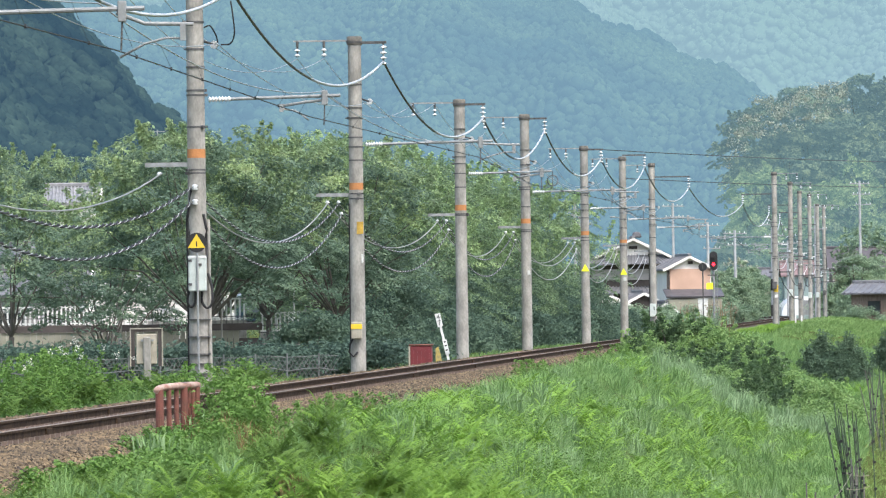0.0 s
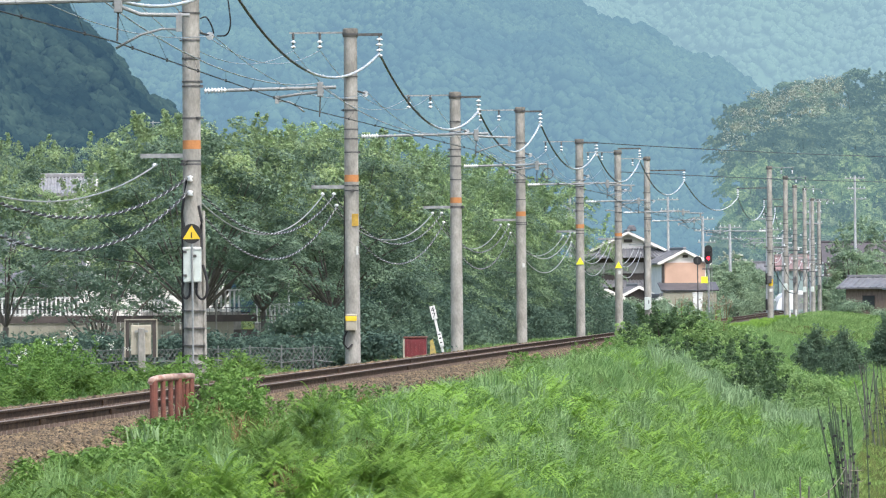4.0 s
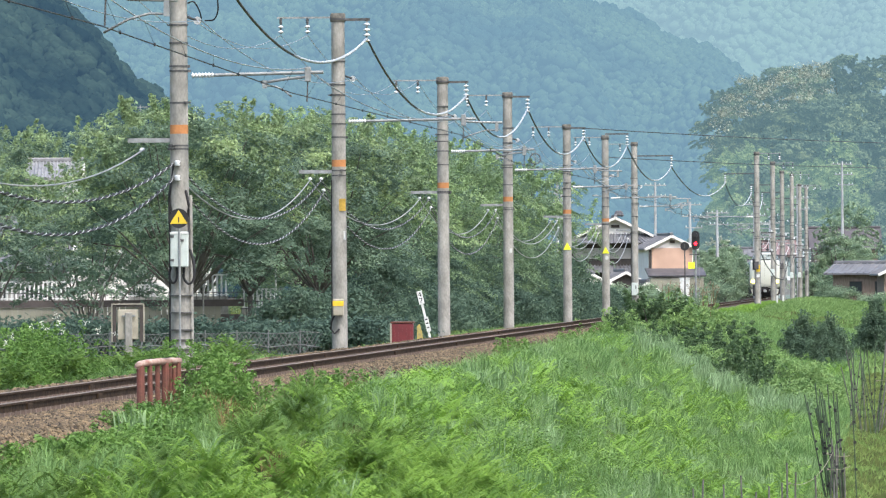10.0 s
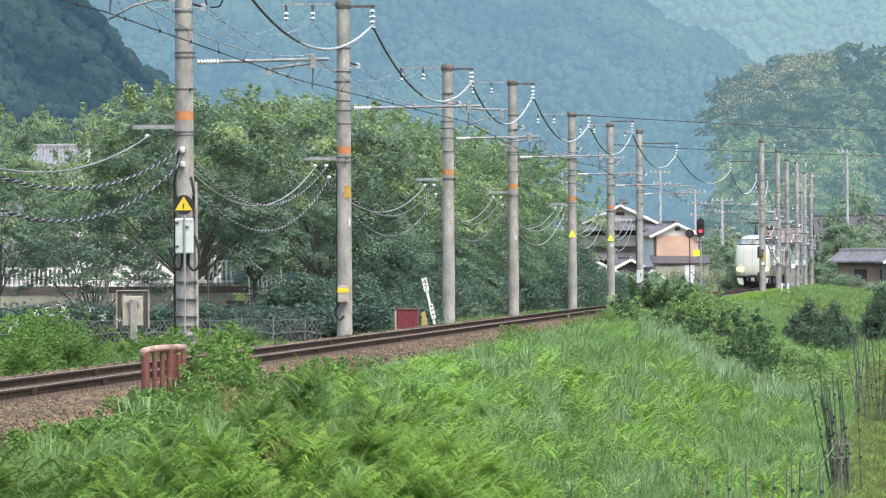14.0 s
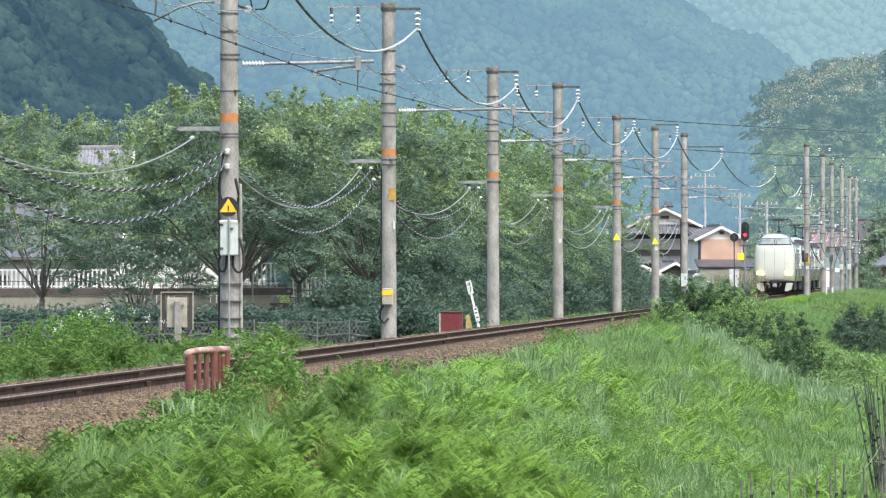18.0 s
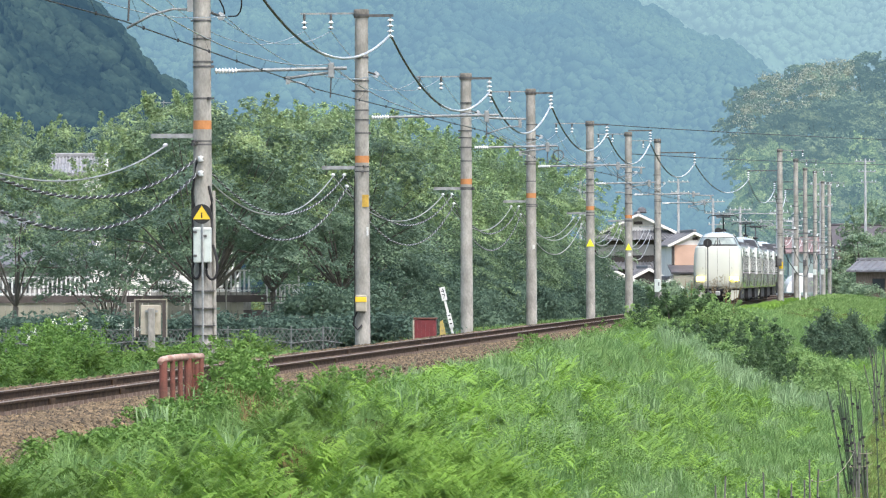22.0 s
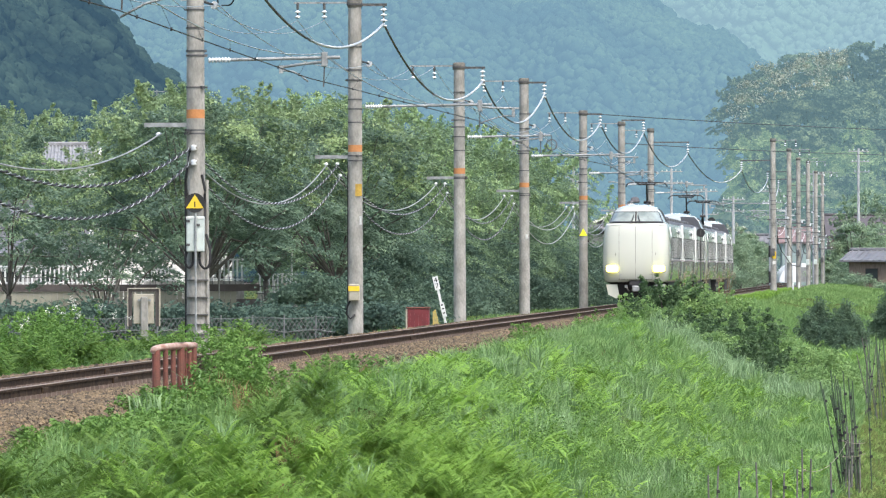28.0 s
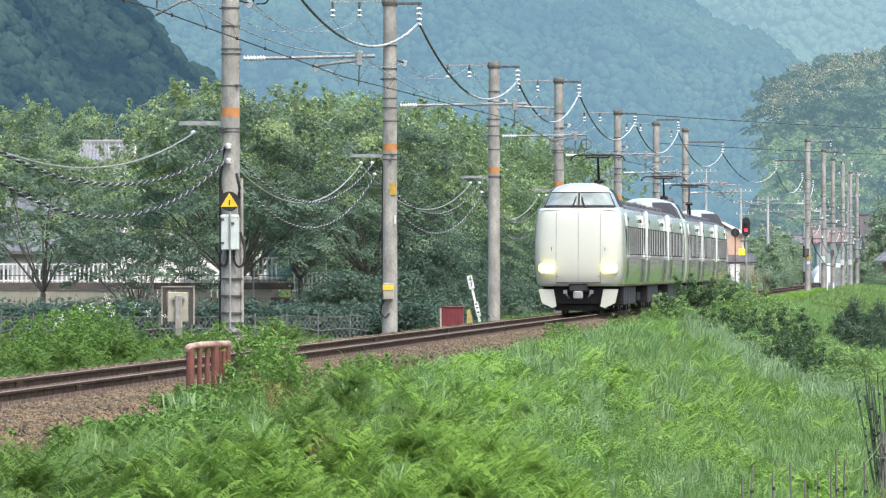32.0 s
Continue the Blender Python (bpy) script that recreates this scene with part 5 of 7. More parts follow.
def pole_fittings():
    first, second, third, fourth, fifth, sixth, seventh, eighth = POLES[2:10]
    # first pole: warning sign, control box, conduits
    t = first
    sign = part("warning_sign", flat(bmesh.new(), disc(0.20, 0, 2.83), 0.02, -0.22), "black_paint", t, "round black plate with a yellow warning triangle")
    part("triangle", flat(bmesh.new(), [(-0.18, 2.72), (0.18, 2.72), (0, 3.0)], 0.006, -0.243), "yellow", sign)
    part("mark", box(bmesh.new(), (0, -0.254, 2.80), (0.025, 0.006, 0.11)), "black_paint", sign)
    cab = part("control_box", box(bmesh.new(), (0.02, -0.31, 2.2), (0.36, 0.2, 0.72), bevel=0.02), "grey_box", t, "pale grey-green control box")
    for x, z in ((-0.12, 2.46), (-0.12, 1.98), (0.08, 2.38)):
        part("catch", box(bmesh.new(), (x, -0.42, z), (0.07, 0.03, 0.05)), "dark_steel", cab)
    part("lid_edge", box(bmesh.new(), (0.02, -0.415, 2.53), (0.37, 0.02, 0.04)), "white_paint", cab)
    part("standing_pipe", rod(bmesh.new(), (0.03, -0.44, -0.5), (0.03, -0.44, 2.62), 0.022), "steel", t)
    for x, z1 in ((-0.2, 3.6), (-0.14, 3.9), (0.19, 3.4)):
        part("conduit", tube(bmesh.new(), [(x, -0.08, 2.5), (x, -0.1, 3.0), (x * 1.02, -0.08, z1 - 0.3), (x * 0.75, -0.16, z1)], 0.028, 6), "black_cable", t)
    for pts in ([(-0.16, -0.25, 1.86), (-0.2, -0.25, 1.65), (-0.13, -0.25, 1.52), (-0.05, -0.25, 1.6), (-0.03, -0.25, 1.86)],
                [(0.1, -0.25, 1.86), (0.1, -0.25, 1.62), (0.2, -0.25, 1.5), (0.3, -0.25, 1.6), (0.3, -0.22, 1.9), (0.22, -0.18, 2.2)]):
        part("cable_loop", tube(bmesh.new(), smooth_line(pts), 0.028, 6), "black_cable", t)
    part("ground_pipe", rod(bmesh.new(), (0.24, -0.02, -0.6), (0.22, 0, 3.3), 0.04), "concrete", t)
    part("cable", rod(bmesh.new(), (-0.215, -0.05, -0.5), (-0.2, -0.05, 2.6), 0.018), "black_cable", t)
    for z in (0.15, 0.35, 0.55, 0.9, 1.25):
        part("strap", turned(bmesh.new(), (0.02, -0.02, z), [(0.235, 0), (0.235, 0.025)], 16), "dark_steel", t)
    for z in (3.95, 3.65):
        bm = turned(bmesh.new(), (-0.02, -0.24, z - 0.06), [(0.03, 0), (0.065, 0.02), (0.04, 0.06), (0.065, 0.1), (0.03, 0.12)], 12)
        part("spool_insulator", bm, "porcelain", t)
    for pts in ([(0.19, -0.05, 7.2), (0.32, -0.05, 7.23), (0.42, 0.1, 7.05), (0.45, 0.2, 6.9)], [(0.5, 0.4, 6.86), (0.7, 0.3, 6.88), (0.8, 0.1, 7.08), (0.78, 0, 7.45), (0.74, 0, 7.74)]):
        part("jumper", tube(bmesh.new(), smooth_line(pts), 0.016, 6), "black_cable", t, "black jumper cable")
    # second pole: yellow plates and a small box with a cable
    t = second
    part("number_plate", box(bmesh.new(), (0.1, -0.2, 3.55), (0.17, 0.012, 0.32)), "faded_plate", t, "faded yellow plate")
    part("name_plate", box(bmesh.new(), (0.15, -0.19, 2.75), (0.05, 0.012, 0.22)), "white_paint", t)
    bx = part("junction_box", box(bmesh.new(), (-0.02, -0.29, 0.87), (0.28, 0.16, 0.44), bevel=0.02), "cream", t, "cream box with a yellow band")
    part("band", box(bmesh.new(), (-0.02, -0.3, 0.97), (0.285, 0.165, 0.13)), "yellow", bx)
    part("cable_loop", tube(bmesh.new(), [(-0.12, -0.28, 0.66), (-0.2, -0.28, 0.5), (-0.22, -0.24, 0.3), (-0.12, -0.24, 0.18), (0, -0.24, 0.3)], 0.028, 6), "black_cable", t)
    part("cable", rod(bmesh.new(), (-0.2, -0.08, 0.5), (-0.19, -0.06, 4.2), 0.015), "black_cable", t)
    # far plates
    part("name_plate", box(bmesh.new(), (0.1, -0.2, 2.7), (0.09, 0.012, 0.16)), "white_paint", fourth)
    for t in (fifth, sixth):
        part("yellow_triangle", flat(bmesh.new(), [(-0.18, 2.94), (0.18, 2.94), (0, 3.28)], 0.01, -0.21), "lemon", t, "bright yellow triangle")
    part("name_plate", box(bmesh.new(), (0.06, -0.21, 2.72), (0.15, 0.012, 0.17)), "white_paint", sixth)
    bx = part("junction_box", box(bmesh.new(), (-0.02, -0.3, 1.1), (0.34, 0.2, 0.72), bevel=0.02), "grey_box", seventh, "pale streaked metal box")
    part("latch", box(bmesh.new(), (0.05, -0.41, 1.2), (0.05, 0.02, 0.2)), "dark_steel", bx)
    part("cable", rod(bmesh.new(), (-0.22, -0.1, -0.4), (-0.2, -0.1, 4.5), 0.022), "black_cable", seventh)
    part("yellow_plate", box(bmesh.new(), (0.05, -0.22, 2.35), (0.25, 0.012, 0.45)), "yellow", eighth)
    part("name_plate", box(bmesh.new(), (0.05, -0.22, 1.85), (0.2, 0.012, 0.2)), "white_paint", eighth)
    for z in (2.6, 0.9):
        part("cable_box", box(bmesh.new(), (-0.25, -0.18, z), (0.13, 0.12, 0.75), bevel=0.02), "black_paint", eighth)
    part("cable", tube(bmesh.new(), [(0.15, -0.2, 3.6), (0.5, 3, 2.6), (1.0, 12, 1.7), (1.3, 30, 1.6), (1.2, 69, 3.2)], 0.03, 5), "black_cable", eighth)

    # ring of spare wire hung under the bracket of the fifth pole
    ring = [(2.98 + 0.17 * math.cos(a), -0.05, 5.47 + 0.17 * math.sin(a)) for a in [2 * math.pi * i / 20 for i in range(21)]]
    coil = part("wire_coil", tube(bmesh.new(), ring, 0.018, 5), "dark_steel", third, "coil of dark wire")
    part("coil_tie", rod(bmesh.new(), (2.98, -0.05, 5.78), (2.98, -0.05, 5.3), 0.012), "dark_steel", coil)

    rng = random.Random(33)
    far = POLES[9:]
    for i, t in enumerate(far):
        for z in (3.4 + rng.uniform(-0.2, 0.2), 4.6 + rng.uniform(-0.3, 0.3)):
            arm = part("low_arm", box(bmesh.new(), (0.35, -0.02, z), (1.5, 0.08, 0.08)), "dark_steel", t)
            for x in (0.95,):
                part("arm_insulator", turned(bmesh.new(), (x, -0.02, z + 0.04), [(0.05, 0), (0.07, 0.08), (0.04, 0.16)], 8), "porcelain", arm)
        part("pole_box", box(bmesh.new(), (-0.05, -0.3, 1.9 + rng.uniform(-0.5, 0.9)), (0.3, 0.22, 0.5), bevel=0.02), rng.choice(("grey_box", "dark_steel")), t)
        part("riser_pipe", rod(bmesh.new(), (0.2, -0.12, -0.4), (0.2, -0.1, 4.8), 0.04, 0.04, 6), "steel", t)
        if i + 1 < len(far):
            for z, x in ((3.5, 0.9), (4.7, -0.25)):
                a, b2 = t.matrix_basis @ Vector((x, 0, z)), far[i + 1].matrix_basis @ Vector((x, 0, z))
                w = thing("low_cable", Matrix.Identity(4), "sagging dark cable between the far poles", "cable", "cables between the far poles")
                part("span", tube(bmesh.new(), sag(a, b2, 0.9, 16), 0.025, 5), "black_cable" if x > 0 else "grey_strand", w)
                part("clamp", box(bmesh.new(), a, (0.08, 0.1, 0.08)), "dark_steel", w)


pole_fittings()


# ---- beside the track ----
def trackside():
    # rust-red tubular frame
    t = thing("cable_guard", along(105.5, 1.95, -0.45, 8), "rust-red steel frame of tubes beside the rail", "guard frame")
    part("corner_post", rod(bmesh.new(), (-0.25, 0, 0), (-0.25, 0, 0.85), 0.055, 0.055, 12), "red_rust", t)
    part("top_tube", tube(bmesh.new(), smooth_line([(-0.29, -0.01, 0.82), (-0.25, 0, 0.87), (0.05, 0.35, 0.90), (0.30, 0.7, 0.90)], 4), 0.048, 8), "faded_red", t, "pale worn top tube")
    for x, y, w in ((-0.12, 0.14, 0.035), (-0.01, 0.3, 0.035), (0.10, 0.42, 0.055), (0.16, 0.5, 0.03), (0.22, 0.58, 0.03), (0.28, 0.66, 0.045)):
        part("bar", rod(bmesh.new(), (x, y, 0), (x, y, 0.88), w, w, 10), "red_rust", t)
    # maroon box with ribs
    t = thing("cable_cabinet", along(243, -3.35, -0.5), "low maroon corrugated steel box beside the track", "cabinet")
    part("body", box(bmesh.new(), (0, 0, 0.38), (0.66, 0.6, 0.76), bevel=0.02), "maroon", t)
    for i in range(5):
        part("rib", box(bmesh.new(), (-0.24 + 0.12 * i, -0.31, 0.36), (0.035, 0.03, 0.6)), "maroon", t)
    part("lid", box(bmesh.new(), (0, 0, 0.79), (0.72, 0.66, 0.05), bevel=0.015), "red_rust", t, "faded red lid")
    part("side_panel", box(bmesh.new(), (-0.35, 0, 0.4), (0.05, 0.62, 0.7)), "cream", t, "pale side panel")
    t = thing("yellow_marker", along(244.5, -2.9, -0.45), "worn yellow steel marker leaning beside a box", "marker")
    part("plate", flat(bmesh.new(), [(-0.1, 0), (0.12, 0), (0.05, 0.45), (-0.02, 0.68), (-0.1, 0.62)], 0.06), "dull_yellow", t)
    # kilometre post that leans
    p = on_line(246, -2.62, -0.5)
    t = thing("distance_post", pose(p.x, p.y, p.z, 0, -13, -TURN), "leaning white distance post with black figures", "distance post")
    part("post", box(bmesh.new(), (0, 0, 0.8), (0.07, 0.06, 1.7)), "white_paint", t)
    plate = part("number_plate", box(bmesh.new(), (0, -0.05, 1.58), (0.17, 0.03, 0.42), bevel=0.005), "white_paint", t)
    for z, ch in ((1.6, "4"), (1.42, "7")):
        cu = bpy.data.curves.new("figure", "FONT")
        cu.body, cu.size, cu.extrude, cu.align_x = ch, 0.22, 0.002, "CENTER"
        cu.materials.append(M["black_paint"])
        o = new("figure", cu)
        o.parent, o.matrix_basis = plate, pose(0, -0.068, z, 90, 0, 0)
    part("low_plate", box(bmesh.new(), (0.02, -0.05, 0.72), (0.13, 0.03, 0.46)), "white_paint", t)
    for z in (0.62, 0.76, 0.88):
        part("figure_bar", box(bmesh.new(), (0.02, -0.067, z), (0.07, 0.005, 0.04)), "black_paint", t)
    part("foot", box(bmesh.new(), (0, 0, 0.08), (0.22, 0.2, 0.3)), "concrete", t)
    # cream cabinet on a concrete post
    t = thing("relay_box", along(183, -6.0, -0.65, 4), "cream relay box with an open frame on a concrete post", "relay box")
    part("post", box(bmesh.new(), (0.02, -0.12, 0.75), (0.17, 0.16, 1.5), bevel=0.02), "concrete", t)
    part("body", box(bmesh.new(), (0, 0.02, 1.22), (0.48, 0.22, 0.7), bevel=0.02), "cream", t)
    for x in (-0.31, 0.31):
        part("frame_side", box(bmesh.new(), (x, 0.0, 1.23), (0.08, 0.16, 0.82)), "timber_dark", t)
    part("frame_top", box(bmesh.new(), (0, 0.0, 1.65), (0.7, 0.18, 0.06)), "timber_dark", t)
    for x in (-0.37, 0.37):
        part("outer_edge", box(bmesh.new(), (x, 0.02, 1.25), (0.025, 0.2, 0.86)), "cream", t)
    part("weather_strip", box(bmesh.new(), (0, 0, 1.695), (0.76, 0.22, 0.025)), "cream", t)
    part("bracket", box(bmesh.new(), (0.02, -0.14, 1.42), (0.3, 0.06, 0.05)), "steel", t)
    # signal with a red light
    t = thing("railway_signal", along(582, -2.8, -0.4), "black railway signal showing red on a post", "signal")
    part("post", rod(bmesh.new(), (0, 0, 0), (0, 0, 5.0), 0.09), "steel", t)
    head = part("signal_head", flat(bmesh.new(), [(0.3 * math.cos(a), 4.95 + (0.4 if a < math.pi else -0.4) + 0.3 * math.sin(a)) for a in [math.pi * i / 8 for i in range(9)] + [math.pi + math.pi * i / 8 for i in range(9)]], 0.12, -0.1), "black_paint", t)
    for z in (4.72, 5.25):
        part("hood", rod(bmesh.new(), (0, -0.22, z + 0.04), (0, -0.5, z + 0.04), 0.15, 0.15, 14) if z > 5 else box(bmesh.new(), (0, -0.33, z + 0.16), (0.3, 0.3, 0.02)), "black_paint", head)
    part("lens", rod(bmesh.new(), (0, -0.22, 4.7), (0, -0.27, 4.7), 0.115, 0.115, 16), "signal_red", head, "lit red lens")
    part("ladder", box(bmesh.new(), (0.25, 0.1, 2.4), (0.05, 0.05, 4.6)), "steel", t)
    part("bracket", box(bmesh.new(), (-0.1, -0.05, 3.9), (0.7, 0.08, 0.08)), "dark_steel", t)
    part("yellow_plate", box(bmesh.new(), (-0.3, -0.2, 3.1), (0.48, 0.02, 0.48)), "lemon", t, "bright yellow square plate")
    part("plate_arm", box(bmesh.new(), (-0.15, -0.1, 3.1), (0.3, 0.15, 0.05)), "dark_steel", t)
    # round black disc on a post, and a white cabinet by it
    t = thing("disc_marker", along(346, 2.62, -0.5), "round black disc marker on a thin post", "marker")
    part("post", rod(bmesh.new(), (0, 0, 0), (0, 0, 3.4), 0.028), "dark_steel", t)
    dk = part("disc", flat(bmesh.new(), disc(0.19, 0, 3.54), 0.03, -0.03), "black_paint", t)
    part("stripe", box(bmesh.new(), (0, -0.066, 3.54), (0.03, 0.008, 0.2)), "dark_steel", dk)
    t = thing("white_cabinet", along(570, -3.3, -0.5), "tall white trackside cabinet with stains", "cabinet")
    part("body", box(bmesh.new(), (0, 0, 1.1), (0.7, 0.6, 2.2), bevel=0.03), "white_paint", t)
    part("cap", box(bmesh.new(), (0, 0, 2.24), (0.76, 0.66, 0.08), bevel=0.02), "white_paint", t)
    part("door_seam", box(bmesh.new(), (0, -0.302, 1.2), (0.02, 0.02, 2.2)), "steel", t)
    for d, s, h in ((410, -3.2, 0.5), (640, -3.0, 0.9), (560, 3.5, 0.9), (562, 3.9, 0.9)):
        t = thing("marker_post", along(d, s, -0.45), "short white marker post in the grass", "marker post")
        part("post", box(bmesh.new(), (0, 0, h / 2), (0.11, 0.1, h), bevel=0.01), "white_paint", t)
        part("cap", box(bmesh.new(), (0, 0, h + 0.02), (0.09, 0.08, 0.05), bevel=0.01), "white_paint", t)


trackside()


# ---- fences and walls behind the line ----
def mesh_fence():
    t = thing("wire_fence", pose(0, 237, 0), "low grey chain-link fence in the weeds behind the line", "fence")
    x = -14.2
    while x < -2.4:
        part("post", rod(bmesh.new(), (x, 0, -0.95), (x + 0.02, 0, 0.12), 0.022, 0.022, 6), "fence_wire", t)
        x += 0.95
    part("rail_wire", tube(bmesh.new(), [(-14.2 + 0.5 * i, -0.02, 0.03 + 0.03 * math.sin(i * 1.7)) for i in range(25)], 0.009, 4), "fence_wire", t)
    part("rail_wire", tube(bmesh.new(), [(-14.2 + 0.5 * i, -0.02, -0.36 + 0.05 * math.sin(i * 2.3)) for i in range(25)], 0.014, 4), "fence_wire", t)
    vs = []
    for sgn in (-1, 1):
        for x in np.arange(-14.2, -2.6, 0.13):
            a, b = Vector((x, 0.01, -0.75 if sgn > 0 else 0.03)), Vector((x + 0.5, 0.01, 0.03 if sgn > 0 else -0.75))
            w = Vector((0.008, 0, 0))
            vs += [a - w, b - w, b + w, a + w]
    v = np.array([tuple(p) for p in vs])
    tagged(from_arrays("wire_mesh", v, np.arange(len(v)).reshape(-1, 4), "fence_wire", t), kind="stuff")


mesh_fence()


def walls_behind():
    y = 292
    t = thing("panel_wall", pose(0, y, 0), "beige ribbed panel wall with a dark coping", "wall")
    part("base", box(bmesh.new(), (-12.5, 0.1, -0.2), (14, 0.2, 1.2)), "brick_dark", t)
    for i in range(58):
        part("panel", box(bmesh.new(), (-19 + 0.22 * i, -0.03, 0.36), (0.2, 0.08, 0.66)), "beige_panel", t)
    part("coping", box(bmesh.new(), (-12.5, 0.02, 0.82), (14, 0.3, 0.25)), "brick_dark", t)
    t = thing("railing", pose(0, y + 0.04, 0.93), "dark thin railing on the wall", "railing")
    for i in range(64):
        part("bar", box(bmesh.new(), (-19 + 0.21 * i, 0, 0.13), (0.02, 0.02, 0.3)), "dark_steel", t)
    part("rail", box(bmesh.new(), (-12.5, 0, 0.28), (14, 0.03, 0.03)), "dark_steel", t)
    for x0, n, yy, z0, h in ((-17.0, 29, 300, 0.95, 0.72), (-9.97, 7, 302, 1.05, 0.5), (-7.75, 9, 303, 1.05, 0.86), (-5.7, 9, 303, 0.55, 0.8)):
        t = thing("white_fence", pose(x0, yy, z0), "white slatted metal fence", "fence", "white fences")
        for i in range(n):
            part("slat", box(bmesh.new(), (0.17 * i, 0, h / 2), (0.07, 0.03, h)), "white_paint", t)
        for z in (0.06, h - 0.04):
            part("rail", box(bmesh.new(), (0.085 * (n - 1), 0.03, z), (0.17 * n, 0.04, 0.06)), "white_paint", t)
        part("footing", box(bmesh.new(), (0.085 * (n - 1), 0, -0.85), (0.17 * n, 0.2, 1.7)), "concrete", t)
    t = thing("railing", pose(0, y + 0.04, 0.5), "dark thin railing above the hedge", "railing")
    for i in range(15):
        part("bar", box(bmesh.new(), (-5.6 + 0.2 * i, 0, -0.4), (0.02, 0.02, 1.6)), "dark_steel", t)
    for z in (0.1, 0.36):
        part("rail", box(bmesh.new(), (-4.2, 0, z), (2.9, 0.03, 0.035)), "dark_steel", t)
    t = thing("white_handrail", pose(-4.6, 301, 0.3), "bent white pipe handrail beside a post", "handrail")
    part("pipe", tube(bmesh.new(), [Vector(q) for q in ((-0.5, 0, 0), (-0.5, 0, 0.75), (-0.3, 0, 1.0), (-0.05, 0, 0.85), (0.7, 0, 0.1))], 0.028, 6), "white_paint", t)
    part("post", rod(bmesh.new(), (0.15, 0, -0.9), (0.15, 0, 1.9), 0.035), "white_paint", t)
    for x in (-10.6, -6.9):
        t = thing("pipe_post", pose(x, 288, -0.8), "pale concrete post by the wall", "post")
        part("post", rod(bmesh.new(), (0, 0, 0), (0, 0, 3.4 if x < -10 else 2.2), 0.075 if x < -10 else 0.03), "concrete", t)
        part("cap", rod(bmesh.new(), (0, 0, 3.4 if x < -10 else 2.2), (0, 0, 3.44 if x < -10 else 2.24), 0.08 if x < -10 else 0.04), "concrete", t)


walls_behind()


# ---- houses ----
def gable_roof(t, w, l, z, rise, over, material, tiles=0, thick=0.12, verge="plaster"):
    """A pitched roof with its ridge along y; tiles: rows of rolls on each slope."""
    hw, hl = w / 2 + over, l / 2 + over
    drop = rise * over / (w / 2)
    for sgn in (-1, 1):
        bm = bmesh.new()
        pts = [(0, -hl, z + rise), (0, hl, z + rise), (sgn * hw, hl, z - drop), (sgn * hw, -hl, z - drop)]
        top = [bm.verts.new((p[0], p[1], p[2] + thick)) for p in pts]
        low = [bm.verts.new(p) for p in pts]
        bm.faces.new(top)
        bm.faces.new(low[::-1])
        for i in range(4):
            bm.faces.new((top[i], low[i], low[(i + 1) % 4], top[(i + 1) % 4]))
        slope = part("roof_slope", bm, material, t)
        for i in range(tiles):
            y = -hl + (i + 0.5) * 2 * hl / tiles
            part("roof_rib", rod(bmesh.new(), (sgn * 0.05, y, z + rise + thick), (sgn * hw, y, z - drop + thick), 0.06, 0.06, 5), material, slope)
        part("verge", box(bmesh.new(), (sgn * hw / 2, -hl - 0.03, z + (rise - drop) / 2 + thick * 0.3), (math.hypot(hw, rise + drop), 0.06, 0.2), Matrix.Rotation(sgn * math.atan2(rise + drop, hw), 4, "Y")), verge, slope)
    part("ridge", box(bmesh.new(), (0, 0, z + rise + thick + 0.08), (0.3, 2 * hl, 0.25), bevel=0.05), material, t)


def gable_wall(t, w, l, z0, z, rise, material, name="wall"):
    bm = bmesh.new()
    f = [(-w / 2, z0), (w / 2, z0), (w / 2, z), (0, z + rise), (-w / 2, z)]
    a = [bm.verts.new((x, -l / 2, zz)) for x, zz in f]
    b = [bm.verts.new((x, l / 2, zz)) for x, zz in f]
    bm.faces.new(a)
    bm.faces.new(b[::-1])
    for i in range(5):
        bm.faces.new((a[i], b[i], b[(i + 1) % 5], a[(i + 1) % 5]))
    return part(name, bm, material, t)


def window(t, x, y, z, w, h):
    f = part("window", box(bmesh.new(), (x, y, z), (w, 0.08, h)), "white_paint", t)
    part("pane", box(bmesh.new(), (x - w / 4, y - 0.045, z), (w / 2 - 0.06, 0.02, h - 0.1)), "glass_pane", f)
    part("pane", box(bmesh.new(), (x + w / 4, y - 0.045, z), (w / 2 - 0.06, 0.02, h - 0.1)), "glass_pane", f)


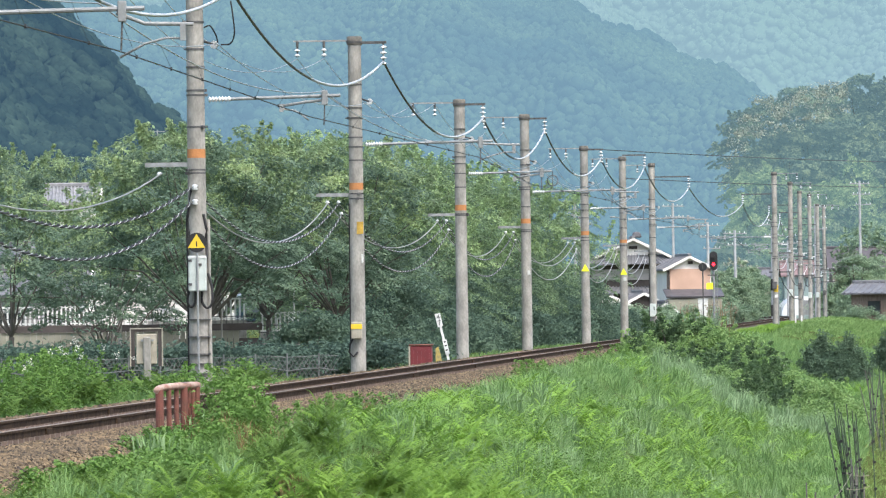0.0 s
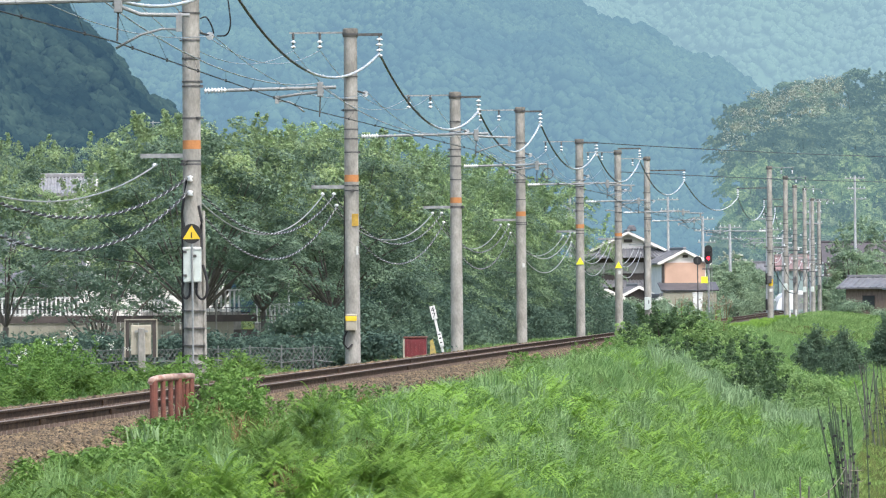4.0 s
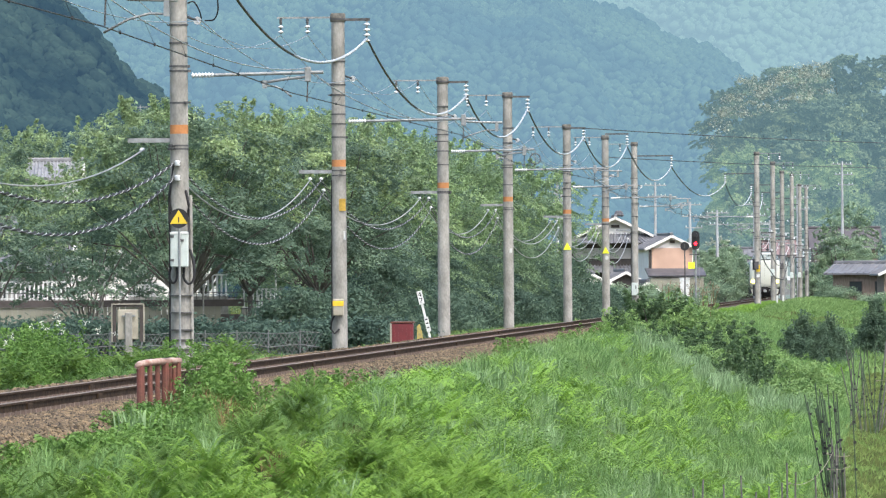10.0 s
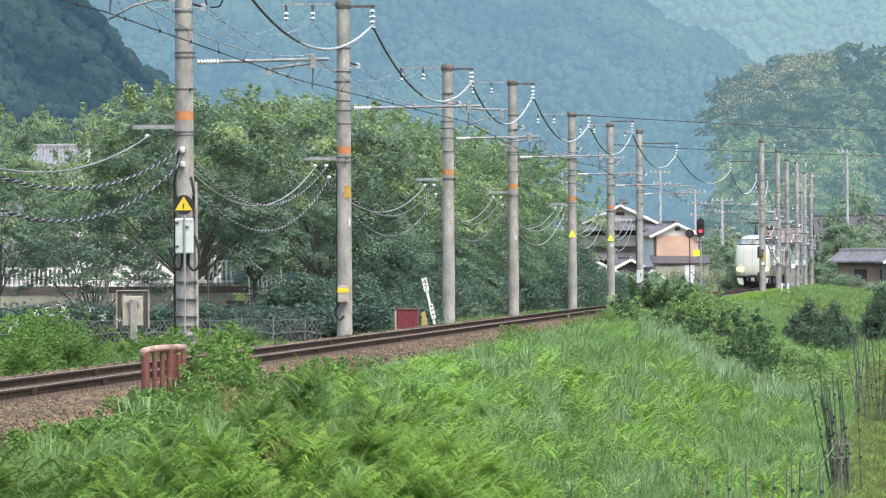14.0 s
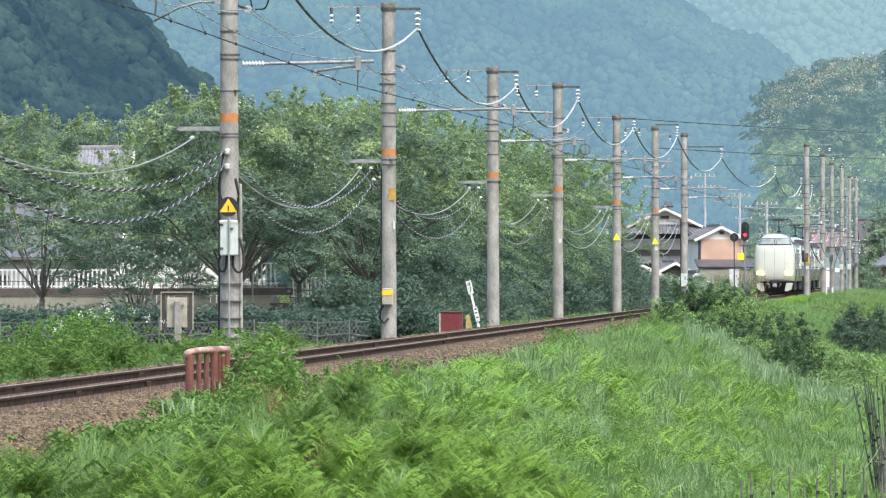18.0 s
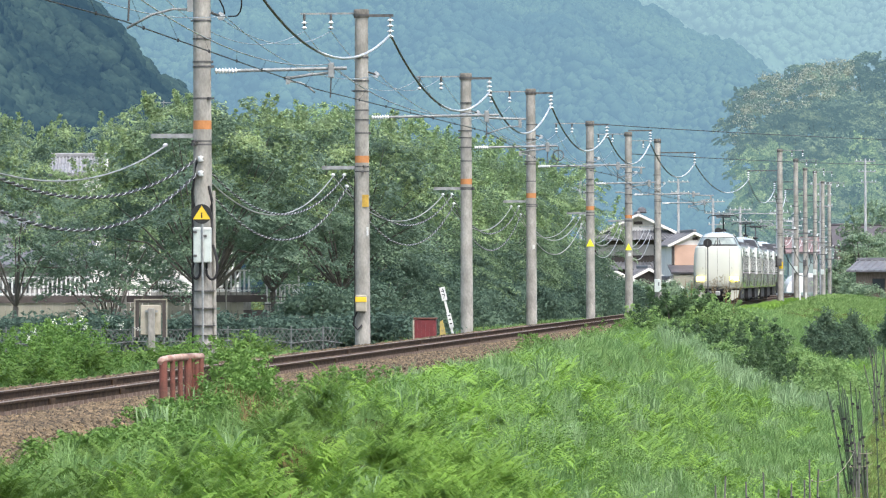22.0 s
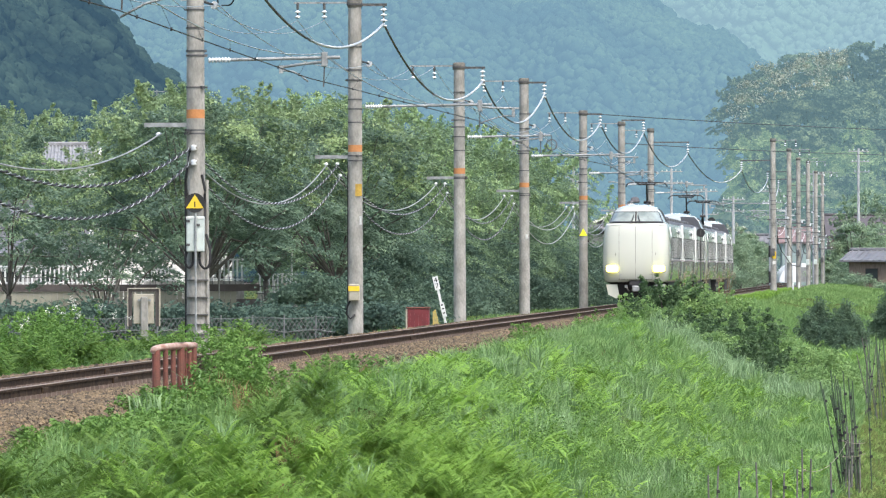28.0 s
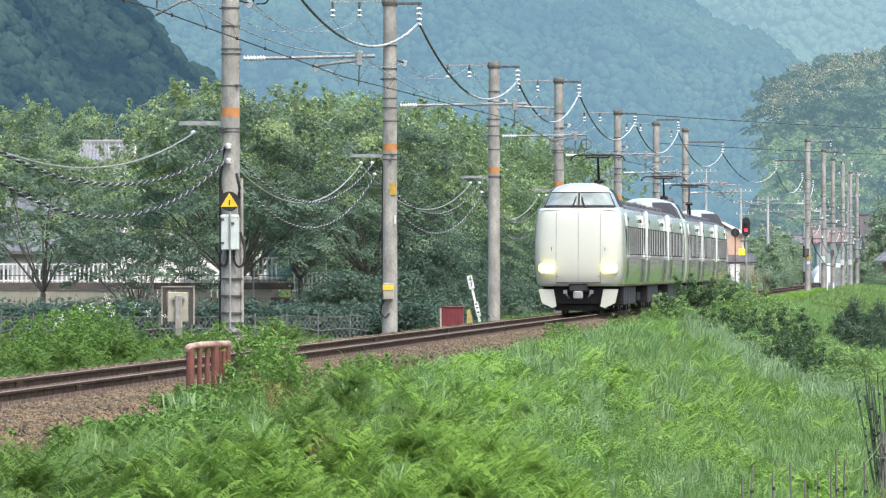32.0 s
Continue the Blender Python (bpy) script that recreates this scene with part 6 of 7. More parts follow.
def houses():
    # large traditional house with a gabled upper roof
    t = thing("farmhouse", pose(18.5, 660, 0), "large traditional house with grey tiled gables and dark walls", "house")
    gable_wall(t, 7.4, 7, -0.6, 4.6, 0.2, "timber_dark")
    part("plaster_band", box(bmesh.new(), (-0.6, -3.56, 3.9), (5.8, 0.1, 0.9)), "grey_plaster", t, "grey-white plaster below the eaves")
    gable_wall(t, 5.2, 6.4, 4.6, 5.6, 1.2, "plaster", "upper_gable")
    gable_roof(t, 5.2, 6.6, 5.55, 1.25, 0.55, "tile_grey", 9)
    part("gable_vent", box(bmesh.new(), (0, -3.3, 6.15), (0.7, 0.08, 0.25)), "timber_dark", t)
    part("ridge_ornament", box(bmesh.new(), (0.3, -3.5, 7.2), (0.9, 0.5, 0.5), bevel=0.1, taper=0.6), "tile_dark", t)
    for k, z in ((0, 4.75), (1, 2.3)):
        bm = bmesh.new()
        hw, hl = 4.4 + 0.4 * k, 4.6
        v = [bm.verts.new(p) for p in ((-hw, -hl, z), (hw, -hl, z), (hw, hl, z), (-hw, hl, z), (-2.8, -3.0, z + 0.85), (2.8, -3.0, z + 0.85), (2.8, 3.0, z + 0.85), (-2.8, 3.0, z + 0.85))]
        for f in ((0, 1, 5, 4), (1, 2, 6, 5), (2, 3, 7, 6), (3, 0, 4, 7), (3, 2, 1, 0), (4, 5, 6, 7)):
            bm.faces.new([v[i] for i in f])
        r = part("skirt_roof", bm, "tile_grey", t)
        for i in range(26):
            x = -hw + (i + 0.5) * 2 * hw / 26
            part("roof_rib", rod(bmesh.new(), (x, -hl, z + 0.03), (x * 2.8 / hw, -3.0, z + 0.88), 0.055, 0.055, 5), "tile_grey", r)
    for x in (-2.2, 0.2, 2.2):
        window(t, x, -3.55, 1.1, 1.5, 1.2)
    # house with a peach gable
    t = thing("peach_house", pose(21.5, 624, 0, 0, 0, 7), "house with a peach rendered gable and grey tiles", "house")
    gable_wall(t, 3.5, 6, -0.5, 4.2, 0.8, "plaster")
    part("peach_wall", box(bmesh.new(), (0.05, -3.06, 3.3), (3.2, 0.12, 1.7)), "peach", t, "peach rendered wall")
    gable_roof(t, 3.5, 6, 4.2, 0.85, 0.38, "tile_grey", 8)
    part("vent", box(bmesh.new(), (0.1, -3.04, 4.65), (0.4, 0.1, 0.22)), "timber_dark", t)
    bm = box(bmesh.new(), (0.2, -3.9, 2.25), (4.6, 2.0, 0.12), Matrix.Rotation(radians(18), 4, "X"))
    r = part("lean_to_roof", bm, "tile_dark", t)
    part("lean_to_wall", box(bmesh.new(), (0.2, -3.9, 0.7), (4.2, 1.6, 2.2)), "beige_panel", t)
    part("dark_window", box(bmesh.new(), (-1.68, -3.05, 3.3), (0.2, 0.1, 1.5)), "timber_dark", t)
    # low sheds in front
    for x, d, w, h, m, roof in ((14.8, 600, 2.6, 1.9, "plaster", "tile_grey"), (17.4, 604, 2.4, 2.1, "timber_dark", "tile_grey"), (18.6, 590, 1.6, 1.3, "plaster", "tile_dark")):
        t = thing("shed", pose(x, d, -0.5, 0, 0, 12), "low shed with a weathered tiled roof", "shed", "sheds by the houses")
        gable_wall(t, w, 3, 0, h, 0.6, m)
        gable_roof(t, w, 3, h, 0.6, 0.3, roof, 6)
    # dark house across the line
    t = thing("brown_house", pose(38.2, 600, -0.1, 0, 0, 70), "single-storey brown timber house with a grey tiled roof", "house")
    gable_wall(t, 4.6, 8.6, -1.2, 2.2, 0.55, "timber_brown")
    gable_roof(t, 4.6, 8.6, 2.2, 0.6, 0.6, "tile_grey", 20)
    for y in (-2, 0.5, 2.5):
        f = part("window", box(bmesh.new(), (-2.33, y, 1.0), (0.08, 1.0, 1.1)), "timber_dark", t)
        part("pane", box(bmesh.new(), (-2.38, y, 1.0), (0.03, 0.9, 1.0)), "glass_pane", f)
    t = thing("brown_house_wing", pose(38.6, 592, -0.1, 0, 0, 4), "low wing of a timber house with a tiled porch", "house")
    gable_wall(t, 4.2, 4, -1.2, 2.2, 1.0, "timber_brown")
    gable_roof(t, 4.2, 4, 2.2, 1.0, 0.5, "tile_grey", 8)
    part("porch_panel", box(bmesh.new(), (-1.3, -2.04, 0.6), (0.5, 0.06, 1.9)), "plaster", t)
    window(t, 0.4, -2.03, 0.9, 1.5, 1.3)
    # far roofs
    t = thing("red_roof_house", pose(42.3, 866, 0, 0, 0, 90), "far house with a red metal roof and teal walls", "house")
    gable_wall(t, 5, 3.0, -0.5, 4.4, 1.2, "teal")
    gable_roof(t, 5, 3.0, 4.4, 1.3, 0.4, "red_roof", 9)
    t = thing("brown_roof_house", pose(49.8, 872, -0.8, 0, 0, 90), "far house with a broad dark brown roof", "house")
    gable_wall(t, 6, 7.0, -0.5, 6.0, 1.8, "timber_brown")
    gable_roof(t, 6, 7.0, 6.0, 2.0, 0.5, "brown_roof", 0, verge="brown_roof")
    t = thing("white_shed", pose(38.4, 870, 0, 0, 0, 90), "far white-walled shed with a pale roof", "shed")
    gable_wall(t, 3, 2.2, -0.5, 4.3, 0.7, "beige_panel")
    gable_roof(t, 3, 2.2, 4.3, 0.7, 0.3, "tile_grey", 6)
    t = thing("greenhouse", pose(41.8, 850, 0), "low greenhouse tunnel of whitish film", "greenhouse")
    bm = bmesh.new()
    ring = [(2.3 * math.cos(a), 2.3 * math.sin(a) * 0.9) for a in [math.pi * i / 14 for i in range(15)]]
    flat(bm, ring, 14, 7)
    part("film", bm, "plastic", t)
    part("door", box(bmesh.new(), (0.5, -7.05, 0.8), (1.0, 0.06, 1.6)), "steel", t)
    # houses behind the trees
    t = thing("tiled_house", pose(-17.85, 420, -0.12, 0, 0, 90), "white two-storey house with a grey tiled roof", "house")
    gable_wall(t, 4, 2.2, -0.5, 7.35, 0.7, "plaster")
    gable_roof(t, 4, 2.2, 7.35, 0.75, 0.4, "tile_pale", 16)
    t = thing("grey_building", pose(-19.0, 350, 0, 0, 0, 90), "long low grey-white building with a grey roof", "building")
    gable_wall(t, 5, 9, -0.5, 2.25, 0.8, "grey_plaster")
    gable_roof(t, 5, 9, 2.25, 0.9, 0.4, "tile_grey", 26)
    for x in (-3.4, -1.4, 0.6, 2.6):
        f = part("window", box(bmesh.new(), (-2.53, x, 1.0), (0.08, 1.3, 1.0)), "steel", t)
        part("pane", box(bmesh.new(), (-2.58, x, 1.0), (0.03, 1.15, 0.85)), "glass_pane", f)
    t = thing("white_building_wing", pose(-14.4, 374, 0, 0, 0, 90), "white rendered wall of a building behind trees", "building")
    gable_wall(t, 5, 12, -0.5, 3.9, 0.6, "plaster")
    gable_roof(t, 5, 12, 3.9, 0.6, 0.3, "tile_grey", 30)
    # television aerial
    t = thing("television_aerial", pose(-13.4, 422, 5.7), "thin television aerial above the trees", "aerial")
    part("mast", rod(bmesh.new(), (0, 0, -6.8), (0, 0, 5.4), 0.03), "steel", t)
    part("boom", rod(bmesh.new(), (-0.9, 0, 5.3), (0.4, 0, 5.3), 0.02), "steel", t)
    for x in (-0.8, -0.5, -0.2, 0.1, 0.3):
        part("element", rod(bmesh.new(), (x, -0.4, 5.32), (x, 0.4, 5.28), 0.012), "steel", t)


houses()


# ---- utility poles and far wires ----
def utility_pole(x, d, h, arms=2, lamp=False):
    t = thing("utility_pole", pose(x, d, -0.8, 0, 0, 20), "haze-pale concrete utility pole with cross-arms among the houses" if not lamp else "pale steel lamp post", "utility pole", "far utility poles")
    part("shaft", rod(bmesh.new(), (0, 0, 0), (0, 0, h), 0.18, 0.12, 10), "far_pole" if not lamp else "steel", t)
    for i in range(arms):
        z = h - 0.3 - 1.1 * i
        part("cross_arm", box(bmesh.new(), (0.2 * i, 0, z), (2.4 - 0.3 * i, 0.1, 0.1)), "steel", t)
        for k in (-1.0, -0.5, 0.5, 1.0):
            part("insulator", turned(bmesh.new(), (k * (1 - 0.1 * i) + 0.2 * i, 0, z + 0.05), [(0.05, 0), (0.06, 0.08), (0.04, 0.16)], 6), "grey_box", t)
    if lamp:
        part("lamp_arm", rod(bmesh.new(), (0, 0, h - 0.1), (-0.9, 0, h), 0.04), "steel", t)
        part("lamp_head", box(bmesh.new(), (-1.0, 0, h), (0.5, 0.2, 0.12), bevel=0.03), "steel", t)
    return t


def far_lines():
    for x, d, h, arms, lamp in ((14.6, 700, 11.6, 3, False), (15.4, 720, 11.0, 2, False), (19.4, 720, 10.2, 0, True), (26.6, 800, 12.4, 2, False), (28.6, 760, 10.0, 3, False), (31.2, 760, 9.2, 2, False), (35.7, 780, 10.2, 2, False), (40.5, 790, 12.0, 3, False), (47.8, 840, 15.0, 3, False), (38.2, 800, 8.5, 2, False)):
        utility_pole(x, d, h, arms, lamp)
    for a, z1 in ((on_line(352, -2.65, 8.4), 12.6), (on_line(399, -2.65, 7.8), 10.8)):
        t = thing("power_line", Matrix.Identity(4), "thin dark power line crossing from a pole to the far hill", "wire")
        part("span", tube(bmesh.new(), sag(a, (62, 640, z1), 0.5, 14), 0.02, 4), "copper_wire", t)
    utility_pole(62.2, 640, 14.2, 2)


far_lines()


# ---- stakes in the field ----
def stakes():
    rng = random.Random(12)

    def stake(x, d, z, h, lx, ly, green, r=0.014):
        t = thing("garden_stake", pose(x, d, z, ly, lx, 0), "thin green-coated garden stake" if green else "weathered wooden garden stake", "stake", "stakes in the field")
        part("rod", rod(bmesh.new(), (0, 0, -0.3), (0, 0, h), r, r * 0.9, 6), "green_stake" if green else "stake", t)
        for k in range(3 if green else 1):
            z0 = rng.uniform(0.3, h - 0.2)
            part("clip", box(bmesh.new(), (0.012, -0.01, z0), (0.05, 0.04, 0.045)), "black_paint", t)

    for i in range(17):
        a = rng.uniform(-1, 1)
        stake(7.93 + a * 0.14 + rng.uniform(-0.05, 0.05), 142 + rng.uniform(-0.4, 0.4), -2.55, rng.uniform(1.7, 2.2), -7 + rng.uniform(-5, 4), rng.uniform(-4, 4), True)
    for i in range(7):
        stake(7.95 + rng.uniform(-0.18, 0.2), 141.6 + rng.uniform(-0.3, 0.3), -2.55, rng.uniform(0.9, 1.3), rng.uniform(-3, 3), rng.uniform(-4, 4), False, 0.017)
    stake(8.36, 143, -2.5, 2.1, -2, 0, True)
    for i in range(16):
        stake(12.6 + rng.uniform(-0.4, 0.42), 212 + rng.uniform(-0.8, 0.8), -2.5, rng.uniform(1.5, 2.3), rng.uniform(-14, 8), rng.uniform(-5, 5), i % 3 > 0, 0.016)
    for i in range(4):
        stake(13.0 + 0.07 * i, 213, -2.5, rng.uniform(1.7, 2.4), 7 + 2 * i, 0, False, 0.03 - 0.004 * i)
    for x, h in ((4.33, 1.12), (4.42, 1.2), (4.80, 1.15), (5.05, 1.27), (5.19, 1.03), (5.36, 1.15), (5.58, 1.21), (5.66, 1.5), (5.71, 1.35), (6.08, 1.3), (6.35, 1.2)):
        stake(x, 114 + rng.uniform(-1, 1), -2.62, h + rng.uniform(-0.04, 0.04), rng.uniform(-2, 2), 0, False, 0.016)
    for a, b, drop in (((5.7, 114, -1.45), (7.85, 141.5, -1.6), 0.2), ((7.75, 141.4, -1.62), (8.15, 141.4, -1.66), 0.03), ((7.75, 141.3, -1.9), (8.15, 141.3, -1.85), 0.03), ((12.9, 211, -1.2), (16, 212, -0.9), 0.05)):
        t = thing("rope", Matrix.Identity(4), "pale rope tied round the garden stakes", "rope")
        part("strand", tube(bmesh.new(), sag(a, b, drop, 10), 0.0045, 5), "rope", t)
        part("knot", box(bmesh.new(), a, (0.035, 0.035, 0.035), bevel=0.01), "rope", t)
    t = thing("crop_net", pose(14.2, 214, -2.5, 0, 0, 10), "blue net hung on garden stakes", "net")
    bm = bmesh.new()
    grid_pts = [[(0.12 * i, 0.05 * math.sin(i * 1.3 + j), 0.4 + 0.15 * j) for i in range(12)] for j in range(8)]
    R = [[bm.verts.new(p) for p in row] for row in grid_pts]
    for a, b in zip(R, R[1:]):
        for i in range(11):
            bm.faces.new((a[i], a[i + 1], b[i + 1], b[i]))
    bmesh.ops.solidify(bm, geom=bm.faces[:], thickness=0.01)
    part("net", bm, "blue_net", t)
    for x in (0, 1.3):
        part("stake", rod(bmesh.new(), (x, 0.03, -0.2), (x, 0.03, 1.7), 0.02, 0.02, 6), "stake", t)


stakes()


# ---- flowers ----
def flowers():
    rng = np.random.default_rng(61)
    for name, lab, m, spots, size in (
            ("white_flowers", "clusters of white flowers in the weeds", "flower_white", [(150, -4.2, 0.6), (153, -4.6, 0.7), (147, -4.3, 0.65), (158, -4.8, 0.7), (160, -5.2, 0.65), (166, -5.0, 0.55), (144, -4.4, 0.55), (262, 7.4, -1.2), (256, 7.9, -1.4), (270, 6.9, -0.9), (275, 6.6, -0.8)], 0.03),
            ("red_flowers", "orange-red blossoms among the bushes", "flower_red", [(247, 8.0, -1.5), (250, 7.6, -1.3), (243, 8.4, -1.8), (252, 8.3, -1.7)], 0.035)):
        cs = np.array([tuple(on_line(d, s, z)) for d, s, z in spots])
        cs = np.repeat(cs, 2, 0) + rng.normal(size=(len(cs) * 2, 3)) * np.array([0.35, 0.8, 0.16])
        v, f = leaves(rng, cs, np.full(len(cs), 0.085), 14, size * 1.3, 1.0, 0.5, 0.6, 0.2)
        tagged(from_arrays(name, v, f, m), lab, "flowers", kind="stuff")
    # tall leafy weeds in front of the fence and by the frame
    pts, hs = [], []
    for d, s, n, h in ((150, -4.6, 70, 1.15), (156, -5.2, 70, 1.2), (163, -5.4, 60, 0.85), (143, -4.8, 70, 1.1), (172, -5.6, 30, 0.5), (179, -5.8, 24, 0.42), (157, -2.5, 22, 0.75), (107.5, 2.55, 34, 1.12), (106, 2.75, 34, 0.85), (104.5, 2.6, 30, 0.55), (102.5, 2.0, 26, 0.36), (100.5, 2.3, 26, 0.32), (102, 2.8, 30, 0.42), (98.5, 2.8, 22, 0.26), (95, 2.75, 26, 0.22), (92, 2.8, 26, 0.22), (89, 2.85, 26, 0.22), (86, 2.9, 26, 0.22), (121, 2.45, 14, 0.45), (131, 2.5, 18, 0.5), (196, 2.4, 22, 0.5), (238, 2.3, 14, 0.5), (250, 2.6, 20, 0.6)):
        for _ in range(n):
            p = on_line(d + rng.normal() * (0.7 if 95 < d < 110 else 1.6), s + rng.normal() * (0.2 if 95 < d < 110 else 0.35), 0)
            pts.append((p.x, p.y, float(land(p.x, p.y))))
            hs.append(h * rng.uniform(0.6, 1.1))
    cs, rs = [], []
    for p, h in zip(pts, hs):
        for k in np.linspace(0.25, 1, 5):
            cs.append((p[0] + rng.normal() * 0.05, p[1] + rng.normal() * 0.05, p[2] + h * k))
            rs.append(0.13 * (1.15 - 0.5 * k))
    v, f = leaves(rng, np.array(cs), np.array(rs), 20, 0.06, 0.7, 0.9, 0.5, 0.3)
    tagged(from_arrays("tall_weed", v, f, "weed"), "tall leafy weeds beside the track", "weeds", kind="stuff")


flowers()


# ---- stones and sleepers of the track ----
def stones():
    rng = np.random.default_rng(71)
    octa = np.array([(1, 0, 0), (0, 1, 0), (-1, 0, 0), (0, -1, 0), (0, 0, 1), (0, 0, -1)], dtype=float)
    tri = np.array([(0, 1, 4), (1, 2, 4), (2, 3, 4), (3, 0, 4), (1, 0, 5), (0, 3, 5)])
    for n, d0, d1, s0, s1, big in ((56000, 66, 150, 0.66, 2.9, 0.035), (13000, 150, 300, 0.66, 2.3, 0.036), (16000, 92, 300, -3.0, -0.66, 0.038), (2500, 90, 260, -0.5, 0.5, 0.035)):
        k = 1 - 1.6
        d = (d0 ** k + rng.uniform(0, 1, n) * (d1 ** k - d0 ** k)) ** (1 / k)
        s = rng.uniform(s0, s1, n)
        top = np.interp(s, [-3.1, -2.95, -2.4, -0.8, 0.8, 1.75, 2.5, 2.7], [-0.72, -0.66, -0.2, -0.19, -0.19, -0.22, -0.64, -0.7])
        x, y = -11.74 + SLOPE * d + s * CA, d - s * SA
        r = big * rng.uniform(0.6, 1.4, n)
        v = octa[None] * rng.uniform(0.6, 1.3, (n, 6, 1)) * r[:, None, None]
        a = rng.uniform(0, 6.28, n)
        ca, sa = np.cos(a)[:, None], np.sin(a)[:, None]
        vx, vy, vz = v[..., 0] * ca - v[..., 1] * sa, v[..., 0] * sa + v[..., 1] * ca, v[..., 2] * 0.75
        tilt = rng.uniform(-0.6, 0.6, n)[:, None]
        vx, vz = vx * np.cos(tilt) - vz * np.sin(tilt), vx * np.sin(tilt) + vz * np.cos(tilt)
        P = np.stack([vx + x[:, None], vy + y[:, None], vz + (top + 0.3 * big)[:, None]], -1).reshape(-1, 3)
        F = (tri[None] + (np.arange(n) * 6)[:, None, None]).reshape(-1, 3)
        ob = from_arrays("ballast_stones", P, F, "stone")
        tagged(ob, "loose brown crushed stones beside the rails", "stones", kind="stuff")


stones()


def sleepers():
    bm = box(bmesh.new(), (0, 0, -0.27), (2.0, 0.2, 0.17))
    for sgn in (-1, 1):
        for k in (-0.1, 0.1):
            box(bm, (sgn * 0.566 + k, 0, -0.15), (0.07, 0.1, 0.08))
    me = bpy.data.meshes.new("sleeper")
    bm.to_mesh(me)
    bm.free()
    me.materials.append(M["sleeper"])
    bed = bpy.data.objects["ballast_bed"]
    for i in range(290):
        o = new("sleeper", me)
        o.matrix_basis, o.parent = along(88 + 0.6 * i, 0), bed
    # joint bars on the rails
    for rail, sgn in zip([o for o in scene.objects if o.name.split(".")[0] == "rail"], (-1, 1)):
        for d in (99, 108, 124, 149, 174, 199, 224, 249):
            part("joint_bar", box(bmesh.new(), (sgn * 0.566 + 0.03, 0, -0.08), (0.03, 0.6, 0.08), bevel=0.006), "rail", rail, at=along(d + 3 * sgn, 0))


sleepers()


# ---- train ----
SPEED, FRONT_AT_END = 21.3, 254.0
CAR = 20.9          # length of a car over its couplings
BODY = 20.4         # length of its body


def grid(bm, rows, smooth=True, close=False):
    """Faces between rows of points of equal length."""
    R = [[bm.verts.new(p) for p in row] for row in rows]
    for a, b in zip(R, R[1:]):
        n = len(a)
        for i in range(n if close else n - 1):
            f = bm.faces.new((a[i], a[(i + 1) % n], b[(i + 1) % n], b[i]))
            f.smooth = smooth
    return R


LEVELS = [(0.90, -0.13, 0.14), (1.0, -0.07, 0.06), (1.35, -0.02, 0.0), (1.8, 0.0, 0.0), (2.4, -0.01, 0.04), (2.95, -0.05, 0.10), (3.28, -0.10, 0.17), (3.42, -0.17, 0.24)]


def hull_outline(dx, dy, cab):
    """Half the plan of the body at one level, from the middle of the nose to the middle of the rear."""
    if cab:
        nose = [(0, 0), (0.5, 0.0), (0.95, 0.03), (1.18, 0.09), (1.32, 0.2), (1.40, 0.38), (1.44, 0.7), (1.45, 1.2)]
    else:
        nose = [(0, 0), (0.7, 0), (1.3, 0), (1.38, 0.02), (1.43, 0.08), (1.45, 0.2), (1.45, 0.6), (1.45, 1.2)]
    half = [(x + (dx if x > 0.2 else 0) * min(1, x), y + dy * (1.0 if y < 0.5 else 0.0 if y > 1 else 0.5)) for x, y in nose]
    half += [(1.45 + dx, 6), (1.45 + dx, 12), (1.45 + dx, BODY - 0.3), (1.40 + dx, BODY - 0.05), (1.2, BODY), (0, BODY)]
    return half


def dome_point(level, turn):
    """The cab's raised roof: level 0..1 from the belt to the top, turn -1..1 round the front."""
    z, hw, ys, yb = [np.interp(level, [0, 0.62, 0.85, 1.0], k) for k in ((3.40, 3.95, 4.14, 4.24), (1.29, 1.02, 0.80, 0.42), (0.22, 0.95, 1.45, 2.2), (8.6, 6.6, 5.8, 4.9))]
    a = turn * math.pi
    c, s = math.cos(a), math.sin(a)
    e = 0.62
    x = hw * math.copysign(abs(s) ** e, s)
    y = (ys + yb) / 2 - (yb - ys) / 2 * math.copysign(abs(c) ** (0.5 if c > 0 else 1.3), c)
    return x, y, z


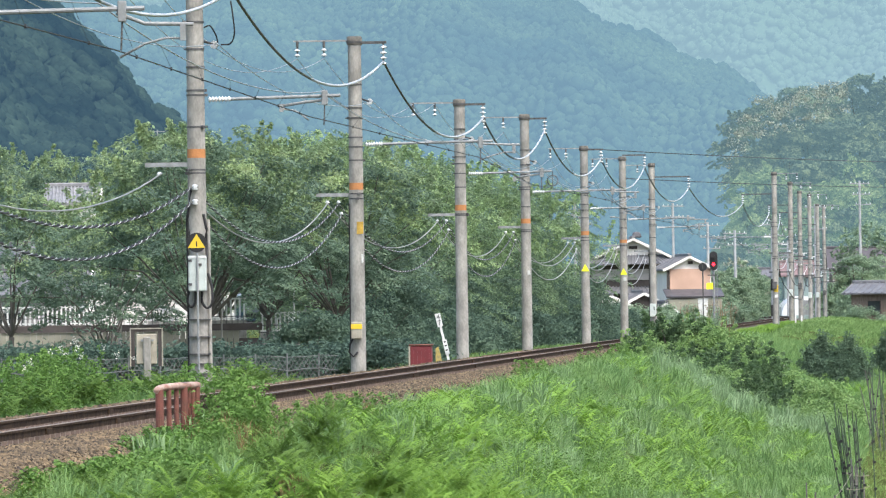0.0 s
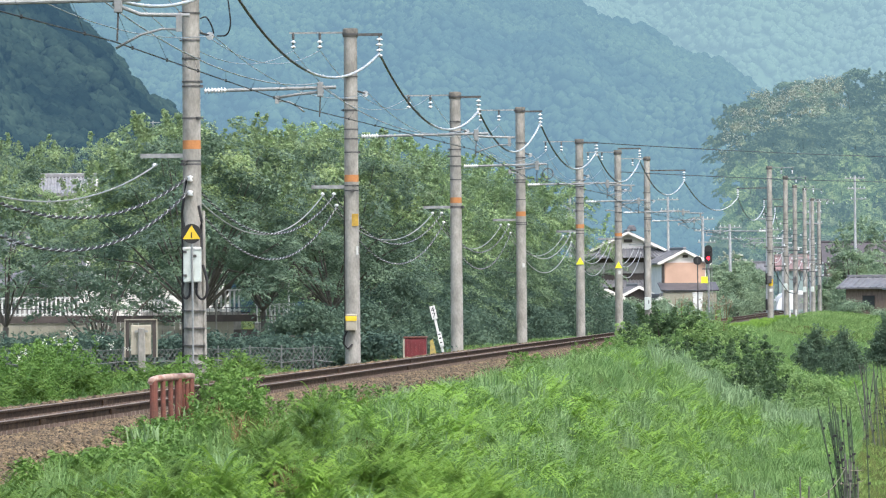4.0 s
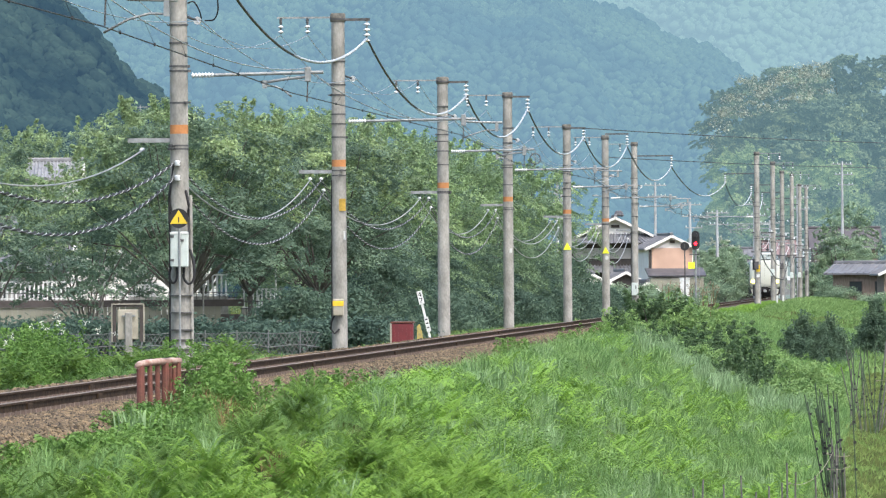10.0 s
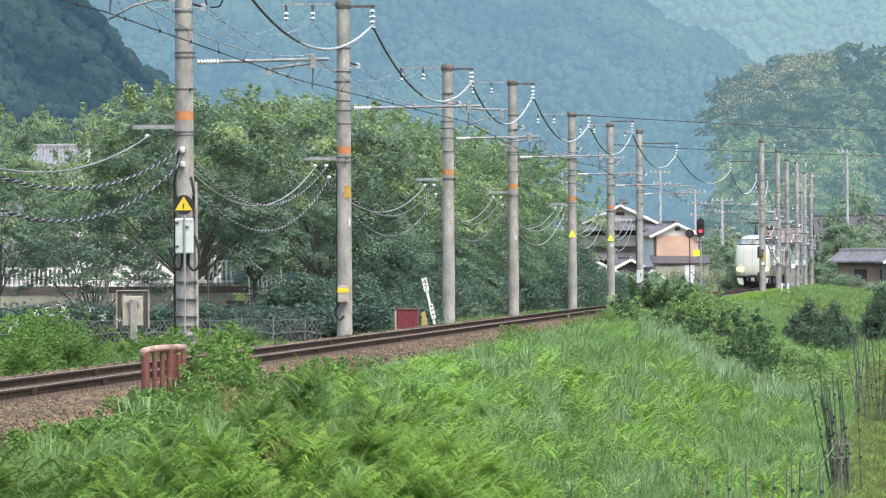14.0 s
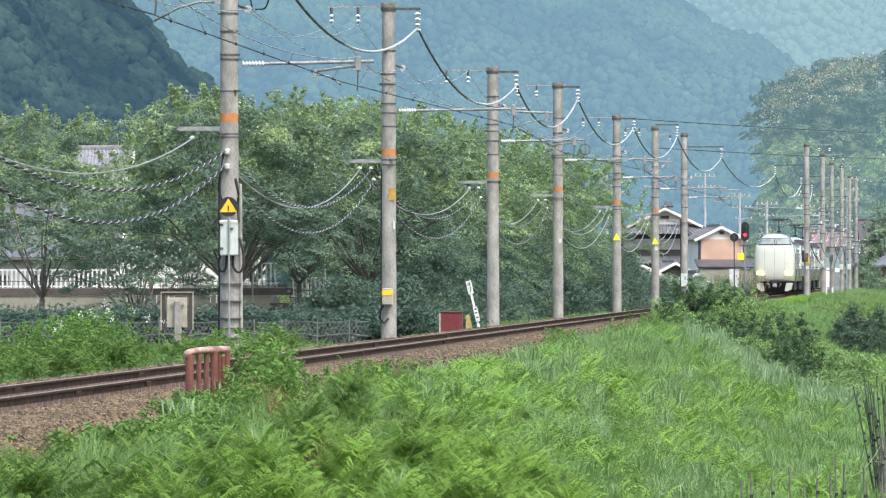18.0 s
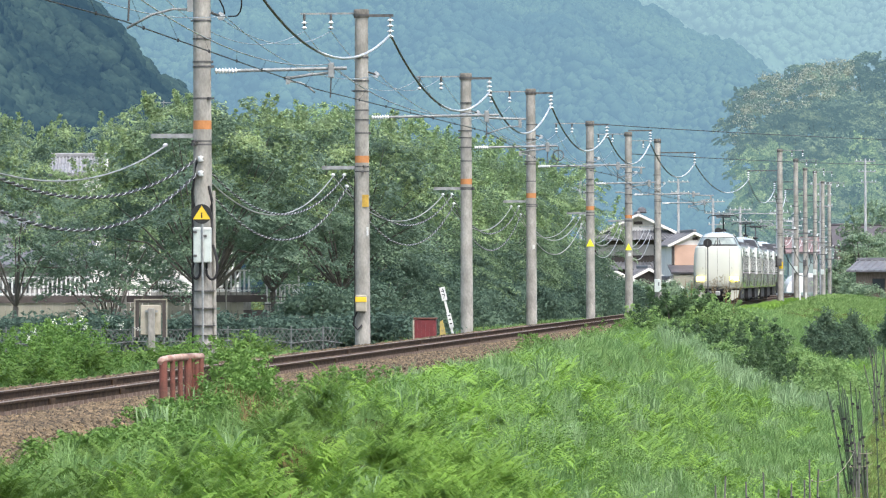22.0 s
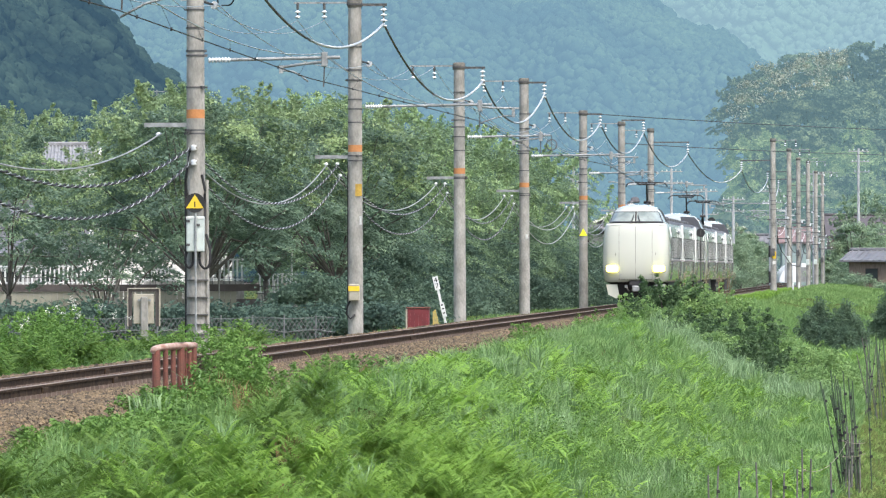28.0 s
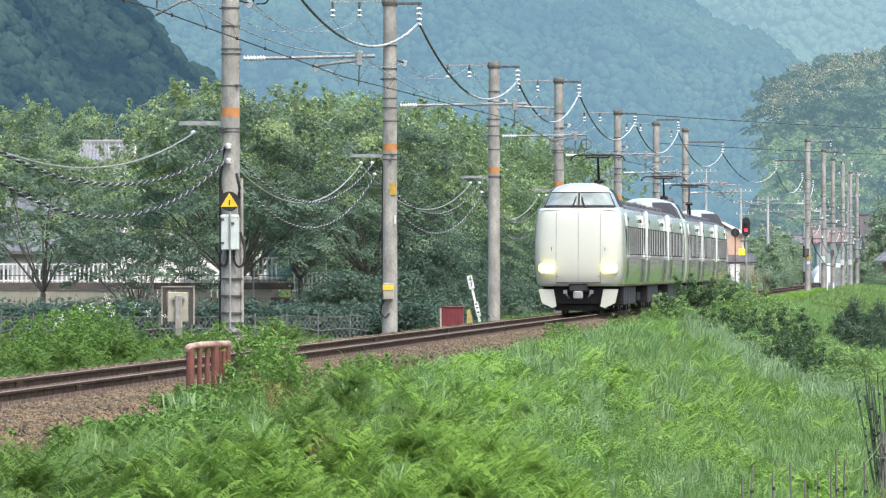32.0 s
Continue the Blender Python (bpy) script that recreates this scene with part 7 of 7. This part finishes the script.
def windows_and_doors(t, body, first):
    for sgn in (-1, 1):
        band = part("window_band", box(bmesh.new(), (sgn * 1.447, (first + BODY - 0.9) / 2, 2.38), (0.012, BODY - 0.9 - first, 0.92)), "band_glass", body, "dark window band")
        y, i = first + 0.5, 0
        while y < BODY - 1.2:
            part("pillar", box(bmesh.new(), (sgn * 1.452, y, 2.38), (0.022, 0.3, 0.86)), "pillar", band)
            y, i = y + 1.7, i + 1
        for y in (first + 1.1, BODY - 3.0):
            bm = bmesh.new()
            grid(bm, [[(sgn * (1.45 + dx + e), yy, z) for yy, e in ((y - 0.5, -0.02), (y - 0.49, 0.003), (y + 0.49, 0.003), (y + 0.5, -0.02))] for z, dx, _ in LEVELS[1:6]], smooth=False)
            d = part("door", bm, "silver", body)
            part("door_window", box(bmesh.new(), (sgn * 1.452, y, 2.4), (0.008, 0.5, 0.8)), "band_glass", d)
            for k in (-0.53, 0.53):
                part("door_seal", tube(bmesh.new(), [(sgn * (1.452 + dx), y + k, z) for z, dx, _ in LEVELS[1:4]], 0.016, 5), "under", d)
                part("door_edge", tube(bmesh.new(), [(sgn * (1.452 + dx), y + k, z) for z, dx, _ in LEVELS[3:7]], 0.012, 5), "pillar", d, "white door edge")
        for y in (first + 2.2, BODY - 4.2):
            part("side_display", box(bmesh.new(), (sgn * 1.392, y, 3.08), (0.05, 0.5, 0.12)), "under", body)
        part("stripe", box(bmesh.new(), (sgn * 1.453, BODY / 2 + first / 2, 1.84), (0.01, BODY - first - 0.4, 0.06)), "mauve", body, "thin mauve-grey stripe")
        part("end_rim", box(bmesh.new(), (sgn * 1.415, BODY - 0.1, 2.6), (0.12, 0.10, 1.7), bevel=0.03), "pillar", body)


def running_gear(t):
    for y0 in (3.2, BODY - 3.2):
        g = part("bogie", box(bmesh.new(), (0, y0, 0.52), (1.7, 2.6, 0.28), bevel=0.05), "under", t)
        for dy in (-1.05, 1.05):
            for x in (-0.566, 0.566):
                part("wheel", rod(bmesh.new(), (x - 0.06, y0 + dy, 0.43), (x + 0.06, y0 + dy, 0.43), 0.43, 0.43, 20), "dark_steel", g)
            part("axle", rod(bmesh.new(), (-0.9, y0 + dy, 0.43), (0.9, y0 + dy, 0.43), 0.09), "dark_steel", g)
        for x in (-0.95, 0.95):
            part("side_frame", box(bmesh.new(), (x, y0, 0.5), (0.14, 2.9, 0.3), bevel=0.04), "under", g)
    rng = random.Random(8)
    y = 5.4
    while y < BODY - 5.6:
        w = rng.uniform(0.9, 2.0)
        part("equipment_box", box(bmesh.new(), (0, y + w / 2, 0.58), (2.5, w - 0.12, 0.62), bevel=0.03), "under", t)
        y += w
    part("sole_bar", box(bmesh.new(), (0, BODY / 2 + 0.5, 0.93), (2.5, BODY - 2.2, 0.12)), "under", t)


def plain_roof(t, y0, y1):
    rows = []
    for y in (y0, y0 + 0.1, (y0 + y1) / 2, y1 - 0.1, y1):
        rows.append([((1.28 * math.cos(a)), y, 3.38 + 0.33 * abs(math.sin(a)) ** 0.8) for a in [math.pi * i / 12 for i in range(13)]])
    bm = bmesh.new()
    R = grid(bm, rows)
    bm.faces.new(R[0])
    bm.faces.new(R[-1][::-1])
    part("roof", bm, "grey_roof", t, "grey roof")
    y = y0 + 1.2
    while y < y1 - 2.4:
        part("roof_unit", box(bmesh.new(), (0, y + 1.3, 3.72), (1.5, 2.6, 0.16), bevel=0.04), "grey_roof", t)
        y += 3.6


def pantograph(t, y):
    p = part("pantograph", box(bmesh.new(), (0, y, 3.80), (1.1, 1.5, 0.09), bevel=0.02), "black_paint", t, "raised black single-arm pantograph")
    part("lower_arm", rod(bmesh.new(), (0, y - 0.6, 3.84), (0, y + 0.85, 4.45), 0.065, 0.05), "black_paint", p)
    part("thrust_rod", rod(bmesh.new(), (0.12, y - 0.2, 3.84), (0.05, y + 0.8, 4.36), 0.025), "black_paint", p)
    part("knuckle", rod(bmesh.new(), (-0.16, y + 0.85, 4.45), (0.16, y + 0.85, 4.45), 0.07), "black_paint", p)
    part("upper_arm", rod(bmesh.new(), (0, y + 0.85, 4.45), (0, y, 5.25), 0.045, 0.035), "black_paint", p)
    for dy in (-0.15, 0.15):
        part("collector_strip", box(bmesh.new(), (0, y + dy, 5.32), (1.15, 0.06, 0.06), bevel=0.01), "black_paint", p)
    part("apex_tube", rod(bmesh.new(), (-0.38, y, 5.24), (0.38, y, 5.24), 0.035), "black_paint", p)
    for sgn in (-1, 1):
        part("head_spring", box(bmesh.new(), (sgn * 0.38, y, 5.27), (0.06, 0.36, 0.08)), "black_paint", p)
        part("horn", tube(bmesh.new(), smooth_line([(sgn * 0.56, y, 5.32), (sgn * 0.74, y, 5.31), (sgn * 0.86, y, 5.25), (sgn * 0.93, y, 5.13)], 3), 0.028, 5), "black_paint", p)
        part("foot", rod(bmesh.new(), (sgn * 0.5, y, 3.66), (sgn * 0.5, y, 3.78), 0.07), "porcelain", p)


def make_car(cab, label):
    t = thing("train_car", Matrix.Identity(4), label, "train car", "cars of the express train")
    rows = []
    for z, dx, dy in LEVELS:
        half = hull_outline(dx, dy, cab)
        rows.append([(x, y, z) for x, y in half] + [(-x, y, z) for x, y in half[-2:0:-1]])
    bm = bmesh.new()
    R = grid(bm, rows, close=True)
    bm.faces.new(R[0][::-1])
    bm.faces.new(R[-1])
    for f in bm.faces:
        f.material_index = 0 if f.calc_center_median().y < 2.6 and cab else 1
    body = part("body", bm, "white_body", t, "white front and silver-white sides" if cab else "silver-white sides")
    body.data.materials.append(M["silver"])
    windows_and_doors(t, body, 3.0 if cab else 0.6)
    running_gear(t)
    plain_roof(t, 6.8 if cab else 0.15, BODY - 0.15)
    part("gangway", box(bmesh.new(), (0, BODY + 0.2, 2.1), (1.3, 0.6, 2.2)), "under", t, "dark gangway bellows")
    if not cab:
        return t
    bm = bmesh.new()
    turns = np.linspace(-1, 1, 49)[:-1]
    R = grid(bm, [[dome_point(k, u) for u in turns] for k in np.linspace(0, 1, 11)], close=True)
    bm.faces.new(R[-1])
    dome = part("cab_dome", bm, "white_body", t, "raised white cab roof")
    for name, u0, u1 in (("windscreen", -0.30, -0.002), ("windscreen", 0.002, 0.30), ("side_window", 0.315, 0.40), ("side_window", -0.40, -0.315)):
        bm = bmesh.new()
        rows = []
        for k in np.linspace(0.07, 0.56, 5):
            rows.append([tuple(Vector(dome_point(k, u)) + Vector((math.sin(u * math.pi) * 0.02, -0.02, 0.008))) for u in np.linspace(u0, u1, 11)])
        grid(bm, rows)
        part(name, bm, "screen_glass", dome, "grey glass, coloured pale for the sky it reflects")
    for sgn in (-1, 1):
        rows = [[tuple(Vector(dome_point(k, sgn * u)) + Vector((sgn * 0.015, 0, 0.012))) for u in np.linspace(0.42, 0.95, 19)] for k in np.linspace(0.08, 0.74, 7)]
        bm = bmesh.new()
        grid(bm, rows)
        part("dome_louvre", bm, "under", dome, "dark louvred panel")
    part("screen_pillar", tube(bmesh.new(), [tuple(Vector(dome_point(k, 0)) + Vector((0, -0.03, 0.01))) for k in (0.07, 0.2, 0.35, 0.55)], 0.03, 6), "under", dome)
    part("screen_rim", tube(bmesh.new(), [tuple(Vector(dome_point(0.055, u)) + Vector((0, -0.03, 0.005))) for u in np.linspace(-0.31, 0.31, 15)], 0.028, 6), "under", dome)
    for sgn in (-1, 1):
        part("screen_rim", tube(bmesh.new(), [tuple(Vector(dome_point(k, sgn * 0.308)) + Vector((sgn * 0.02, -0.02, 0.005))) for k in (0.06, 0.2, 0.35, 0.5, 0.57)], 0.022, 6), "under", dome)
    part("screen_rim", tube(bmesh.new(), [tuple(Vector(dome_point(0.575, u)) + Vector((0, -0.015, 0.01))) for u in np.linspace(-0.31, 0.31, 15)], 0.018, 6), "under", dome)
    rows = [[tuple(Vector(dome_point(k, u)) + Vector((math.sin(u * math.pi) * 0.026, -0.026, 0.01))) for u in np.linspace(-0.29, 0.29, 21)] for k in (0.06, 0.09, 0.115)]
    bm = bmesh.new()
    grid(bm, rows)
    part("dashboard_shade", bm, "under", dome, "dark lower edge of the windscreen")
    for x in (-0.12, 0.12):
        part("wiper", tube(bmesh.new(), [(x * 1.9, 0.22, 3.42), (x * 1.2, 0.36, 3.58), (x * 0.8, 0.56, 3.76)], 0.024, 5), "black_paint", dome)
    for sgn in (-1, 1):
        lamp = part("headlamp", box(bmesh.new(), (sgn * 1.0, 0.055, 1.48), (0.54, 0.12, 0.32), bevel=0.05), "steel", body, "headlamp recess")
        part("headlight", box(bmesh.new(), (sgn * 1.0, -0.005, 1.48), (0.52, 0.06, 0.30), bevel=0.07), "headlight", lamp, "lit yellowish headlight")
        part("headlight_core", box(bmesh.new(), (sgn * 0.98, -0.03, 1.5), (0.26, 0.04, 0.13), bevel=0.02), "lamp_core", lamp)
        part("front_seam", tube(bmesh.new(), [(sgn * 0.71, 0.012 + dy, zz) for zz, _, dy in LEVELS[1:7]], 0.007, 4), "grey_roof", body)
        part("handle", box(bmesh.new(), (sgn * 0.86, 0.03, 2.1), (0.02, 0.05, 0.12)), "dark_steel", body)
        bm = bmesh.new()
        flat(bm, [(sgn * 1.28, 0.80), (sgn * 0.80, 0.80), (sgn * 0.70, 0.25), (sgn * 0.84, 0.20), (sgn * 1.18, 0.36)], 0.35, 0.6)
        part("skirt", bm, "white_body", t, "white corner skirt")
    part("front_seam", tube(bmesh.new(), [(0, dy, zz) for zz, _, dy in LEVELS[1:7]], 0.007, 4), "grey_roof", body)
    part("lower_seam", tube(bmesh.new(), [(-0.71, 0.015 + 0.02, 1.22), (0.71, 0.015 + 0.02, 1.22)], 0.007, 4), "grey_roof", body)
    part("belt_rim", tube(bmesh.new(), [(x, 0.2 + y, 3.36) for x, y in ((-1.25, 0.12), (-0.9, 0.03), (0, 0), (0.9, 0.03), (1.25, 0.12))], 0.02, 6), "pillar", body)
    part("belt_seam", box(bmesh.new(), (0, 0.03, 1.02), (1.42, 0.08, 0.014)), "under", body)
    c = part("coupler", box(bmesh.new(), (0, 0.1, 0.62), (0.3, 0.7, 0.26), bevel=0.04), "steel", t)
    part("coupler_hood", box(bmesh.new(), (0, 0.3, 0.86), (0.62, 0.5, 0.3), bevel=0.06), "under", t)
    part("buffer_beam", box(bmesh.new(), (0, 0.75, 0.6), (2.3, 0.3, 0.55), bevel=0.04), "under", t)
    for x in (-0.42, 0.42):
        part("hose", tube(bmesh.new(), [(x, 0.4, 0.75), (x * 0.9, 0.15, 0.62), (x * 0.7, 0.2, 0.5)], 0.035, 6), "dark_steel", t)
        part("lamp_bracket", box(bmesh.new(), (x, 0.3, 0.72), (0.12, 0.3, 0.12)), "steel", t)
    part("rail_guard", box(bmesh.new(), (0, 1.0, 0.22), (1.6, 0.2, 0.22), bevel=0.03), "under", t)
    return t


def build_train():
    lead = make_car(True, "white express train cab car with lit headlights and silver sides")
    middle = make_car(False, "silver-white express train car with a dark window band")
    tail = copy_thing(lead, Matrix.Identity(4))
    cars = [lead, middle, tail] + [copy_thing(c, Matrix.Identity(4)) for c in (lead, middle, tail)]
    pantograph(cars[0], 14.5)
    pantograph(cars[3], 14.5)
    pantograph(cars[5], 13.5)
    for c in (cars[2], cars[3], cars[5]):
        for p in [o for o in c.children_recursive if o.name.startswith("headlight")]:
            p.data = p.data.copy()
            p.data.materials[0] = M["porcelain"]
            p["label"] = "unlit lamp"
    for c in cars[2:]:
        c["label"] = "silver-white express train car with a dark window band"
    return cars


CARS = build_train()


def motions():
    """The train comes towards the camera at an even speed; every third car faces the other way."""
    for i, c in enumerate(CARS):
        rows = []
        for n in range(33):
            d = FRONT_AT_END + SPEED * (32 - n) + i * CAR
            (a, _), (b, _) = centre(d + 3.2), centre(d + BODY - 3.2)
            f = (b - a).normalized()
            h = math.degrees(math.atan2(-f.x, f.y))
            p = a - f * 3.2 if i % 3 < 2 else b + f * 3.2
            rows.append((n, pose(p.x, p.y, 0, 0, 0, h + (0 if i % 3 < 2 else 180))))
        walk(c, rows)


motions()
